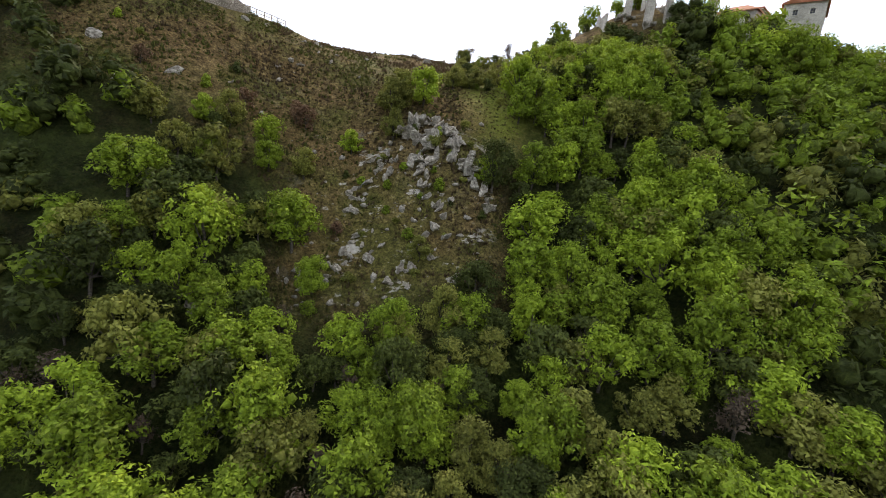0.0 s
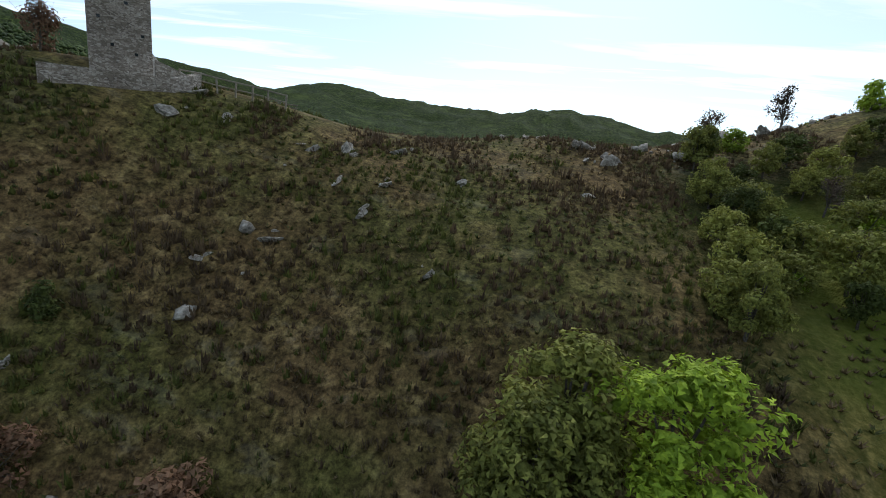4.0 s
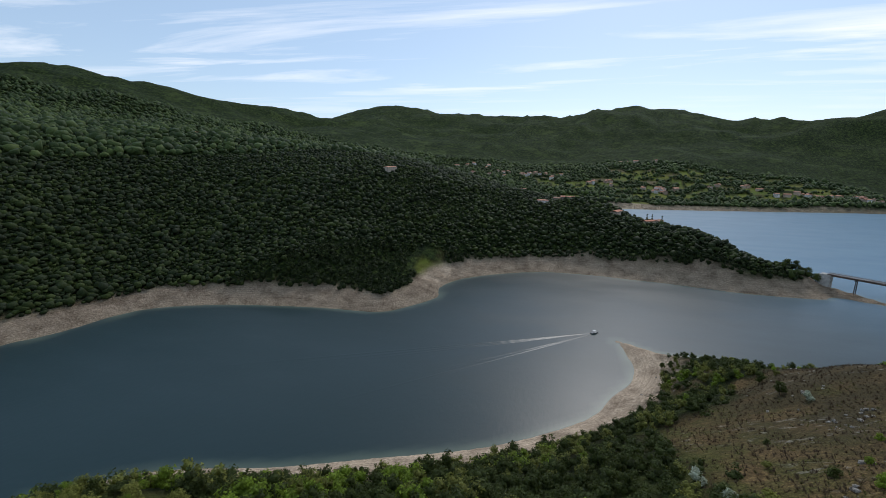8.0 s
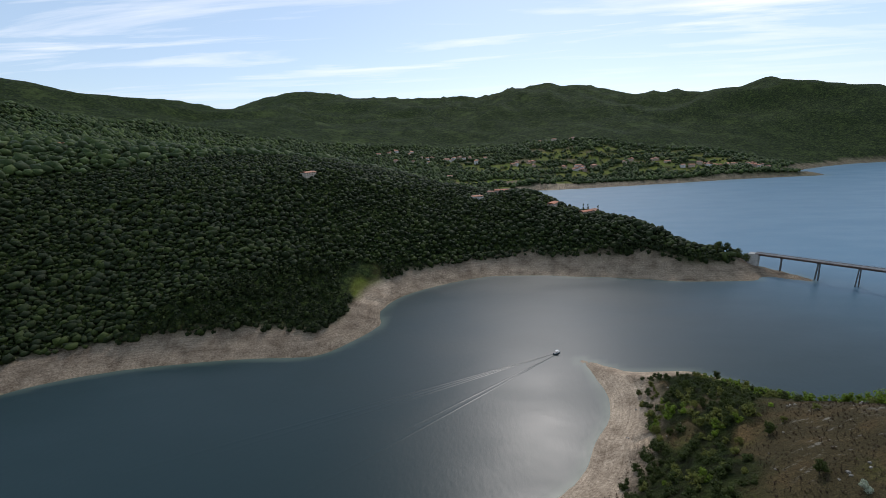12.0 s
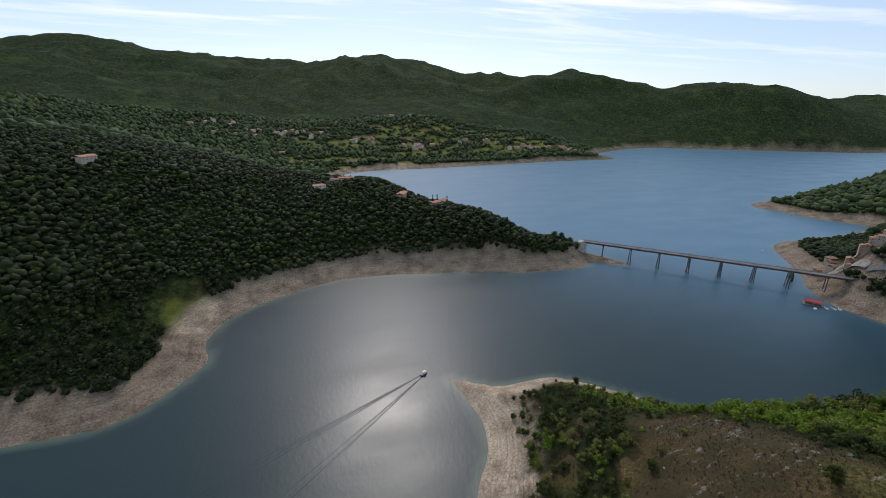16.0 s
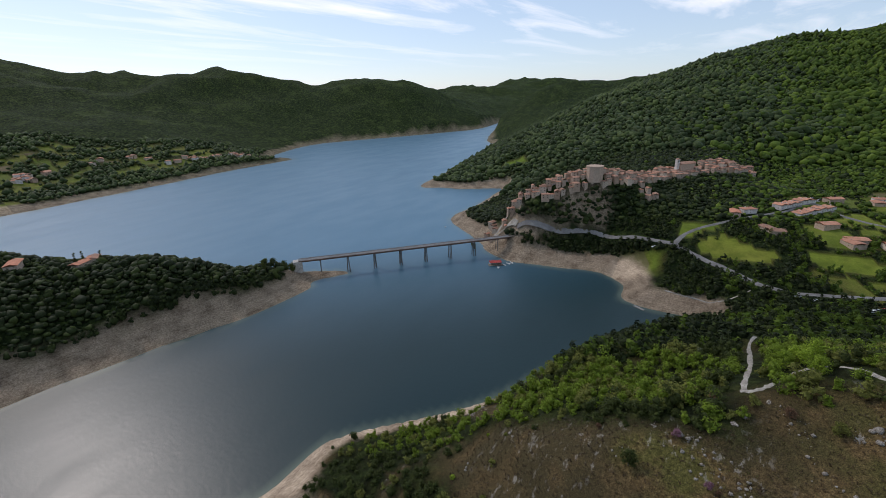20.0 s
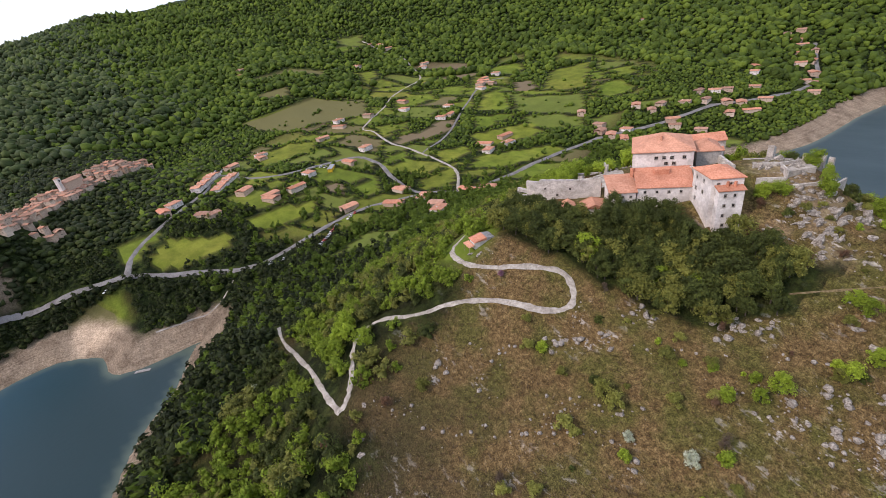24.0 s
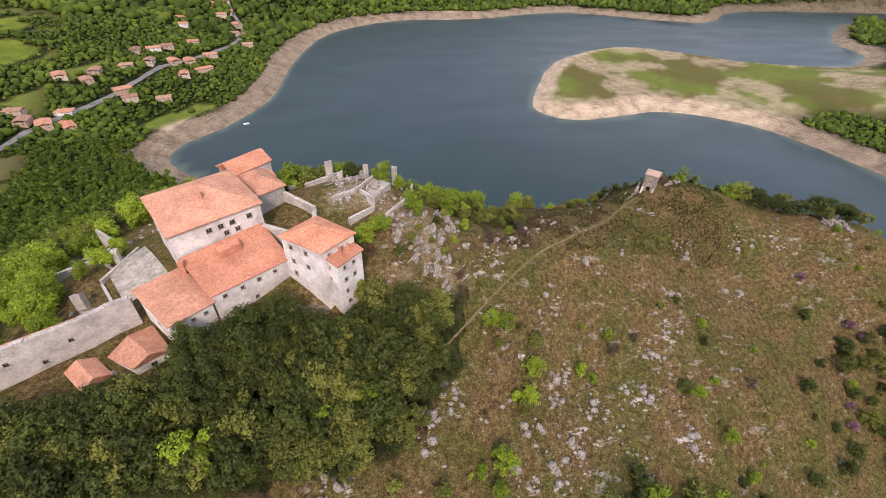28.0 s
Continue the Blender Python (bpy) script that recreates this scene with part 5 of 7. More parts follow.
    # broken pillars and walls on the rock knob
    for n, (x, y, w, z1) in enumerate(((73.6, 22.0, 1.5, 113.8), (71.0, 25.0, 1.1, 111.8), (64.6, 23.2, 1.1, 112.4), (60.6, 23.6, 1.3, 112.6), (57.8, 27.4, 1.1, 113.2), (116, 44, 0.9, 108.5), (118.5, 55.5, 1.4, 107.4))):
        r = random.Random(n)
        pl = thing("ruined_pillar", "broken stub of rubble masonry standing among the ruins", "ruin", (0, 0, 0), group="ruined stubs")
        g = Geo()
        top = [z1 - r.uniform(0, 1.6) for _ in range(4)]
        w *= 0.65
        g.prism([(x - w, y - w * 0.7), (x + w, y - w * 0.6), (x + w * 0.9, y + w * 0.7), (x - w * 0.8, y + w * 0.6)], ground_at(x, y) - 3, top)
        part("masonry", g, STONEWALL, pl)
        part("rubble", tri_mesh("rubble", *scatter(*ICO1, np.array([(x + r.uniform(-2, 2), y + r.uniform(-2, 2), ground_at(x, y)) for _ in range(7)]), np.array([r.uniform(0.3, 0.8) for _ in range(7)]), 0.7, 0.3), ROCK), None, pl)
    for n, pts in enumerate(([(84.6, 19.6), (75.4, 14.2), (71.2, 20.6)], [(79.4, 26.2), (71.2, 21.4)], [(61.4, 42.6), (57.5, 38.4), (54.4, 34.2), (53.4, 28)], [(72.6, 39.2), (67.0, 36.0), (61.4, 28.6)], [(66.8, 36.4), (64.0, 40.6), (69.6, 44.6)], [(112, 57.5), (117, 50), (113.5, 40)], [(139, 38), (133, 44.5), (124, 38.4), (121, 32.5), (128, 26)])):
        tw = thing("terrace_wall", "low dry-stone terrace wall among the castle ruins", "wall", (0, 0, 0), group="terrace walls")
        for a, b_ in zip(pts, pts[1:]):
            zz = max(ground_at(*a), ground_at(*b_))
            part("wall", Geo().wall(a, b_, zz - 4, zz + (0.9 if n < 5 else 0.5), 0.5), STONEWALL, tw)
    for n, pts in enumerate(([(64.2, 34.6), (61.6, 31.4), (59.4, 33.4), (62.0, 36.4)], [(66.4, 37.8), (64.4, 35.0), (61.8, 37.0), (63.8, 39.8)])):
        fl = thing("stone_floor", "bare pale stone floor of a vanished room", "ruin", (0, 0, 0), group="bare floors")
        zz = max(ground_at(x, y) for x, y in pts)
        part("slab", Geo().prism(pts[::-1] if sum(pts[k][0] * pts[(k + 1) % 4][1] - pts[(k + 1) % 4][0] * pts[k][1] for k in range(4)) < 0 else pts, zz - 2, zz + 0.25), GRAVEL, fl)
    yd = [(117, 47.5), (112.4, 39.8), (103.8, 52.2), (110.6, 57.2)]
    g = Geo()
    n = 10
    for i in range(n + 1):
        for j in range(n + 1):
            u, v = i / n, j / n
            x = (1 - v) * ((1 - u) * yd[0][0] + u * yd[1][0]) + v * ((1 - u) * yd[3][0] + u * yd[2][0])
            y = (1 - v) * ((1 - u) * yd[0][1] + u * yd[1][1]) + v * ((1 - u) * yd[3][1] + u * yd[2][1])
            g.v.append((x, y, ground_at(x, y) + 0.3))
    g.f = [(i * (n + 1) + j, i * (n + 1) + j + 1, (i + 1) * (n + 1) + j + 1, (i + 1) * (n + 1) + j) for i in range(n) for j in range(n)]
    tagged(new("courtyard", g.mesh("courtyard", GRAVEL, True)), "bare trodden earth courtyard beside the castle house", "yard", kind="structure")
    # labyrinth of stones on the terrace
    lab = thing("stone_labyrinth", "round labyrinth of small stones laid in the grass", "labyrinth", (0, 0, 0))
    for ring in range(5):
        rad = 1.2 + ring * 0.8
        pts = np.array([(127.6 + 1.25 * rad * math.cos(a), 36.0 + rad * math.sin(a), 0) for a in np.linspace(0.3 + ring, 6.0 + ring, int(9 * rad))])
        pts[:, 2] = ground(pts[:, 0], pts[:, 1]) + 0.1
        part("stone_ring", tri_mesh("stone_ring", *scatter(ICO_V, ICO_F, pts, np.full(len(pts), 0.24), 0.7, 0.25), ROCK), None, lab)


PANEL, _nt, _b = shader("solar_glass", 0.2, 0.5)
_b.inputs["Base Color"].default_value = (0.02, 0.035, 0.09, 1)
castle()
for _bx, _by, _br in ((97, 44, 17), (90, 57, 10), (74, 57, 8), (104, 64, 7), (118, 67, 6), (125, 71, 6), (93, 20, 8), (112, 48, 9), (88, 31, 8), (128, 36, 8), (64, 34, 8), (128, 97, 6), (63, 28, 10), (77, 40, 8)):
    BUILT.append((_bx, _by, _br))


def watch_tower():
    """Square rubble tower on the ridge, its arched ground floor open, under a low tile roof."""
    t = thing("watch_tower", "square rubble-stone watch tower with a low tiled roof", "tower", (-22.4, 19.4, 94.4), 45)
    w, h = 1.85, 6.3
    c = [(-w, -w), (w, -w), (w, w), (-w, w)]
    holes = {1: [(1.3, 2.4, 0.4, 2.4), (1.55, 2.15, 3.9, 4.6)], 2: [(1.6, 2.1, 3.4, 4.0)]}
    block(t, c, -2.0, h, TOWERSTONE, holes, 0.7, None)
    part("roof", roof_over(c, h + 0.05, 1.0, "hip", 0.22, 0.18), ROOF_PALE, t, "bleached tiles")
    tile = Geo().beam((0, 0, 0), (0, 0, 0.5), 0.09, 6)
    tm = tile.mesh("eave_tile", ROOF_PALE)
    for side in range(4):
        for k in range(12):
            s = -w - 0.15 + (2 * w + 0.3) * (k + 0.5) / 12
            e = new("eave_tile", tm)
            e.parent = t
            e.matrix_local = pose(0, 0, 0, 0, 0, 90 * side) @ pose(s, -w - 0.3, h + 0.08, -70)
    for x, z in ((-1.2, 4.0), (0.4, 5.2), (1.3, 3.2), (-0.5, 2.3), (0.9, 1.9)):
        part("putlog_hole", Geo().box(x - 0.1, x + 0.1, -w - 0.02, -w + 0.1, z - 0.1, z + 0.1), DARK_OPENING, t)
    for x0, x1 in ((-1.8, -1.3), (1.3, 1.8)):
        part("ramp_wall", Geo().prism([(w, x0), (w + 3.2, x0), (w + 3.2, x1), (w, x1)], -3.5, [2.2, -1.6, -1.6, 2.2]), STONEWALL, t, "sloping flank wall of pale stone")
    part("low_wall", Geo().prism([(-4.5, -3.5), (3.0, -3.4), (3.0, -2.95), (-4.5, -3.05)], -3.0, [0.3, 0.55, 0.55, 0.3]), TOWERSTONE, t)
    part("low_wall", Geo().prism([(3.0, -3.4), (4.9, -2.6), (4.7, -2.2), (3.0, -2.95)], -3.0, [0.6, 1.2, 1.35, 0.7]), TOWERSTONE, t)
    part("low_wall", Geo().prism([(1.9, -2.95), (4.2, -2.95), (4.2, -2.45), (1.9, -2.45)], -3.0, [1.7, 0.9, 0.9, 1.7]), TOWERSTONE, t)
    BUILT.append((-22.2, 19.5, 5))
    # rail of rough poles down from the tower
    fence = thing("pole_fence", "fence of weathered round poles along the ridge path", "fence", (0, 0, 0))
    line = [(-18.4, 20.4), (-17.3, 21.1), (-16.2, 21.7), (-15.1, 22.3), (-14.0, 22.9), (-12.9, 23.5), (-11.8, 24.1)]
    tops = []
    for k, (x, y) in enumerate(line):
        z = ground_at(x, y)
        lean = 0.12 * math.sin(k * 2.3)
        part("post", Geo().beam((x, y, z - 0.4), (x + lean, y, z + 1.2), 0.08, 7), TIMBER, fence)
        tops.append((x + lean * 0.9, y, z + 1.12))
    for a, b_ in zip(tops, tops[1:]):
        part("rail", Geo().beam(a, b_, 0.065, 6), TIMBER, fence)
        part("rail", Geo().beam((a[0], a[1], a[2] - 0.55), (b_[0], b_[1], b_[2] - 0.55), 0.06, 6), TIMBER, fence)
    # two picnic tables on the grass before it
    for x, y, turn in ((-14.0, 29.0, 30), (-17.0, 30.6, 15)):
        tb = thing("picnic_table", "weathered wooden picnic table on the ridge grass", "table", (x, y, ground_at(x, y)), turn, "picnic tables")
        part("tabletop", Geo().box(-0.9, 0.9, -0.4, 0.4, 0.7, 0.78), TIMBER, tb)
        for s in (-0.75, 0.75):
            part("bench", Geo().box(-0.9, 0.9, s - 0.14, s + 0.14, 0.42, 0.48), TIMBER, tb)
        for s in (-0.6, 0.6):
            part("trestle", Geo().prism([(s - 0.05, -0.8), (s + 0.05, -0.8), (s + 0.05, 0.8), (s - 0.05, 0.8)], -0.1, [0.42, 0.42, 0.42, 0.42]), TIMBER, tb)


watch_tower()


def stone_shed():
    s = thing("stone_shed", "small whitewashed shed with a patched tile and tin roof", "shed", (128.2, 95.8, 94.0), -18)
    s.scale = (0.8, 0.8, 0.85)
    c = [(-2.6, -4.2), (2.6, -4.2), (2.6, 4.2), (-2.6, 4.2)]
    block(s, c, -2.0, 3.2, PLASTER, {1: [(1.2, 2.2, 0.2, 2.2)], 2: [(1.8, 2.8, 0.8, 2.0)]}, 0.4, STONEWALL)
    part("roof", Geo().prism([(-3, -1.0), (3, -1.0), (3, 4.6), (-3, 4.6)], [3.25] * 4, [4.3, 4.3, 3.5, 3.5]), ROOF_RED, s)
    part("tin_roof", Geo().prism([(-3, -4.6), (3, -4.6), (3, -1.05), (-3, -1.05)], [3.25] * 4, [3.6, 3.6, 4.2, 4.2]), STEEL, s, "pale blue-grey tin sheet")
    part("porch_roof", Geo().prism([(-3, 4.65), (3, 4.65), (3, 7.2), (-3, 7.2)], [2.2, 2.2, 1.9, 1.9], [2.4, 2.4, 2.05, 2.05]), ROOF_OLD, s)
    for x in (-2.7, 2.7):
        part("porch_post", Geo().beam((x, 7.0, -2), (x, 7.0, 1.95), 0.1), TIMBER, s)


stone_shed()


# ---- the bridge ----
def bridge():
    br = thing("road_bridge", "long concrete road bridge on slender trestle piers", "bridge", (0, 0, 0))
    a, b_ = Vector((232, 503.5, 0)), Vector((402, 351, 0))
    way = (b_ - a).normalized()
    side = Vector((-way.y, way.x, 0))
    L = (b_ - a).length

    def slab(s0, s1, o0, o1, z0, z1):
        p = [a + way * s + side * o for s, o in ((s0, o0), (s1, o0), (s1, o1), (s0, o1))]
        return Geo().prism([(q.x, q.y) for q in p], z0, z1)

    part("deck", slab(0, L, -3.6, 3.6, 16.4, 16.9), ASPHALT, br)
    for o in (-2.4, 2.4):
        part("girder", slab(0, L, o - 0.35, o + 0.35, 15.2, 16.4), BRIDGE_STEEL, br)
    for o in (-3.75, 3.45):
        part("kerb", slab(0, L, o, o + 0.3, 16.5, 17.15), BRIDGE_STEEL, br)
    post = Geo().box(-0.05, 0.05, -0.05, 0.05, 0, 1.0).mesh("railing_post", STEEL)
    for o in (-3.6, 3.6):
        for z in (17.65, 18.1):
            p, q = a + side * o, b_ + side * o
            part("rail", Geo().beam((p.x, p.y, z), (q.x, q.y, z), 0.05, 5), STEEL, br)
        for k in range(int(L / 4) + 1):
            p = a + way * (4 * k) + side * o
            ob = new("railing_post", post)
            ob.parent = br
            ob.matrix_local = pose(p.x, p.y, 17.1, 0, 0, math.degrees(math.atan2(way.y, way.x)))
    for k in range(-1, 8):
        c = Vector((244 + 19.2 * k, 487 - 17.7 * k, 0))
        s = (c - a).dot(way)
        c = a + way * s
        base = ground_at(c.x, c.y)
        pier = Geo()
        for o in (-2.4, 2.4):
            for e in (-0.9, 0.9) if 0 < k < 7 else (0,):
                f, t = c + side * o * 1.35 + way * e * 1.5, c + side * o + way * e * 0.6
                pier.beam((f.x, f.y, min(base, 0) - 4), (t.x, t.y, 15.2), 0.42, 8)
        for z in (5, 10) if 0 < k < 7 else ():
            for e in (-1.0, 1.0):
                f, t = c + side * 2.9 + way * e, c - side * 2.9 + way * e
                pier.beam((f.x, f.y, z), (t.x, t.y, z), 0.25, 6)
        pier.prism([((c + side * o + way * e).x, (c + side * o + way * e).y) for o, e in ((-3.0, -0.9), (-3.0, 0.9), (3.0, 0.9), (3.0, -0.9))][::-1], 14.5, 15.25)
        part("pier", pier, PIER, br)
    for c in (a, b_):
        part("abutment", Geo().prism([((c + side * o + way * e).x, (c + side * o + way * e).y) for o, e in ((-4, -5), (4, -5), (4, 3), (-4, 3))][::-1], 2, 16.3), STONEWALL, br)


bridge()


def lake_things():
    # red-roofed boat hire on pontoons under the bridge
    bh = thing("boat_house", "floating boat hire with a red sheet roof at the shore", "boathouse", (349, 353, 0), -50)
    part("pontoon", Geo().box(-7, 7, -3.2, 3.2, -0.3, 0.45), TIMBER, bh)
    part("roof", Geo().prism([(-6, -2.8), (6, -2.8), (6, 2.8), (-6, 2.8)], [3.0] * 4, [3.15, 3.15, 3.9, 3.9]), RED_SHEET, bh)
    for x in (-5.6, 0, 5.6):
        for y in (-2.5, 2.5):
            part("post", Geo().beam((x, y, 0.4), (x, y, 3.1), 0.09), WHITE_PAINT, bh)
    part("back_wall", Geo().box(-5.8, 5.8, 2.3, 2.45, 0.45, 3.0), WHITE_PAINT, bh)

    def hull(g, length, beam_w, depth):
        n = 9
        for k in range(n):
            t = k / (n - 1)
            w = beam_w / 2 * (1 - max(0, (t - 0.45) / 0.55) ** 2.2)
            w = max(w, 0.02)
            x = -length / 2 + length * t
            g.v += [(x, -w, depth + 0.18 * t), (x, -w * 0.7, 0.0), (x, 0, -0.25), (x, w * 0.7, 0.0), (x, w, depth + 0.18 * t)]
        for k in range(n - 1):
            for c in range(4):
                i = k * 5 + c
                g.f.append((i, i + 1, i + 6, i + 5))
            i = k * 5
            g.f.append((i + 4, i, i + 5, i + 9))
        g.f.append((4, 3, 2, 1, 0))
        return g

    spots = [((343, 347), 30), ((352, 345), 60), ((357, 343), 75), ((361, 341), 50), ((441, 470), 20)]
    for (x, y), turn in spots:
        b_ = thing("moored_boat", "small white boat moored at the shore", "boat", (x, y, 0.1), turn, "moored boats")
        part("hull", hull(Geo(), 5.2, 1.9, 0.55), WHITE_PAINT, b_)
        part("thwart", Geo().box(-0.9, -0.5, -0.75, 0.75, 0.5, 0.62), TIMBER, b_)
        part("cover", Geo().box(0.2, 1.4, -0.6, 0.6, 0.5, 0.85), STEEL, b_)
    mb = thing("motor_boat", "small motor boat running across the lake", "boat", (20, 341.5, 0.1), 35)
    part("hull", hull(Geo(), 5.6, 2.0, 0.6), STEEL, mb, "dark grey hull")
    part("canopy", Geo().box(-1.2, 1.0, -0.8, 0.8, 1.75, 1.85), WHITE_PAINT, mb)
    for x in (-1.1, 0.9):
        for y in (-0.7, 0.7):
            part("canopy_post", Geo().beam((x, y, 0.5), (x, y, 1.76), 0.04), STEEL, mb)
    part("engine", Geo().box(-3.1, -2.7, -0.25, 0.25, 0.1, 0.95), DARK_OPENING, mb)
    # its wake: two low ridges of water that spread behind it
    wk = Geo()
    way = Vector((math.cos(radians(35)), math.sin(radians(35)), 0))
    side = Vector((-way.y, way.x, 0))
    for s, reach, spread in ((1, 230, 0.13), (-1, 170, 0.15), (1, 190, 0.105), (-1, 120, 0.11), (1, 150, 0.08)):
        n = 44
        base = len(wk.v)
        for k in range(n + 1):
            d = 2 + reach * k / n
            c = Vector((20, 341.5, 0)) - way * d + side * s * (0.5 + spread * d)
            w = 0.25 + 0.005 * d
            hgt = 0.16 * (1 - k / n) + 0.02
            for o, z in ((-w, 0.005), (0, hgt), (w, 0.005)):
                q = c + side * o
                wk.v.append((q.x, q.y, z))
        for k in range(n):
            for c in range(2):
                i = base + k * 3 + c
                wk.f.append((i, i + 1, i + 4, i + 3))
    tagged(new("wake", wk.mesh("wake", WAKE, True)), "spreading wake of the motor boat on the water", "wake", kind="structure")
    je = thing("jetty", "short grey floating jetty at the beach", "jetty", (317, 214, 0), 60)
    part("deck", Geo().box(-4.5, 4.5, -1.1, 1.1, 0.25, 0.45), CONCRETE, je)
    for x in (-3.6, 0, 3.6):
        part("float", Geo().box(x - 0.6, x + 0.6, -1.0, 1.0, -0.4, 0.25), STEEL, je)
    fl = thing("pedal_raft", "small white raft floating off the beach", "raft", (162, -290, 0.0), 20)
    part("deck", Geo().box(-2.5, 2.5, -1.5, 1.5, 0.1, 0.5), WHITE_PAINT, fl)
    part("mast", Geo().beam((0, 0, 0.5), (0, 0, 3.0), 0.08), WHITE_PAINT, fl)


WAKE = WATER
lake_things()


# ---- village and farm houses ----
def house_master(name, label, w, l, h, floors, wall, roof, kind, rise, detail=True, chimney=True):
    """One house standing at the origin, its ridge along x."""
    hs = thing(name, label, "house")
    c = [(-l / 2, -w / 2), (l / 2, -w / 2), (l / 2, w / 2), (-l / 2, w / 2)]
    holes = {}
    for k in range(4):
        L = span(c[k], c[(k + 1) % 4])
        n = max(1, int(L / 3.4))
        holes[k] = []
        for fl in range(floors):
            z = h - 1.5 - 2.9 * fl
            holes[k] += row(L, [(i + 0.5) / n for i in range(n)], z, 0.85, 1.2)
    walls, panes = Geo(), []
    for k in range(4):
        walls.wall(c[k], c[(k + 1) % 4], -5.0, h, 0.35, holes[k] if detail else [], False)
    part("wall", walls, wall, hs)
    for k in range(4):
        a, b_ = Vector((*c[k], 0)), Vector((*c[(k + 1) % 4], 0))
        ux = (b_ - a).normalized()
        inn = Vector((-ux.y, ux.x, 0)) * (0.22 if detail else -0.02)
        for s0, s1, z0, z1 in holes[k]:
            p = [a + ux * s + inn + Vector((0, 0, z)) for s, z in ((s0, z0), (s1, z0), (s1, z1), (s0, z1))]
            q = [v + inn.normalized() * (0.05 if detail else 0.1) for v in p]
            panes.append(Geo().add(p + q, [(0, 1, 2, 3), (7, 6, 5, 4), (0, 4, 5, 1), (1, 5, 6, 2), (2, 6, 7, 3), (3, 7, 4, 0)]))
    for g in panes[: (7 if wall is VILLAGE else 10) if detail else 5]:
        part("window", g, DARK_OPENING, hs)
    part("roof", roof_over(c, h + 0.03, rise, kind, 0.4, 0.2), roof, hs)
    if chimney:
        part("chimney", Geo().box(l * 0.2, l * 0.2 + 0.7, -0.35, 0.35, h, h + rise + 0.9), wall, hs)
    return hs


def houses():
    old = [house_master("village_house", "tall stone house of the old village with a brown tile roof", w, l, h, f, VILLAGE, m, k, r)
           for w, l, h, f, k, r, m in ((6, 7.5, 7.5, 2, "gable", 1.4, ROOF_BROWN), (5.5, 6.5, 8.5, 2, "gable", 1.3, ROOF_OLD), (6.5, 9, 7, 2, "hip", 1.5, ROOF_BROWN), (5.2, 7, 6, 2, "gable", 1.2, ROOF_OLD), (6.2, 8.5, 6.5, 2, "gable", 1.6, ROOF_BROWN))]
    farm = [house_master("country_house", "pale rendered country house with a red tile roof", w, l, h, f, m, t, k, r)
            for w, l, h, f, k, r, m, t in ((9, 13, 6, 2, "hip", 1.9, PLASTER, ROOF_OLD), (8, 17, 5.5, 1, "gable", 1.8, VILLAGE, ROOF_RED), (9, 12, 6.5, 2, "gable", 2.0, VILLAGE, ROOF_BROWN))]
    farm.append(house_master("country_house", "stuccoed country house with an old tile roof", 10, 14, 6.5, 2, VILLAGE, ROOF_OLD, "gable", 2.0))
    terrace = house_master("terrace_house", "ochre terrace house with an orange tile roof", 9, 8, 6.5, 2, PLASTER, ROOF_OLD, "gable", 1.9)
    far = [house_master("shore_house", "small house of the village across the lake", w, l, h, 2, m, r_, "gable", 1.8, False, False)
           for w, l, h, m, r_ in ((9, 13, 7, VILLAGE, ROOF_BROWN), (10, 11, 8, PLASTER, ROOF_OLD), (9, 16, 6, VILLAGE, ROOF_OLD))]
    r = random.Random(3)
    used = set()

    def put(masters, x, y, turn, group, lift=0.0, scale=1.0):
        m = masters[r.randrange(len(masters))] if isinstance(masters, list) else masters
        tall = r.uniform(0.8, 1.1) if scale != 1.0 or masters is far else r.uniform(0.62, 0.88)
        at = pose(x, y, ground_at(x, y) + lift, 0, 0, turn) @ Matrix.Diagonal((scale, scale, scale * tall, 1))
        if m not in used:
            used.add(m)
            m.matrix_basis = at
            m["group"] = group
        else:
            copy_thing(m, at)["group"] = group
        BUILT.append((x, y, 6.5))

    # the old village: rows along the crest of its rock and down to the bridge
    crest = [(407, 372), (416, 354), (427, 338), (437, 321), (450, 305), (463, 293), (484, 275), (518, 257), (550, 238), (578, 214), (604, 187), (629, 163), (633, 145)]
    for k, (a, b_) in enumerate(zip(crest, crest[1:])):
        L = span(a, b_)
        ang = math.degrees(math.atan2(b_[1] - a[1], b_[0] - a[0]))
        nx, ny = -(b_[1] - a[1]) / L, (b_[0] - a[0]) / L
        rows_ = (-13, -7, -1, 5, 11) if k >= 5 else ((-6, 0, 6, 12) if k >= 2 else (0, 7, 14))
        for o in rows_:
            n = max(1, int(L / 6.4))
            for i in range(n):
                t = (i + r.uniform(0.2, 0.8)) / n
                x, y = a[0] + (b_[0] - a[0]) * t + nx * o + r.uniform(-1.5, 1.5), a[1] + (b_[1] - a[1]) * t + ny * o + r.uniform(-1.5, 1.5)
                put(old, x, y, ang + r.choice((0, 90)) + r.uniform(-14, 14), "houses of the old village", r.uniform(-2.2, 0.2), r.uniform(0.7, 1.1))
    for x, y in ((478, 246), (484, 240), (474, 238), (490, 248), (480, 232), (420, 388), (428, 394), (436, 400), (404, 384), (413, 395)):
        put(old, x, y, r.uniform(0, 180), "houses of the old village")
    valley_a = [(553, 78), (563, 42), (544, -30), (469, -45), (436, 129), (465, 92), (432, 79), (456, 30), (435, 53), (484, 150), (476, 160), (452, -14), (355, -12), (334, 10), (321, -12), (291, -3), (300, -44), (366, 36),
                (575, -173), (581, -73), (562, -107), (495, -190), (531, -290), (522, -275), (831, -327), (797, -234), (709, -319), (906, -63), (376, -138), (373, -166), (441, 76), (444, 135)]
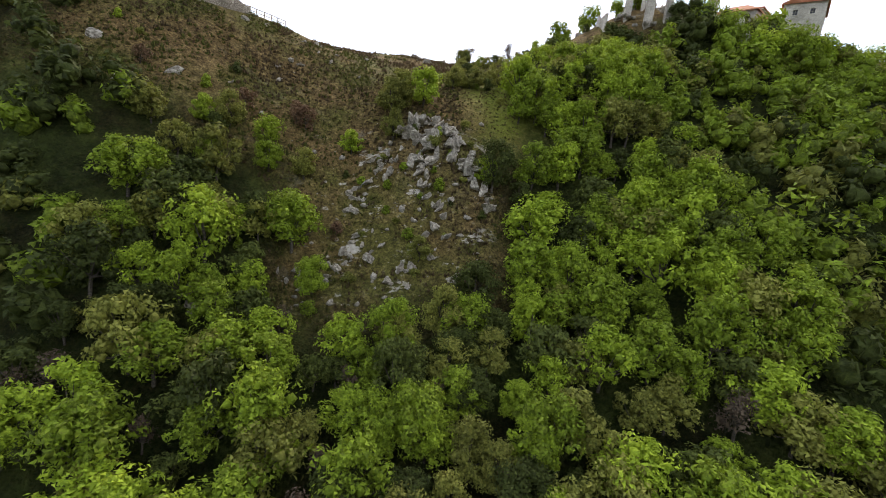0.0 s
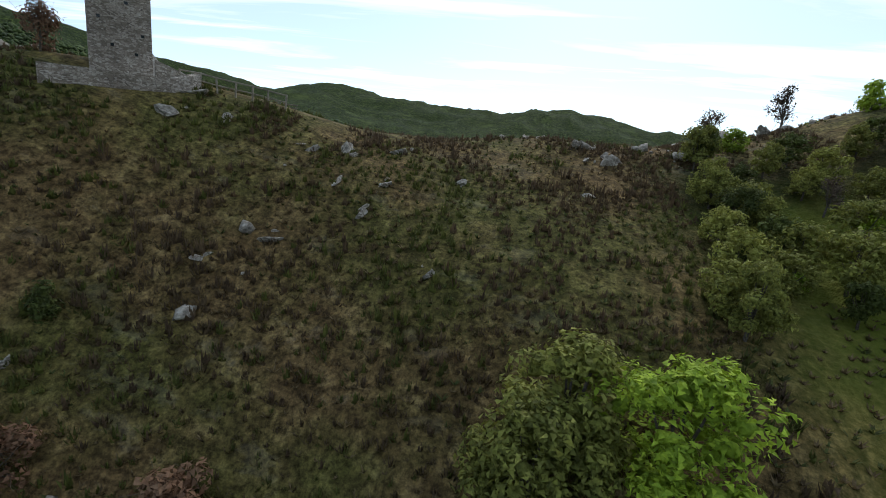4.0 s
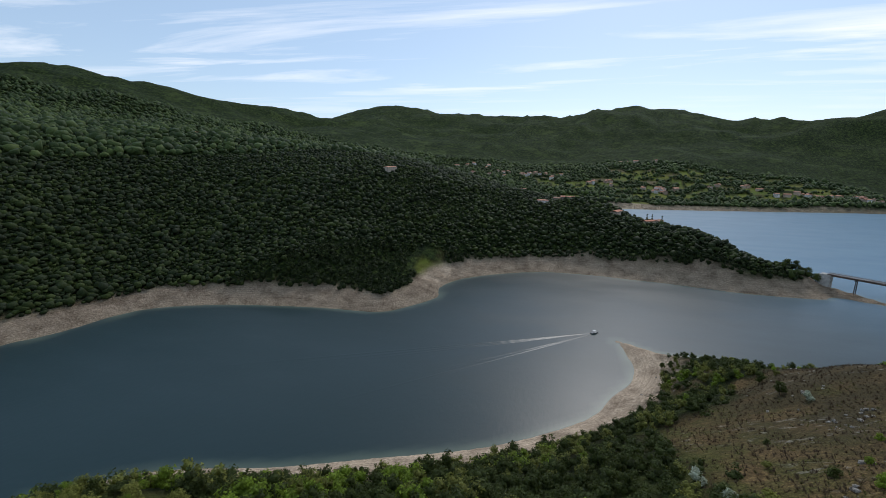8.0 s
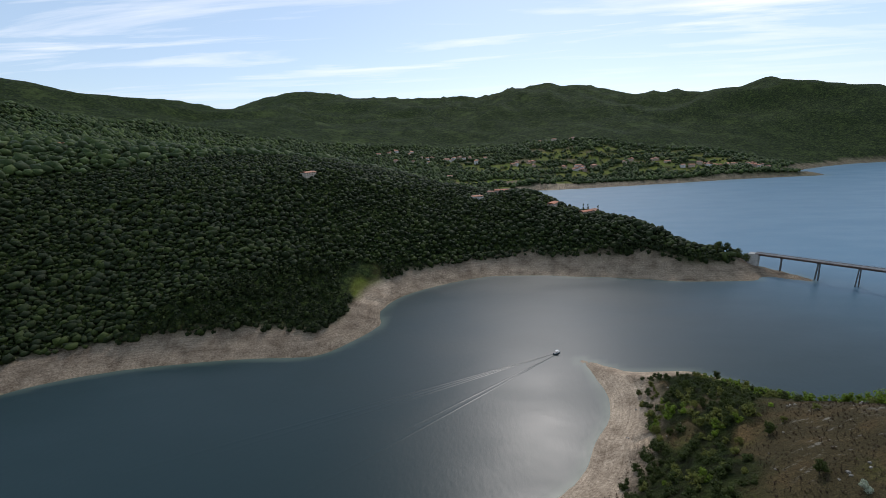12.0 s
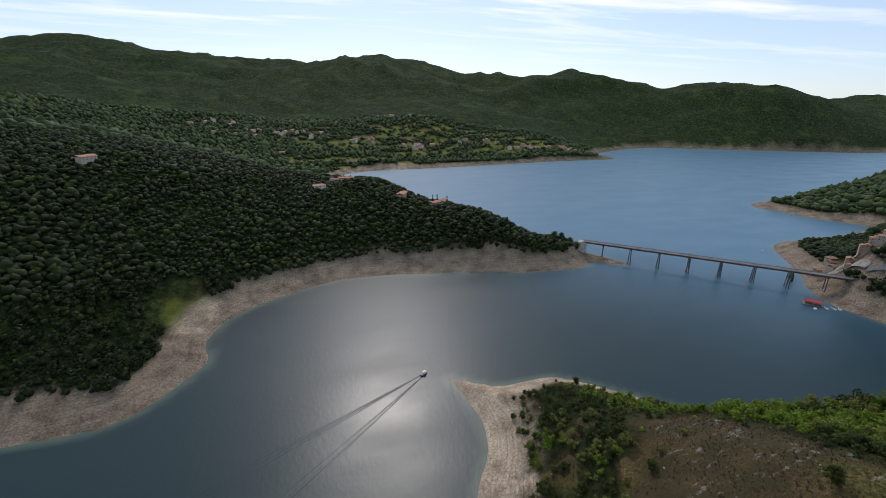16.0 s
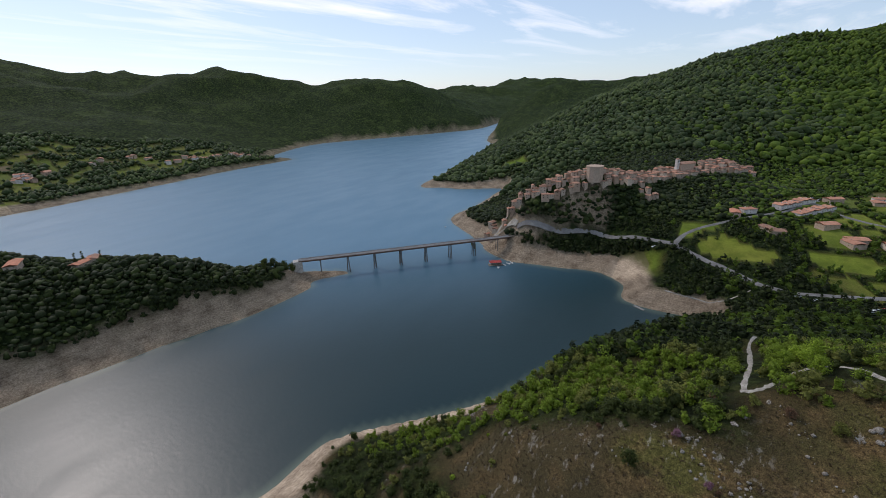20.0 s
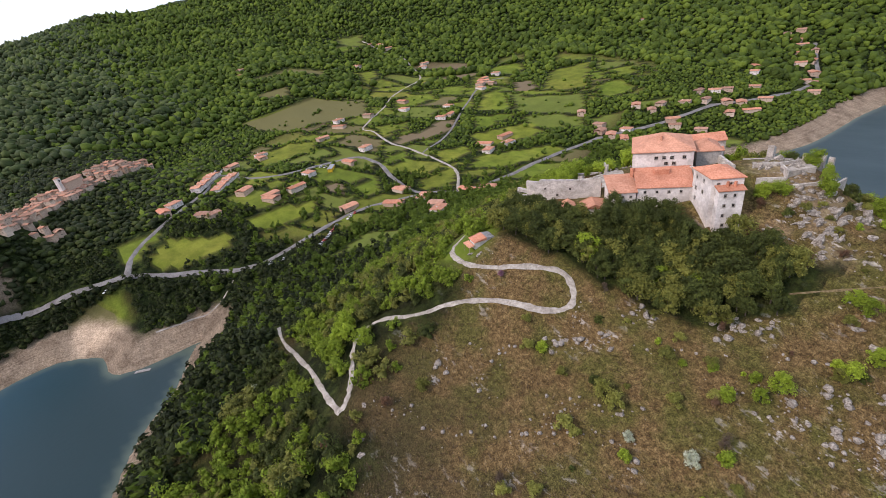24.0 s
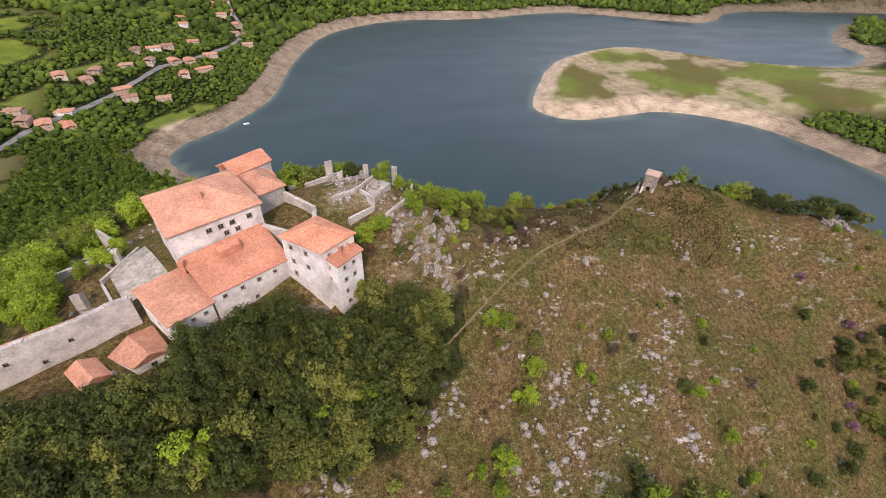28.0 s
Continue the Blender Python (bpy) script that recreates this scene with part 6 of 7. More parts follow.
    valley_b = [(315, -256), (288, -265), (292, -242), (308, -318), (288, -336), (269, -354), (271, -391), (258, -402), (250, -416), (234, -451), (260, -524), (212, -426), (226, -396), (238, -386), (255, -372), (262, -313), (270, -657), (255, -650), (244, -640),
                (226, -632), (217, -594), (224, -571), (203, -553), (203, -516), (541, -300), (551, -336), (347, -268)]
    valley_c = [(574, 38), (280, 3), (286, -54), (361, -128), (359, -156), (562, -63), (509, -263), (515, -291), (543, -152), (474, -175), (305, -243), (279, -246), (289, -318), (254, -303), (226, -366), (212, -387), (253, -499), (259, -680), (240, -610), (183, -488), (195, -520),
                (159, -760), (858, -328), (851, -347), (870, -314), (872, -280), (937, -72), (482, -634), (231, -313), (354, -763), (468, -608), (154, -731), (475, -160), (696, -305)]
    for x, y in valley_a + valley_b + valley_c:
        put(farm, x, y, r.choice((20, 110)) + r.uniform(-20, 20), "houses of the valley")
    for k in range(7):
        put(terrace, 508 + 5.4 * k, 124 - 4.2 * k, -38, "terrace houses")
        put(terrace, 492 + 5.2 * k, 110 - 4.2 * k, -38, "terrace houses")
    for x, y in ((-216, 573), (-533, 605), (-7, 655), (4, 648), (60, 600), (95, 585), (-27, 622), (-95, 1246), (104, 590)):
        put(farm, x, y, r.uniform(0, 180), "houses on the wooded hill")
    for cx, cy, sx, sy, n in ((265, 1365, 45, 22, 16), (640, 1335, 120, 16, 22), (-120, 1440, 150, 45, 18), (450, 1385, 60, 25, 6), (120, 1400, 50, 25, 7), (250, 1660, 60, 30, 5), (-290, 1530, 80, 30, 6)):
        for _ in range(n):
            put(far, cx + r.uniform(-sx, sx), cy + r.uniform(-sy, sy), r.uniform(0, 180), "houses across the lake")

    # round keep and church tower of the old village
    keep = thing("round_keep", "many-sided stone keep on top of the village rock", "tower", (460, 291, ground_at(460, 291)), 12)
    n = 10
    ring = [(8.8 * math.cos(k * math.tau / n), 8.8 * math.sin(k * math.tau / n)) for k in range(n)]
    part("wall", Geo().prism(ring, -6, 9.6), VILLAGE, keep)
    ring2 = [(x * 1.06, y * 1.06) for x, y in ring]
    part("parapet", Geo().prism(ring2, 9.6, 10.8), VILLAGE, keep)
    for k in range(n):
        x, y = ring[k][0] * 0.97, ring[k][1] * 0.97
        part("window", Geo().box(-0.35, 0.35, -0.25, 0.25, 6.4, 7.8), DARK_OPENING, keep).matrix_local = pose(x * 0.985, y * 0.985, 0, 0, 0, math.degrees(math.atan2(y, x)) + 90)
    ch = thing("church", "stone church with a pale bell tower in the old village", "church", (576, 216, ground_at(576, 216)), -42)
    part("nave", Geo().prism([(-9, -5), (9, -5), (9, 5), (-9, 5)], -5, 10), VILLAGE, ch)
    part("nave_roof", roof_over([(-9, -5), (9, -5), (9, 5), (-9, 5)], 10.05, 2.2, "gable", 0.4), ROOF_BROWN, ch)
    part("bell_tower", Geo().box(-12.5, -9.05, -2, 1.6, -5, 15.5), PLASTER, ch)
    part("belfry_opening", Geo().box(-11.4, -10.1, -2.08, -1.9, 12.2, 14.2), DARK_OPENING, ch)
    part("tower_roof", roof_over([(-12.5, -2), (-9.05, -2), (-9.05, 1.6), (-12.5, 1.6)], 15.55, 1.4, "hip", 0.2), ROOF_BROWN, ch)
    BUILT.append((576, 216, 11))
    BUILT.append((460, 291, 8))


houses()


# ---- parked vehicles and the yellow store in the valley ----
def car_master(name, label, paint, length, width, height):
    c = thing(name, label, "car")
    l, w = length / 2, width / 2
    body = Geo().prism([(-l, -w), (l, -w), (l, w), (-l, w)], 0.3, [0.95, 0.85, 0.85, 0.95])
    part("body", body, paint, c)
    k = Geo()
    k.add([(-l * 0.85, -w * 0.95, 0.9), (l * 0.35, -w * 0.95, 0.86), (l * 0.35, w * 0.95, 0.86), (-l * 0.85, w * 0.95, 0.9), (-l * 0.6, -w * 0.8, height), (l * 0.05, -w * 0.8, height), (l * 0.05, w * 0.8, height), (-l * 0.6, w * 0.8, height)],
          [(3, 2, 1, 0), (4, 5, 6, 7), (0, 1, 5, 4), (1, 2, 6, 5), (2, 3, 7, 6), (3, 0, 4, 7)])
    part("cabin", k, DARK_OPENING, c, "dark glazed cabin")
    part("car_roof", Geo().box(-l * 0.6, l * 0.05, -w * 0.8, w * 0.8, height, height + 0.05), paint, c)
    for x in (-l * 0.62, l * 0.62):
        for y in (-w, w):
            part("wheel", Geo().beam((x, y - 0.1, 0.32), (x, y + 0.1, 0.32), 0.32, 10), DARK_OPENING, c)
    return c


def vehicles():
    masters = [car_master("parked_car", "white car parked by the lake road", WHITE_PAINT, 4.2, 1.75, 1.5), car_master("parked_car", "grey car parked by the lake road", STEEL, 4.3, 1.75, 1.45), car_master("parked_car", "red car parked by the lake road", RED_SHEET, 4.0, 1.7, 1.5)]
    r = random.Random(21)
    spots = [(326 + 2.6 * k + r.uniform(-0.6, 0.6), 84 - 3.1 * k) for k in range(9)] + [(336, 96), (333, 110), (336, 119), (349, 46), (353, 38), (351, 43), (399, 218), (560, 94), (556, 88), (548, 91), (470, 16), (466, 12), (462, 9)]
    for k, (x, y) in enumerate(spots):
        m = masters[k] if k < 3 else masters[r.choice((0, 0, 0, 1, 1, 2))]
        at = pose(x, y, ground_at(x, y) + 0.35, 0, 0, r.uniform(100, 150))
        if k < 3:
            m.matrix_basis = at
            m["group"] = "parked cars"
        else:
            copy_thing(m, at)["group"] = "parked cars"
        BUILT.append((x, y, 4))
    st = thing("yellow_store", "long yellow sheet-metal store beside the valley road", "shed", (452, 7, ground_at(452, 7)), -38)
    part("wall", Geo().box(-8, 8, -2.2, 2.2, -2, 3.0), YELLOW, st)
    part("roof", Geo().prism([(-8.3, -2.5), (8.3, -2.5), (8.3, 2.5), (-8.3, 2.5)], [3.02] * 4, [3.2, 3.2, 3.6, 3.6]), STEEL, st)
    BUILT.append((452, 7, 10))


YELLOW = two_scale("yellow_sheet", (0.55, 0.33, 0.02), (0.66, 0.42, 0.03), (0.72, 0.5, 0.06), 3, 0.6, 0.3, 0.004, 0.2)
vehicles()


# ---- trees and shrubs of the hill ----
def leaf_cloud(r, clumps, radius, height, count, size, low=0.25, clump=(0.28, 0.5)):
    """A crown of folded leaf sprays gathered in clumps, uneven in outline and open between them."""
    cents = []
    for _ in range(clumps):
        a, t = r.uniform(0, math.tau), r.uniform(0, 1)
        rad = radius * r.uniform(0.25, 0.8 if clump[0] > 0.25 else 0.98) * math.sqrt(max(0.08, 1 - (abs(t - 0.42) / 0.62) ** 2))
        cents.append((rad * math.cos(a), rad * math.sin(a), height * (low + (1 - low) * t), radius * r.uniform(*clump)))
    v, f = [], []
    for k in range(count):
        cx, cy, cz, cr = cents[k % clumps]
        d = Vector((r.gauss(0, 1), r.gauss(0, 1), r.gauss(0.25, 0.9))).normalized()
        p = Vector((cx, cy, cz)) + d * cr * r.uniform(0.6, 1.08)
        n = (d + Vector((r.uniform(-0.7, 0.7), r.uniform(-0.7, 0.7), r.uniform(-0.2, 0.9)))).normalized()
        u = n.orthogonal().normalized()
        u = (u * math.cos(r.uniform(0, math.tau)) + n.cross(u) * math.sin(r.uniform(0, math.tau))).normalized()
        w = n.cross(u)
        s = size * r.uniform(0.6, 1.4)
        i = len(v)
        v += [p - u * s, p + w * s * 0.75 + u * s * 0.2 + n * s * 0.15, p + u * s - w * s * 0.45]
        f.append((i, i + 1, i + 2))
    return v, f, cents


def tree_master(name, label, category, seed, radius, height, leaf, count, size, clumps=15, low=0.25, bare=False):
    """Tapered trunk, limbs reaching into the clumps, and the crown over them."""
    r = random.Random(seed)
    t = thing(name, label, category)
    v, f, cents = leaf_cloud(r, clumps, radius, height, count, size, low, (0.17, 0.34) if clumps > 24 else (0.28, 0.5))
    g = Geo()
    fork = Vector((r.uniform(-0.2, 0.2), r.uniform(-0.2, 0.2), height * 0.3))
    g.beam((0, 0, -0.8), fork, 0.035 * height, 6, 0.024 * height)
    for cx, cy, cz, cr in cents[:: 1 if bare else max(2, clumps // 9)]:
        tip = Vector((cx, cy, cz))
        mid = fork.lerp(tip, 0.5) + Vector((0, 0, -0.05 * height))
        g.beam(fork, mid, 0.016 * height, 3, 0.011 * height)
        g.beam(mid, tip, 0.011 * height, 3, 0.004 * height)
        if bare:
            for _ in range(6):
                d = Vector((r.gauss(0, 1), r.gauss(0, 1), r.gauss(0.6, 0.7))).normalized()
                g.beam(tip if r.random() < 0.6 else mid, (tip if r.random() < 0.6 else mid) + d * cr * 1.5, 0.005 * height, 3, 0.002 * height)
    part("trunk", g, BARK, t)
    core_v, core_f = scatter(ICO_V, ICO_F, np.array([(c[0] * 0.8, c[1] * 0.8, c[2] * 0.95) for c in cents]), np.array([c[3] * (0.25 if bare else 0.42) for c in cents]), 0.9, 0.35)
    cv = np.concatenate([np.array([tuple(p) for p in v]), core_v])
    cf = np.concatenate([np.array(f), core_f + len(v)])
    part("crown", tri_mesh("crown", cv, cf, leaf), None, t)
    return t


def place(masters, weights, spots, group, scale=(0.75, 1.25), sink=0.1):
    """Stands copies of the master trees on the given spots."""
    r = random.Random(len(spots))
    x, y = np.array([s[0] for s in spots], float), np.array([s[1] for s in spots], float)
    z = ground(x, y)
    for a, b_, c in zip(x.tolist(), y.tolist(), z.tolist()):
        m = r.choices(masters, weights)[0]
        s = r.uniform(*scale)
        at = pose(a, b_, c - sink, 0, 0, r.uniform(0, 360)) @ Matrix.Diagonal((s, s, s * r.uniform(0.85, 1.15), 1))
        if m not in PLACED:
            PLACED.add(m)
            m.matrix_basis = at
            m["group"] = group
        else:
            o = copy_thing(m, Matrix.Identity(4))
            o.matrix_basis = at
            o["group"] = group


PLACED = set()
OAK = [tree_master("oak_tree", "broad oak in fresh spring leaf on the slope", "tree", 10 + k, 2.7 + 0.3 * k, 5.6 + 0.6 * k, LEAF_FRESH, 2300, 0.2, 44 + 2 * k) for k in range(3)]
ELM = [tree_master("olive_green_tree", "rounded olive-green tree on the slope", "tree", 20 + k, 2.5 + 0.3 * k, 5.2 + 0.4 * k, LEAF_OLIVE, 2000, 0.195, 40) for k in range(2)]
HOLM = [tree_master("dark_tree", "dark evergreen oak with a dense crown", "tree", 30 + k, 2.4 + 0.3 * k, 5.0 + 0.5 * k, LEAF_DARK, 2000, 0.195, 40) for k in range(2)]
TALL = [tree_master("tall_tree", "tall dense broadleaf tree before the castle wing", "tree", 130 + k, 4.3, 9.0, LEAF_DARK, 6500, 0.2, 70, 0.15) for k in range(2)]
NEAR = [tree_master("young_oak", "young oak in bright new leaf beside the crag", "tree", 80 + k, 2.3 + 0.3 * k, 5.0 + 0.5 * k, m, 5200, 0.145, 52, 0.2) for k, m in enumerate((LEAF_FRESH, LEAF_OLIVE, LEAF_FRESH, LEAF_DARK))]
BARE = [tree_master("bare_tree", "half-bare tree of grey-brown twigs", "tree", 40, 1.9, 4.6, LEAF_BARE, 700, 0.13, 12, 0.3, True)]
RUST = [tree_master("rusty_bush", "leafless rusty-brown bush on the dry slope", "bush", 45, 1.6, 2.2, LEAF_RUST, 900, 0.12, 10, 0.15, True)]
BUSH = [tree_master("green_bush", "low rounded green bush on the slope", "bush", 50 + k, 1.5, 2.1, m, 900, 0.15, 10, 0.15) for k, m in enumerate((LEAF_FRESH, LEAF_OLIVE, LEAF_DARK))]
PINK = [tree_master("judas_tree", "small tree in pink blossom", "tree", 60, 1.6, 3.0, LEAF_PINK, 900, 0.13, 10, 0.3, True)]
HAWTHORN = [tree_master("hawthorn", "hawthorn bush white with blossom", "bush", 62, 1.7, 2.8, LEAF_WHITE, 900, 0.15, 10, 0.2)]


GULLY_REST = []


def ivy_clumps():
    """Dark ivy hanging in heaps over the ruined walls above the gully."""
    for k, (x, y, rad, hgt) in enumerate(((66, 21, 2.6, 5.0), (68.5, 20, 2.4, 5.5), (79, 16, 3.0, 4.6), (82, 15, 3.2, 5.2), (85.5, 14, 3.0, 4.6), (53, 24, 2.0, 2.6), (56, 23.4, 2.2, 2.8), (50.5, 25, 1.6, 2.2), (100, 12, 2.6, 4.4))):
        r = random.Random(300 + k)
        c = thing("ivy_clump", "heap of dark ivy over a ruined castle wall", "ivy", (x, y, ground_at(x, y) - 0.4), group="ivy on the ruins")
        v, f, cents = leaf_cloud(r, 14, rad, hgt, 2600, 0.16, 0.05)
        core_v, core_f = scatter(ICO_V, ICO_F, np.array([(q[0] * 0.85, q[1] * 0.85, q[2] * 0.95) for q in cents]), np.array([q[3] * 0.75 for q in cents]), 0.95, 0.3)
        part("foliage", tri_mesh("foliage", np.concatenate([np.array([tuple(q) for q in v]), core_v]), np.concatenate([np.array(f), core_f + len(v)]), LEAF_DARK), None, c)


ivy_clumps()


def hill_trees():
    # the gully that the flight begins in: single trees
    x, y = jitter_grid(-75, 100, -95, 36, 3.35)
    d = shore_distance(x, y)
    keep = (rng.random(len(x)) < woodland(x, y, d)) & keep_clear(x, y)
    x, y = x[keep], y[keep]
    order = np.argsort(np.hypot((x - 16) / 1.25, np.maximum(0, np.maximum(y - 24, -58 - y))))
    near, rest = order[:560], order[560:]
    GULLY_REST.extend((x[i], y[i]) for i in rest)
    spots = [(x[i], y[i]) for i in near]
    # low olive scrub where the ridge dips
    scrub = [s for s in spots if 19 < s[0] < 38 and 12 < s[1] < 36]
    spots = [s for s in spots if s not in scrub]
    place(ELM + HOLM + BARE + NEAR[1:2], [3, 3, 1.6, 1.6, 1.4, 0.8], scrub, "scrub of the saddle", (0.42, 0.66))
    place(ELM, [1, 1], [(18.6, 11), (20.4, 13.4), (22.6, 13), (24.6, 15.4), (26.6, 14), (21, 17.4), (24.4, 19)], "scrub of the saddle", (0.5, 0.68))
    place(BARE + HOLM, [1.5, 1, 1], [(28.6, 16.4), (25.6, 11.4), (30.4, 19.4)], "scrub of the saddle", (0.45, 0.6))
    place(NEAR, [2, 2, 2, 2], spots[:60], "trees of the gully", (0.75, 1.15))
    spots = spots[60:]
    left = [s for s in spots if s[0] < 12]
    right = [s for s in spots if s[0] >= 12]
    place(OAK + ELM + HOLM + BARE, [5, 5, 5, 2.2, 2.2, 1.2, 1.2, 0.8], right, "trees of the gully", (0.7, 1.3))
    place(OAK + ELM + HOLM + BARE, [3.5, 3.5, 3.5, 2, 2, 3, 3, 1], left, "trees of the gully", (0.65, 1.2))
    # single trees and bushes that stand out on the open slope
    place([NEAR[1]], [1], [(10.2, 3.4), (8.8, 1.6)], "trees by the crag", (0.95, 1.05))
    place([NEAR[2]], [1], [(13.6, 2.2)], "trees by the crag", (0.95, 1.0))
    place(NEAR, [2, 1, 2, 0], [(9.3, -2.4), (3.5, -2.4), (-2.4, -5.6), (-7, -6), (-16, -4), (-12.9, -3), (22.5, -8), (13.4, -15.4), (1, -18)], "trees by the crag", (0.6, 0.85))
    place(NEAR + BARE, [0.6, 3, 0.6, 1, 2], [(19, 9), (21, 12), (23, 19.5), (22.4, 23), (30, 18), (34, 10), (31, 6), (31.6, 12)], "trees at the saddle", (0.42, 0.62))
    place(BUSH, [2, 2, 2], [(12.5, -2.6), (15.8, -3.4), (13, -5.4), (17.5, -5.6), (15.2, -7.2), (19.2, -8.4), (11, -6.2), (9, -7.6), (13.4, -9.4), (17.4, -10.4), (10.4, -11.4), (6.2, -12), (20.6, -4.4), (21.6, -11.6), (14.4, -0.6), (8.2, -4.6), (12.6, -14), (3, -11.6), (5.4, -6.2), (16.6, -13.4)], "bushes in the crag", (0.3, 0.62))
    place(RUST, [1], [(-3.3, 0.6), (-5, 1.2), (-12, 1), (3, -12), (-25, -1)], "rusty bushes", (0.8, 1.4))
    place(BUSH, [2, 2, 1], [(-14.4, 5.8), (-17.2, 0.5), (-26.4, 2.5), (-30, 4), (-8, -15), (5, -17), (12, -13), (16, -9), (9, -10), (3, -5), (13, -17), (20, -2), (27, 6), (31, 12), (24, 14), (-36, 8), (10, 1), (15, -5), (1, -20), (-4, -19)], "bushes of the gully", (0.4, 0.85))
    place(BARE, [1], [(26, 34), (-1, -23), (30, -30), (15, -30), (6, -28), (20, -38)], "bare trees", (0.6, 1.0))

    place(OAK, [1, 1, 1], [(149.5, 141), (153, 143), (147.5, 147), (156, 146), (151, 149.5), (160, 148), (142.5, 150.5), (166, 147), (139, 140), (157, 138), (162, 141)], "trees inside the hairpin", (0.9, 1.2))

    # the wood below the castle's north front
    x, y = jitter_grid(44, 136, 52, 93, 2.75)
    keep = (inside(x, y, CASTLE_WOOD) > 0.5)
    for line, width in ROADS:
        keep &= ~near_line(x, y, line, width + 0.5)
    spots = list(zip(x[keep], y[keep]))
    r = random.Random(4)
    r.shuffle(spots)
    place(HOLM + ELM + OAK[:1], [4, 4, 1.3, 1.3, 0.2], spots[:295], "trees below the castle", (0.95, 1.4))

    place(TALL, [1, 1], [(96, 71), (91, 69), (87, 67), (83, 65), (93, 74), (88, 72), (84, 70), (79, 67), (94, 77)], "tall trees before the castle", (0.85, 1.1))

    # bushes scattered over the dry slopes
    x, y = jitter_grid(-110, 135, 36, 240, 7.5)
    d = shore_distance(x, y)
    open_slope = (woodland(x, y, d) < 0.2) & (d > 14) & keep_clear(x, y, 2) & (fbm(x, y, 45, 2, 5) > 0.44)
    for line, width in ROADS:
        open_slope &= ~near_line(x, y, line, width)
    pick = open_slope & (rng.random(len(x)) < 0.3)
    spots = list(zip(x[pick], y[pick]))[:150]
    place(BUSH + BARE + RUST, [4, 4, 2, 1.2, 1], spots, "bushes of the dry slope", (0.45, 1.2), 0.2)
    place(BUSH, [3, 4, 1], [(94.6, 112.8), (66.5, 95.6), (57.2, 91.7), (49.7, 88.4), (38.8, 75.3), (59.7, 103), (46.9, 107.2), (40, 65.6), (31, 64.4), (65.5, 77), (73.5, 87.4), (58, 91.2), (54, 97.3), (83.6, 96.8), (20, 68.6), (10, 61.8), (-9, 76), (73.4, 136.3), (78.7, 141)], "bushes of the north slope", (0.9, 1.5), 0.2)
    place(ELM, [1, 1], [(73.3, 111), (69.5, 111.6), (111.2, 137.9), (37.5, 78), (146, 182)], "olive trees of the north slope", (0.6, 0.85), 0.2)
    place(BUSH, [2, 2, 4], [(-10.9, 94.1), (-52, 72.2), (-50.4, 90.6), (29.2, 62.5), (-5.7, 75.1), (-55.8, 58.9), (65.7, 89.9), (-41.1, 77.3), (-43.7, 93.5), (-14.4, 93.4), (-33.2, 94.8), (-47.2, 85.9), (75.7, 122), (76.4, 109.8), (91.8, 110.3)], "bushes of the north slope", (1.1, 1.8), 0.2)
    x, y = jitter_grid(-118, -60, 68, 112, 5.2)
    keep = keep_clear(x, y, 2) & (fbm(x, y, 20, 2, 91) > 0.42)
    place(HOLM + ELM + OAK[:1], [3, 3, 2, 2, 1], list(zip(x[keep], y[keep])), "trees of the west shoulder", (0.6, 1.05))
    place(RUST, [1], [(120, 165.7), (115, 148), (53.6, 97.9), (-27, 17.5)], "rusty bushes", (1.1, 1.6))
    place(HOLM + ELM, [3, 3, 1, 1], [(50, 286), (51, 258), (62, 252), (43, 249), (58, 220), (58, 188), (66, 218.6), (32, 225), (53, 283), (52, 265), (60, 254), (43, 254), (47, 262), (56, 270), (49, 274), (89, 246), (116, 223), (24, 102), (13, 117), (70, 155), (87, 184), (55, 262), (46, 243), (39, 238), (30, 218), (67, 277)], "dark trees of the point", (0.5, 0.9), 0.2)
    place(OAK, [1, 1, 1], [(38, 62), (41, 61), (33, 70), (36, 76), (47, 92), (45, 88), (52, 96), (-12, 86), (55, 128)], "oaks of the dry slope", (0.6, 0.95))
    place(PINK, [1], [(-68, 63.6), (-71, 66), (-55, 82), (-52, 86), (86, 165), (112, 104), (-60, 50), (100, 174)], "judas trees", (0.7, 1.1))
    place(HAWTHORN, [1], [(63.8, 115.5), (179, 171), (60, 178), (18, 128), (52, 112), (168, 118), (20, 118)], "hawthorns", (0.9, 1.3))
    place(BARE, [1], [(-24, 76), (10, 66), (52, 60), (80, 140)], "bare trees", (0.8, 1.2))
    # dark trees at the bridge head, cypresses by the houses and on the shore
    place(HOLM, [1, 1], [(222, 501), (226, 506), (218, 507), (230, 510), (213, 502), (208, 508), (224, 513), (216, 514), (203, 514), (197, 506)], "trees at the bridge head", (1.0, 1.6))
    place([CYPRESS], [1], [(98, 592), (92, 588), (106, 580), (383, 395), (386, 398), (389, 401), (392, 404), (500, 180), (360, 60), (364, 52), (372, 100)], "cypresses", (0.9, 1.4))
    place(HOLM + ELM, [2, 2, 1, 1], [(-60, 24), (-64, 25), (-68, 26), (-72, 27), (-76, 28), (-80, 29), (-66, 21), (-74, 23), (-84, 30), (-89, 32), (-57, 21), (-86, 36), (-81, 33), (-93, 36), (-14, 12), (-8, 15)][:14], "trees behind the ridge", (0.9, 1.35))
    # clipped round trees by the castle terrace
    CLIPPED = [(150, 37), (143, 37), (146, 24), (129, 51), (135, 34), (140, 43), (147, 45), (136, 48), (121, 21), (127, 24), (132, 28), (115, 17), (142, 30), (152, 30), (108, 14), (101, 11), (94, 8), (88, 8), (82, 7), (76, 9), (72, 13)]
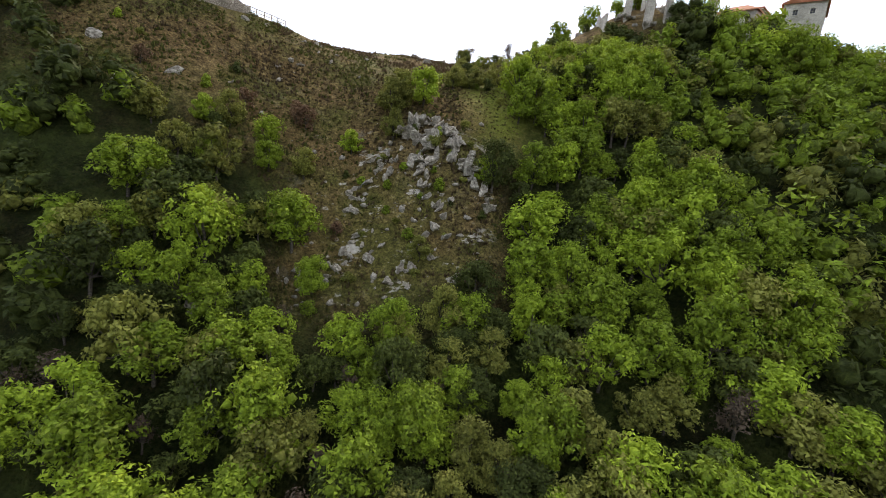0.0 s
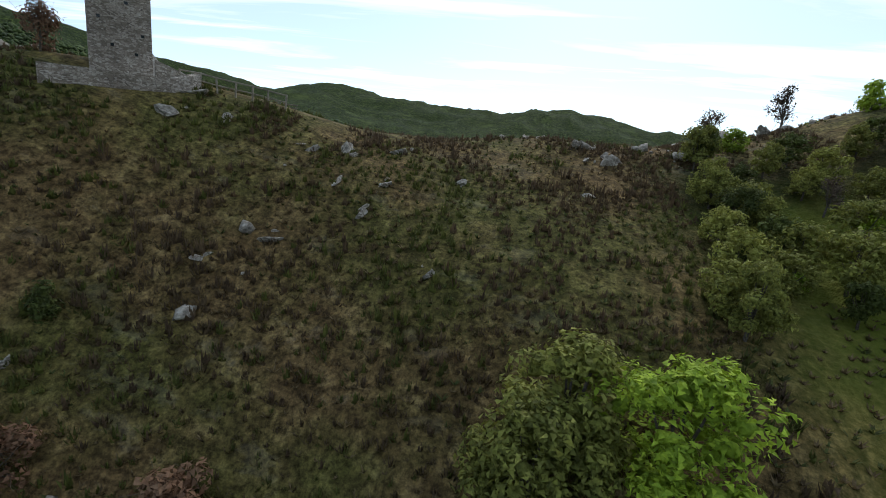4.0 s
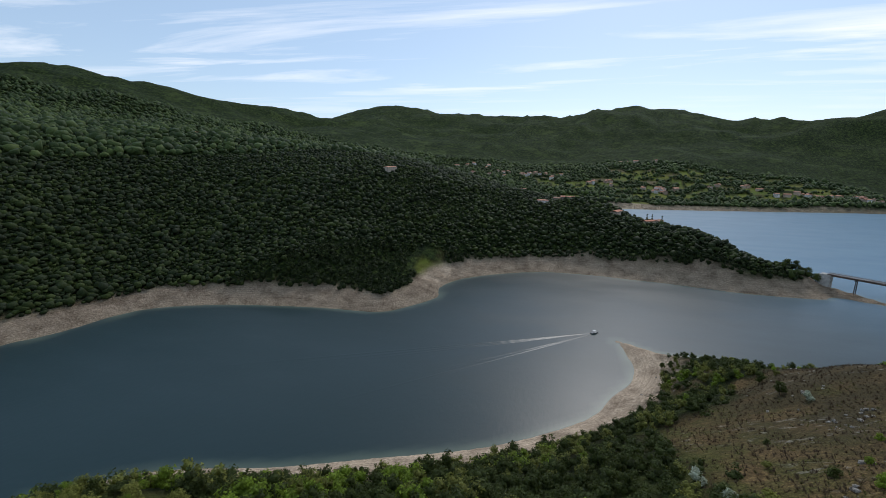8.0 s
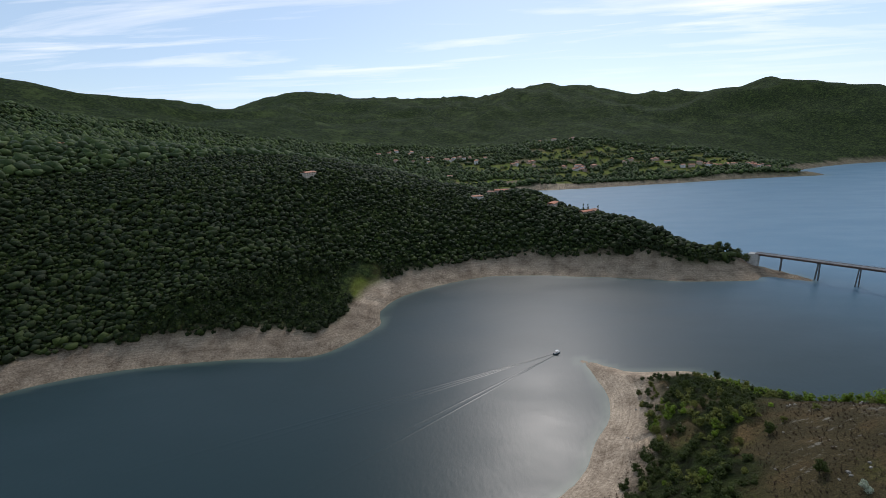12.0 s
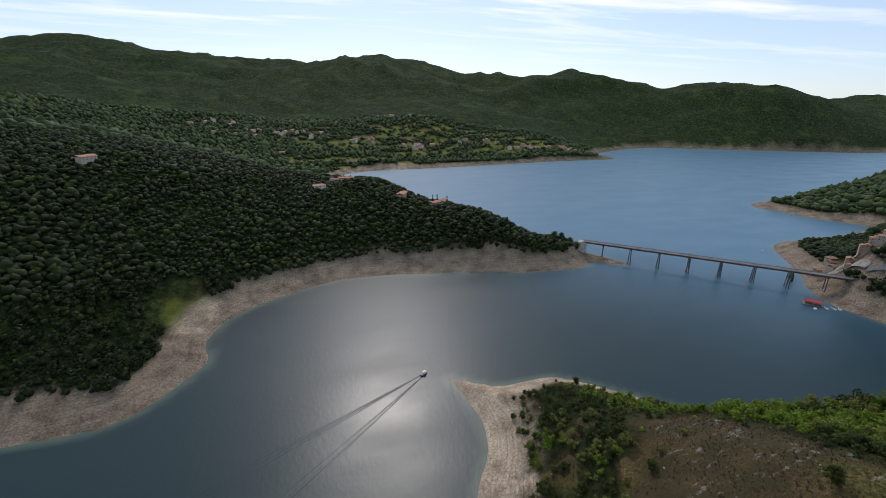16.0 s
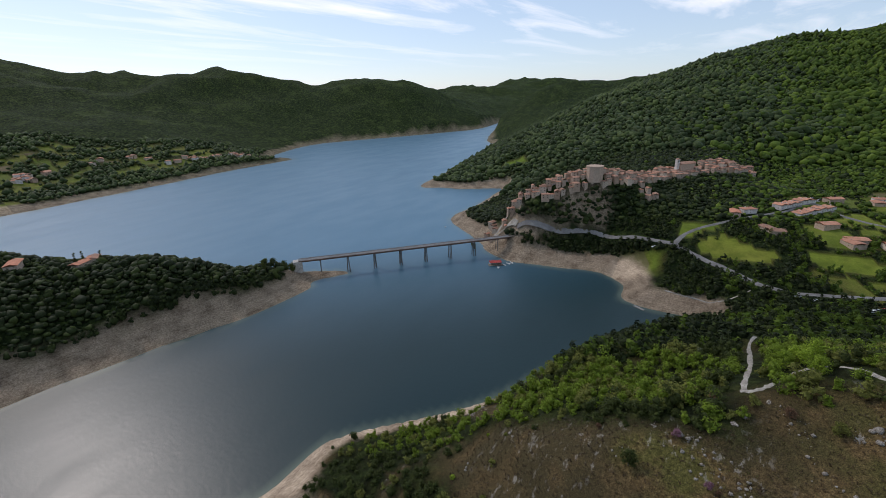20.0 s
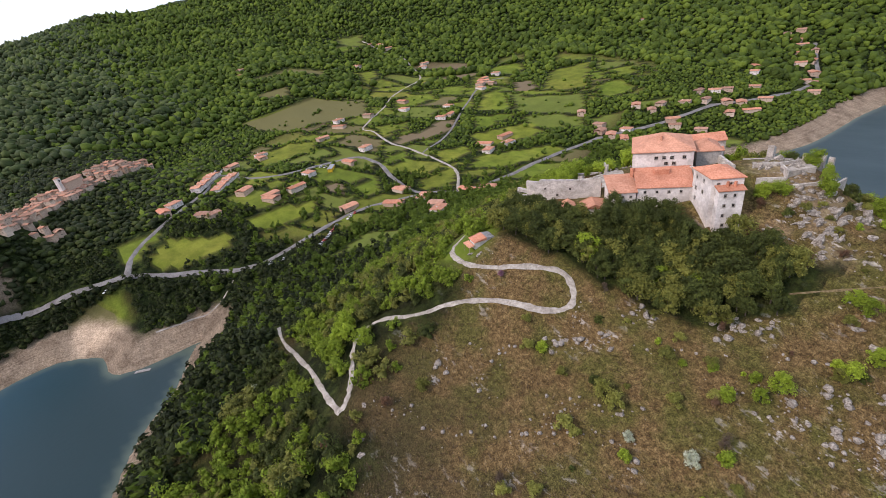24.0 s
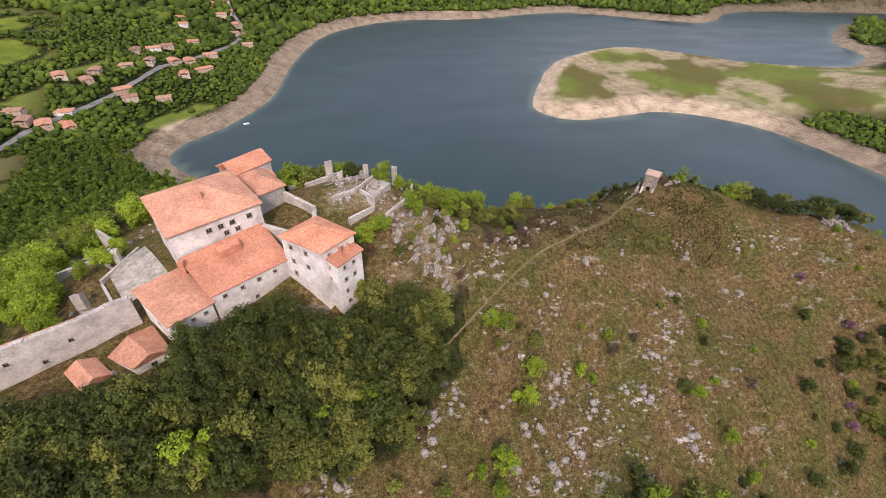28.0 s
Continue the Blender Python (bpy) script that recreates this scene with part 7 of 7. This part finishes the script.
    place([CLIP], [1], [(117, 40), (119, 44), (126, 50), (130, 55), (124, 58), (121, 62), (133, 48), (137, 56), (140, 50), (88, 15), (85, 18), (82, 13), (79, 16), (97, 27), (101, 24), (104, 28), (106, 24), (70, 19), (61, 30), (57, 31), (55, 40), (63, 46), (66, 48), (122, 46), (135, 62), (131, 62)], "clipped trees", (0.9, 1.4))
    place([CLIP], [1], CLIPPED + [(133, 40), (138, 36), (145, 40), (126, 55), (131, 45), (150, 43)], "clipped trees", (1.35, 1.9))
    place(BUSH, [2, 2, 1], [(54, 44), (50, 40), (47, 36), (52, 34), (44, 30), (57, 47), (60, 50), (46, 44), (42, 38), (49, 48)], "bushes under the ruins", (0.7, 1.2))

    # the rest of the hill's wood, past counting
    x, y = jitter_grid(-200, 270, -115, 335, 4.5)
    d = shore_distance(x, y)
    w = woodland(x, y, d)
    keep = (on_hill(x, y) >= 0.5) & (rng.random(len(x)) < w) & keep_clear(x, y) & (d > 6)
    keep &= ~((x > -75) & (x < 100) & (y > -95) & (y < 36)) & (inside(x, y, CASTLE_WOOD) < 0.5)
    for line, width in ROADS:
        keep &= ~near_line(x, y, line, width + 0.3)
    x = np.concatenate([x[keep], [p[0] for p in GULLY_REST]])
    y = np.concatenate([y[keep], [p[1] for p in GULLY_REST]])
    z = ground(x, y)
    r = random.Random(8)
    kind = fbm(x, y, 18, 2, 55) + rng.uniform(-0.25, 0.25, len(x)) + 0.09 * smooth(75, 95, y) * (1 - smooth(85, 120, x)) + 0.13 * smooth(95, 115, y) * (1 - smooth(15, 40, x)) * (1 - smooth(190, 215, y)) + 0.22 * smooth(190, 225, y) * (1 - smooth(80, 130, x))
    for mat_k, (mat, lo, hi) in enumerate(((LEAF_FRESH, -1, 0.52), (LEAF_OLIVE, 0.52, 0.66), (LEAF_DARK, 0.66, 2))):
        m = (kind >= lo) & (kind < hi)
        if not m.any():
            continue
        lite = [leaf_cloud(random.Random(70 + k), 10, 2.4, 3.4, 235, 0.31, 0.12) for k in range(4)]
        vs, fs, off = [], [], 0
        which = rng.integers(0, 4, len(x))
        for k in range(4):
            sel = m & (which == k)
            n = int(sel.sum())
            if not n:
                continue
            bv = np.array([tuple(p) for p in lite[k][0]])
            bf = np.array(lite[k][1])
            core = scatter(ICO_V, ICO_F, np.array([(c[0] * 0.8, c[1] * 0.8, c[2] * 0.9) for c in lite[k][2][:6]]), np.array([c[3] * 0.8 for c in lite[k][2][:6]]), 0.9, 0.3)
            bf = np.concatenate([bf, core[1] + len(bv)])
            bv = np.concatenate([bv, core[0]])
            size = rng.uniform(0.55, 1.25, n) * (0.65 + 0.7 * fbm(x[sel], y[sel], 30, 2, 66)) * (1 + 0.45 * in_box(x[sel], y[sel], 110, 270, -90, 240, 8) + 0.35 * in_box(x[sel], y[sel], -200, 20, 80, 205, 8) + 0.4 * in_box(x[sel], y[sel], -120, 120, -120, 36, 4))
            v, f = scatter(bv, bf, np.stack([x[sel], y[sel], z[sel] - 0.3], 1), size, rng.uniform(0.8, 1.1, n), 0.03)
            vs.append(v), fs.append(f + off)
            off += len(v)
        name = ("spring_green_wood", "olive_green_wood", "dark_green_wood")[mat_k]
        tagged(new(name, tri_mesh(name, np.concatenate(vs), np.concatenate(fs), mat)), "thicket of low trees and bushes on the hill", "woods", kind="stuff")


CYPRESS = tree_master("cypress", "slender dark cypress tree in a row", "tree", 68, 1.0, 8.5, LEAF_DARK, 900, 0.25, 22, 0.08)
CLIP = tree_master("clipped_tree", "round bright green tree on the castle terrace", "tree", 66, 2.2, 3.6, LEAF_FRESH, 2400, 0.15, 12, 0.15)
hill_trees()


# ---- rocks ----
def rock_master(seed):
    """A broken block: a ball cut by a dozen planes, with a little roughness on the faces."""
    r = random.Random(seed)
    planes = []
    for _ in range(8):
        planes.append((Vector((r.gauss(0, 1), r.gauss(0, 1), r.gauss(0.2, 0.8))).normalized(), r.uniform(0.3, 0.75)))
    v, f = finer(*ICO1)
    out = []
    for p in v:
        p = Vector(p)
        k = min([1.15] + [d / n.dot(p) for n, d in planes if n.dot(p) > 0.05])
        k *= 1 + 0.22 * noise.noise(p * 4.5 + Vector((0, seed, 0))) + 0.16 * noise.noise(p * 9 + Vector((seed, 0, 0)))
        q = Vector((p.x * 1.25, p.y * 0.8, p.z * 0.95)) * k
        q.z = max(q.z, -0.5)
        out.append(tuple(q))
    return mesh_of("rock", out, f.tolist(), ROCK)


def rocks():
    masters = [rock_master(k) for k in range(9)]
    r = random.Random(12)
    crag = []
    for line, n, s0, s1, wide in (([(12, -1), (15, -1.6), (18, -4), (20.5, -7), (23, -10.5)], 44, 0.6, 1.8, 1.2), ([(11, -3), (7, -6.5), (4, -9)], 20, 0.35, 1.0, 1.3), ([(12, -3.5), (14.5, -7), (17, -11)], 28, 0.5, 1.6, 2.2),
                                  ([(9, -9), (7, -14), (3, -15.5), (-2, -16.5)], 14, 0.3, 0.9, 1.6), ([(16, -11), (13, -15), (10, -19)], 16, 0.3, 0.9, 1.8), ([(46, 40), (50, 47), (56, 53)], 26, 0.6, 1.8, 5.0), ([(62, 30), (66, 34), (71, 38)], 18, 0.6, 1.8, 3.2), ([(49, 36), (54, 42), (59, 48)], 14, 0.6, 1.6, 4.0), ([(30, 40), (38, 46), (46, 52)], 6, 0.4, 1.0, 3.0), ([(-28, 19), (-33, 17), (-37, 15)], 14, 0.5, 1.3, 1.4), ([(-80, 35), (-84, 38)], 16, 0.6, 1.9, 2.2), ([(57, 78), (61, 81)], 10, 0.5, 1.2, 1.5)):
        for k in range(n):
            t = r.random() * (len(line) - 1)
            i = int(t)
            t -= i
            crag.append((line[i][0] + (line[i + 1][0] - line[i][0]) * t + r.gauss(0, wide * 0.5), line[i][1] + (line[i + 1][1] - line[i][1]) * t + r.gauss(0, wide * 0.5), r.uniform(s0, s1)))
    crag += [(17.5, -2.6, 1.7), (18.9, -3.8, 1.6), (13.8, -1.2, 1.4), (12.9, -3.6, 1.3), (20.7, -5.4, 1.4), (22.6, -4.8, 0.9), (21.5, -6.6, 1.5), (14.9, -4.7, 1.2), (12.4, -5.5, 1.1), (6.7, -4, 0.8), (9.1, -5.9, 1.0), (6.4, -6.2, 1.0), (10.6, -3.9, 0.8), (15.5, -5.7, 1.3), (11.6, -2.8, 1.1), (19.8, -6.6, 1.4),
             (3.9, -7, 1.0), (8.6, -6.3, 1.1), (-0.1, -17.4, 0.8), (9.8, -17, 1.1), (7.4, -14.4, 1.2), (11.3, -15.9, 1.1), (4, -13.3, 0.9), (15, -15.2, 0.9), (-11.2, -20.3, 1.3), (5.9, -11.6, 1.1)]
    steep = len(crag)
    crag += [(-25.8, -3.1, 2.0), (-24.6, -3.6, 1.5), (-31.2, 1, 1.6), (-21.5, 0.1, 1.2), (-5.4, 21.5, 1.0), (-1.7, 23.8, 1.0), (3.9, 20.9, 0.7), (-1.3, 18.4, 0.8), (-2, 15.5, 0.7), (13.2, 21.9, 0.7), (16.2, 28.2, 1.3), (13.8, 27.7, 0.8), (-16.9, 17.1, 1.0), (-13.9, 19.3, 0.6), (-9.8, 10.3, 0.5), (3.3, 11.7, 0.6), (8.7, 34.8, 1.1), (6.6, 35.2, 0.8), (10.4, 35, 0.8), (-10.7, -21.2, 1.0), (-0.7, -15.8, 0.9), (-14.7, 3.7, 0.6), (-17, 20.5, 1.0), (14, 31, 1.2), (15.6, 29.4, 1.0), (-7.5, 20.0, 0.8), (-4.5, 17.5, 0.6), (-6.5, 12.5, 0.7)]
    crag += [(58, 79, 1.5), (60.5, 81, 1.3), (62, 79, 1.2), (38.4, 65.5, 1.5), (35, 66.5, 1.4), (27, 70.3, 1.7), (25, 71, 1.2), (87, 103, 1.4), (89, 105, 1.1), (50, 54, 1.6), (53, 48, 2.4), (51, 43, 2.6), (55, 40, 2.2), (49, 37, 2.3), (56, 36, 2.2), (47, 41, 1.9), (68, 30, 2.8), (66, 27, 2.6), (70, 28, 2.4), (64.5, 33, 2.3), (71, 32, 2.2), (110, 160, 1.5), (113, 158, 1.2), (120, 152.5, 1.5), (-82, 37.5, 2.2), (-80, 36, 1.6), (-66, 30, 1.6), (-84, 40, 1.5), (52, 52, 1.8), (45, 52, 1.2), (127, 101.5, 1.2), (124, 101.2, 1.2)]
    for x, y, s in list(crag[steep:]):
        for _ in range(0 if s > 1.2 else 1):
            crag.append((x + r.uniform(-1.2, 1.2) * s, y + r.uniform(-1.2, 1.2) * s, s * r.uniform(0.3, 0.6)))
    xs, ys = np.array([c[0] for c in crag]), np.array([c[1] for c in crag])
    zs = ground(xs, ys)
    for k, ((x, y, s), z) in enumerate(zip(crag, zs.tolist())):
        tall = r.uniform(0.6, 1.15) if k < steep and s < 1.5 else r.uniform(0.5, 0.85)
        ob = new("rock", masters[r.randrange(9)])
        ob.matrix_world = pose(x, y, z + (0.1 if k < steep else -0.12) * s, r.uniform(-25, 25), r.uniform(-25, 25), 60 + r.uniform(-35, 35)) @ Matrix.Diagonal((s, s * r.uniform(0.6, 1.0), s * tall, 1))
        tagged(ob, "weathered pale limestone outcrop on the slope", "rock", "limestone outcrops")
    # strata of smaller stones over the dry slopes and down the crag
    x, y = jitter_grid(-120, 150, -40, 290, 1.15)
    d = shore_distance(x, y)
    u = 0.82 * x + 0.57 * y
    band = fbm(u * 0.35, (-0.57 * x + 0.82 * y) * 1.4, 9, 3, 14) + 0.5 * (fbm(x, y, 34, 2, 15) - 0.5)
    crag_zone = in_box(x, y, -4, 25, -22, 1, 4)
    bed = bedrock(x, y) * (0.4 + 1.2 * fbm(x, y, 3.0, 2, 92))
    ruin_rock = np.maximum(in_box(x, y, 43, 62, 35, 56, 3), in_box(x, y, 60, 74, 28, 40, 2)) * smooth(0.4, 0.6, fbm(x, y, 5, 3, 45))
    bed = np.maximum(bed, 0.9 * ruin_rock)
    chance = np.maximum.reduce([0.6 * ruin_rock, 0.3 * (band > 0.7), 0.35 * crag_zone, 0.85 * smooth(0.25, 0.75, bed), np.full(len(x), 0.004)])
    keep = (d > 8) & (on_hill(x, y) > 0.5) & (rng.random(len(x)) < chance) & (woodland(x, y, d) < 0.35) & (keep_clear(x, y, 1) | (ruin_rock > 0.3))
    keep &= ~((y > 38) & (y < 110) & (x < 12) & (bed < 0.25) & (rng.random(len(x)) < 0.8))
    keep &= ~((y < 34) & (y > 1) & (x < 22) & (rng.random(len(x)) < 0.75))
    for line, width in ROADS:
        keep &= ~near_line(x, y, line, width - 1)
    x, y, bed = x[keep], y[keep], bed[keep]
    z = ground(x, y)
    size = 0.12 + (0.55 + 0.5 * smooth(0.2, 0.8, bed)) * rng.random(len(x)) ** 3.2
    v, f = scatter(ICO_V, ICO_F, np.stack([x, y, z + 0.12 * size], 1), size, rng.uniform(0.45, 1.2, len(x)), 0.36)
    tagged(new("loose_stones", tri_mesh("loose_stones", v, f, ROCK)), "pale limestone stones strewn over the dry slope", "stones", kind="stuff")


rocks()


def tussocks():
    """Tufts of dry and green grass and dwarf heath over the slopes that the flight skims."""
    for name, seed, step, mat, x0, x1, y0, y1, cut, size in (("dry_grass", 1, 0.8, GRASS_DRY, -45, 35, -25, 42, 0.4, 0.3), ("green_tufts", 2, 1.0, GRASS_GREEN, -45, 42, -25, 42, 0.48, 0.3),
                                                             ("dry_grass_north", 3, 1.7, GRASS_DRY, -90, 125, 40, 125, 0.44, 0.5), ("heather_north", 5, 1.6, HEATH_BROWN, -60, 150, 118, 240, 0.36, 0.6), ("green_heath_north", 4, 2.0, GRASS_OLIVE, -90, 125, 40, 190, 0.54, 0.45)):
        x, y = jitter_grid(x0, x1, y0, y1, step)
        d = shore_distance(x, y)
        keep = (fbm(x, y, 7, 3, seed) > cut) & (woodland(x, y, d) < 0.6) & (d > 14) & keep_clear(x, y)
        for line, width in ROADS:
            keep &= ~near_line(x, y, line, width - 1.2)
        x, y = x[keep], y[keep]
        z = ground(x, y)
        r = random.Random(seed)
        bv, bf = [], []
        for k in range(9):
            a, l = r.uniform(0, math.tau), r.uniform(0.5, 1.1)
            c, s = math.cos(a), math.sin(a)
            i = len(bv)
            bv += [(c * 0.12 - s * 0.2, s * 0.12 + c * 0.2, -0.3), (c * 0.12 + s * 0.2, s * 0.12 - c * 0.2, -0.3), (c * l, s * l, r.uniform(0.35, 0.9))]
            bf.append((i, i + 1, i + 2))
        sz = size * rng.uniform(0.5, 1.4, len(x))
        v, f = scatter(np.array(bv), np.array(bf), np.stack([x, y, z + 0.05], 1), sz, 0.8, 0.15)
        tagged(new(name, tri_mesh(name, v, f, mat)), "tufts of grass and low heath on the slope", "grass", kind="stuff")


def heath():
    """Low cushions of heather and dwarf shrubs, close together on the south face of the saddle."""
    r = random.Random(9)
    bv, bf = [], []
    for k in range(15):
        a, lean = r.uniform(0, math.tau), r.uniform(0.15, 1.0)
        c, s = math.cos(a), math.sin(a)
        w = r.uniform(0.1, 0.22)
        i = len(bv)
        bv += [(c * lean * 0.55 - s * w, s * lean * 0.55 + c * w, -0.15), (c * lean * 0.55 + s * w, s * lean * 0.55 - c * w, -0.15), (c * lean * 1.05, s * lean * 1.05, r.uniform(0.3, 0.85) * (1.25 - 0.6 * lean))]
        bf.append((i, i + 1, i + 2))
    for name, mat, lo, hi in (("brown_heather", HEATH_BROWN, 0.0, 0.5), ("green_heather", HEATH_GREEN, 0.5, 1.0)):
        x, y = jitter_grid(-48, 36, -22, 42, 0.62)
        d = shore_distance(x, y)
        k = fbm(x, y, 9, 3, 31) + rng.uniform(-0.16, 0.16, len(x)) + 0.12 * smooth(0, -20, x) - 0.1 * smooth(0, 15, x)
        keep = (k >= lo) & (k < hi) & (woodland(x, y, d) < 0.6) & keep_clear(x, y) & (fbm(x, y, 3.0, 2, 32) > 0.36) & (in_box(x, y, 20, 38, -4, 20, 3) < 0.4)
        for line, width in ROADS:
            keep &= ~near_line(x, y, line, width - 1.4)
        x, y = x[keep], y[keep]
        z = ground(x, y)
        size = rng.uniform(0.28, 0.7, len(x)) * (0.6 + 0.8 * fbm(x, y, 4, 2, 35))
        v, f = scatter(np.array(bv), np.array(bf), np.stack([x, y, z - 0.02], 1), size, rng.uniform(0.6, 1.1, len(x)), 0.2)
        tagged(new(name, tri_mesh(name, v, f, mat)), "cushions of low heath on the slope", "heath", kind="stuff")


HEATH_BROWN = leaf_material("brown_heath", (0.035, 0.022, 0.014), (0.08, 0.052, 0.031), (0.16, 0.11, 0.06), 0.25, 0.2)
HEATH_GREEN = leaf_material("green_heath", (0.03, 0.034, 0.01), (0.07, 0.078, 0.018), (0.14, 0.15, 0.035), 0.25, 0.2)
heath()
GRASS_DRY = leaf_material("dry_tufts", (0.045, 0.03, 0.015), (0.108, 0.073, 0.035), (0.21, 0.15, 0.075), 0.2)
GRASS_OLIVE = leaf_material("olive_tufts", (0.05, 0.048, 0.014), (0.11, 0.105, 0.03), (0.2, 0.185, 0.06), 0.2)
GRASS_GREEN = leaf_material("green_tufts", (0.03, 0.038, 0.012), (0.065, 0.078, 0.02), (0.12, 0.135, 0.04), 0.2)
tussocks()
far_woods()
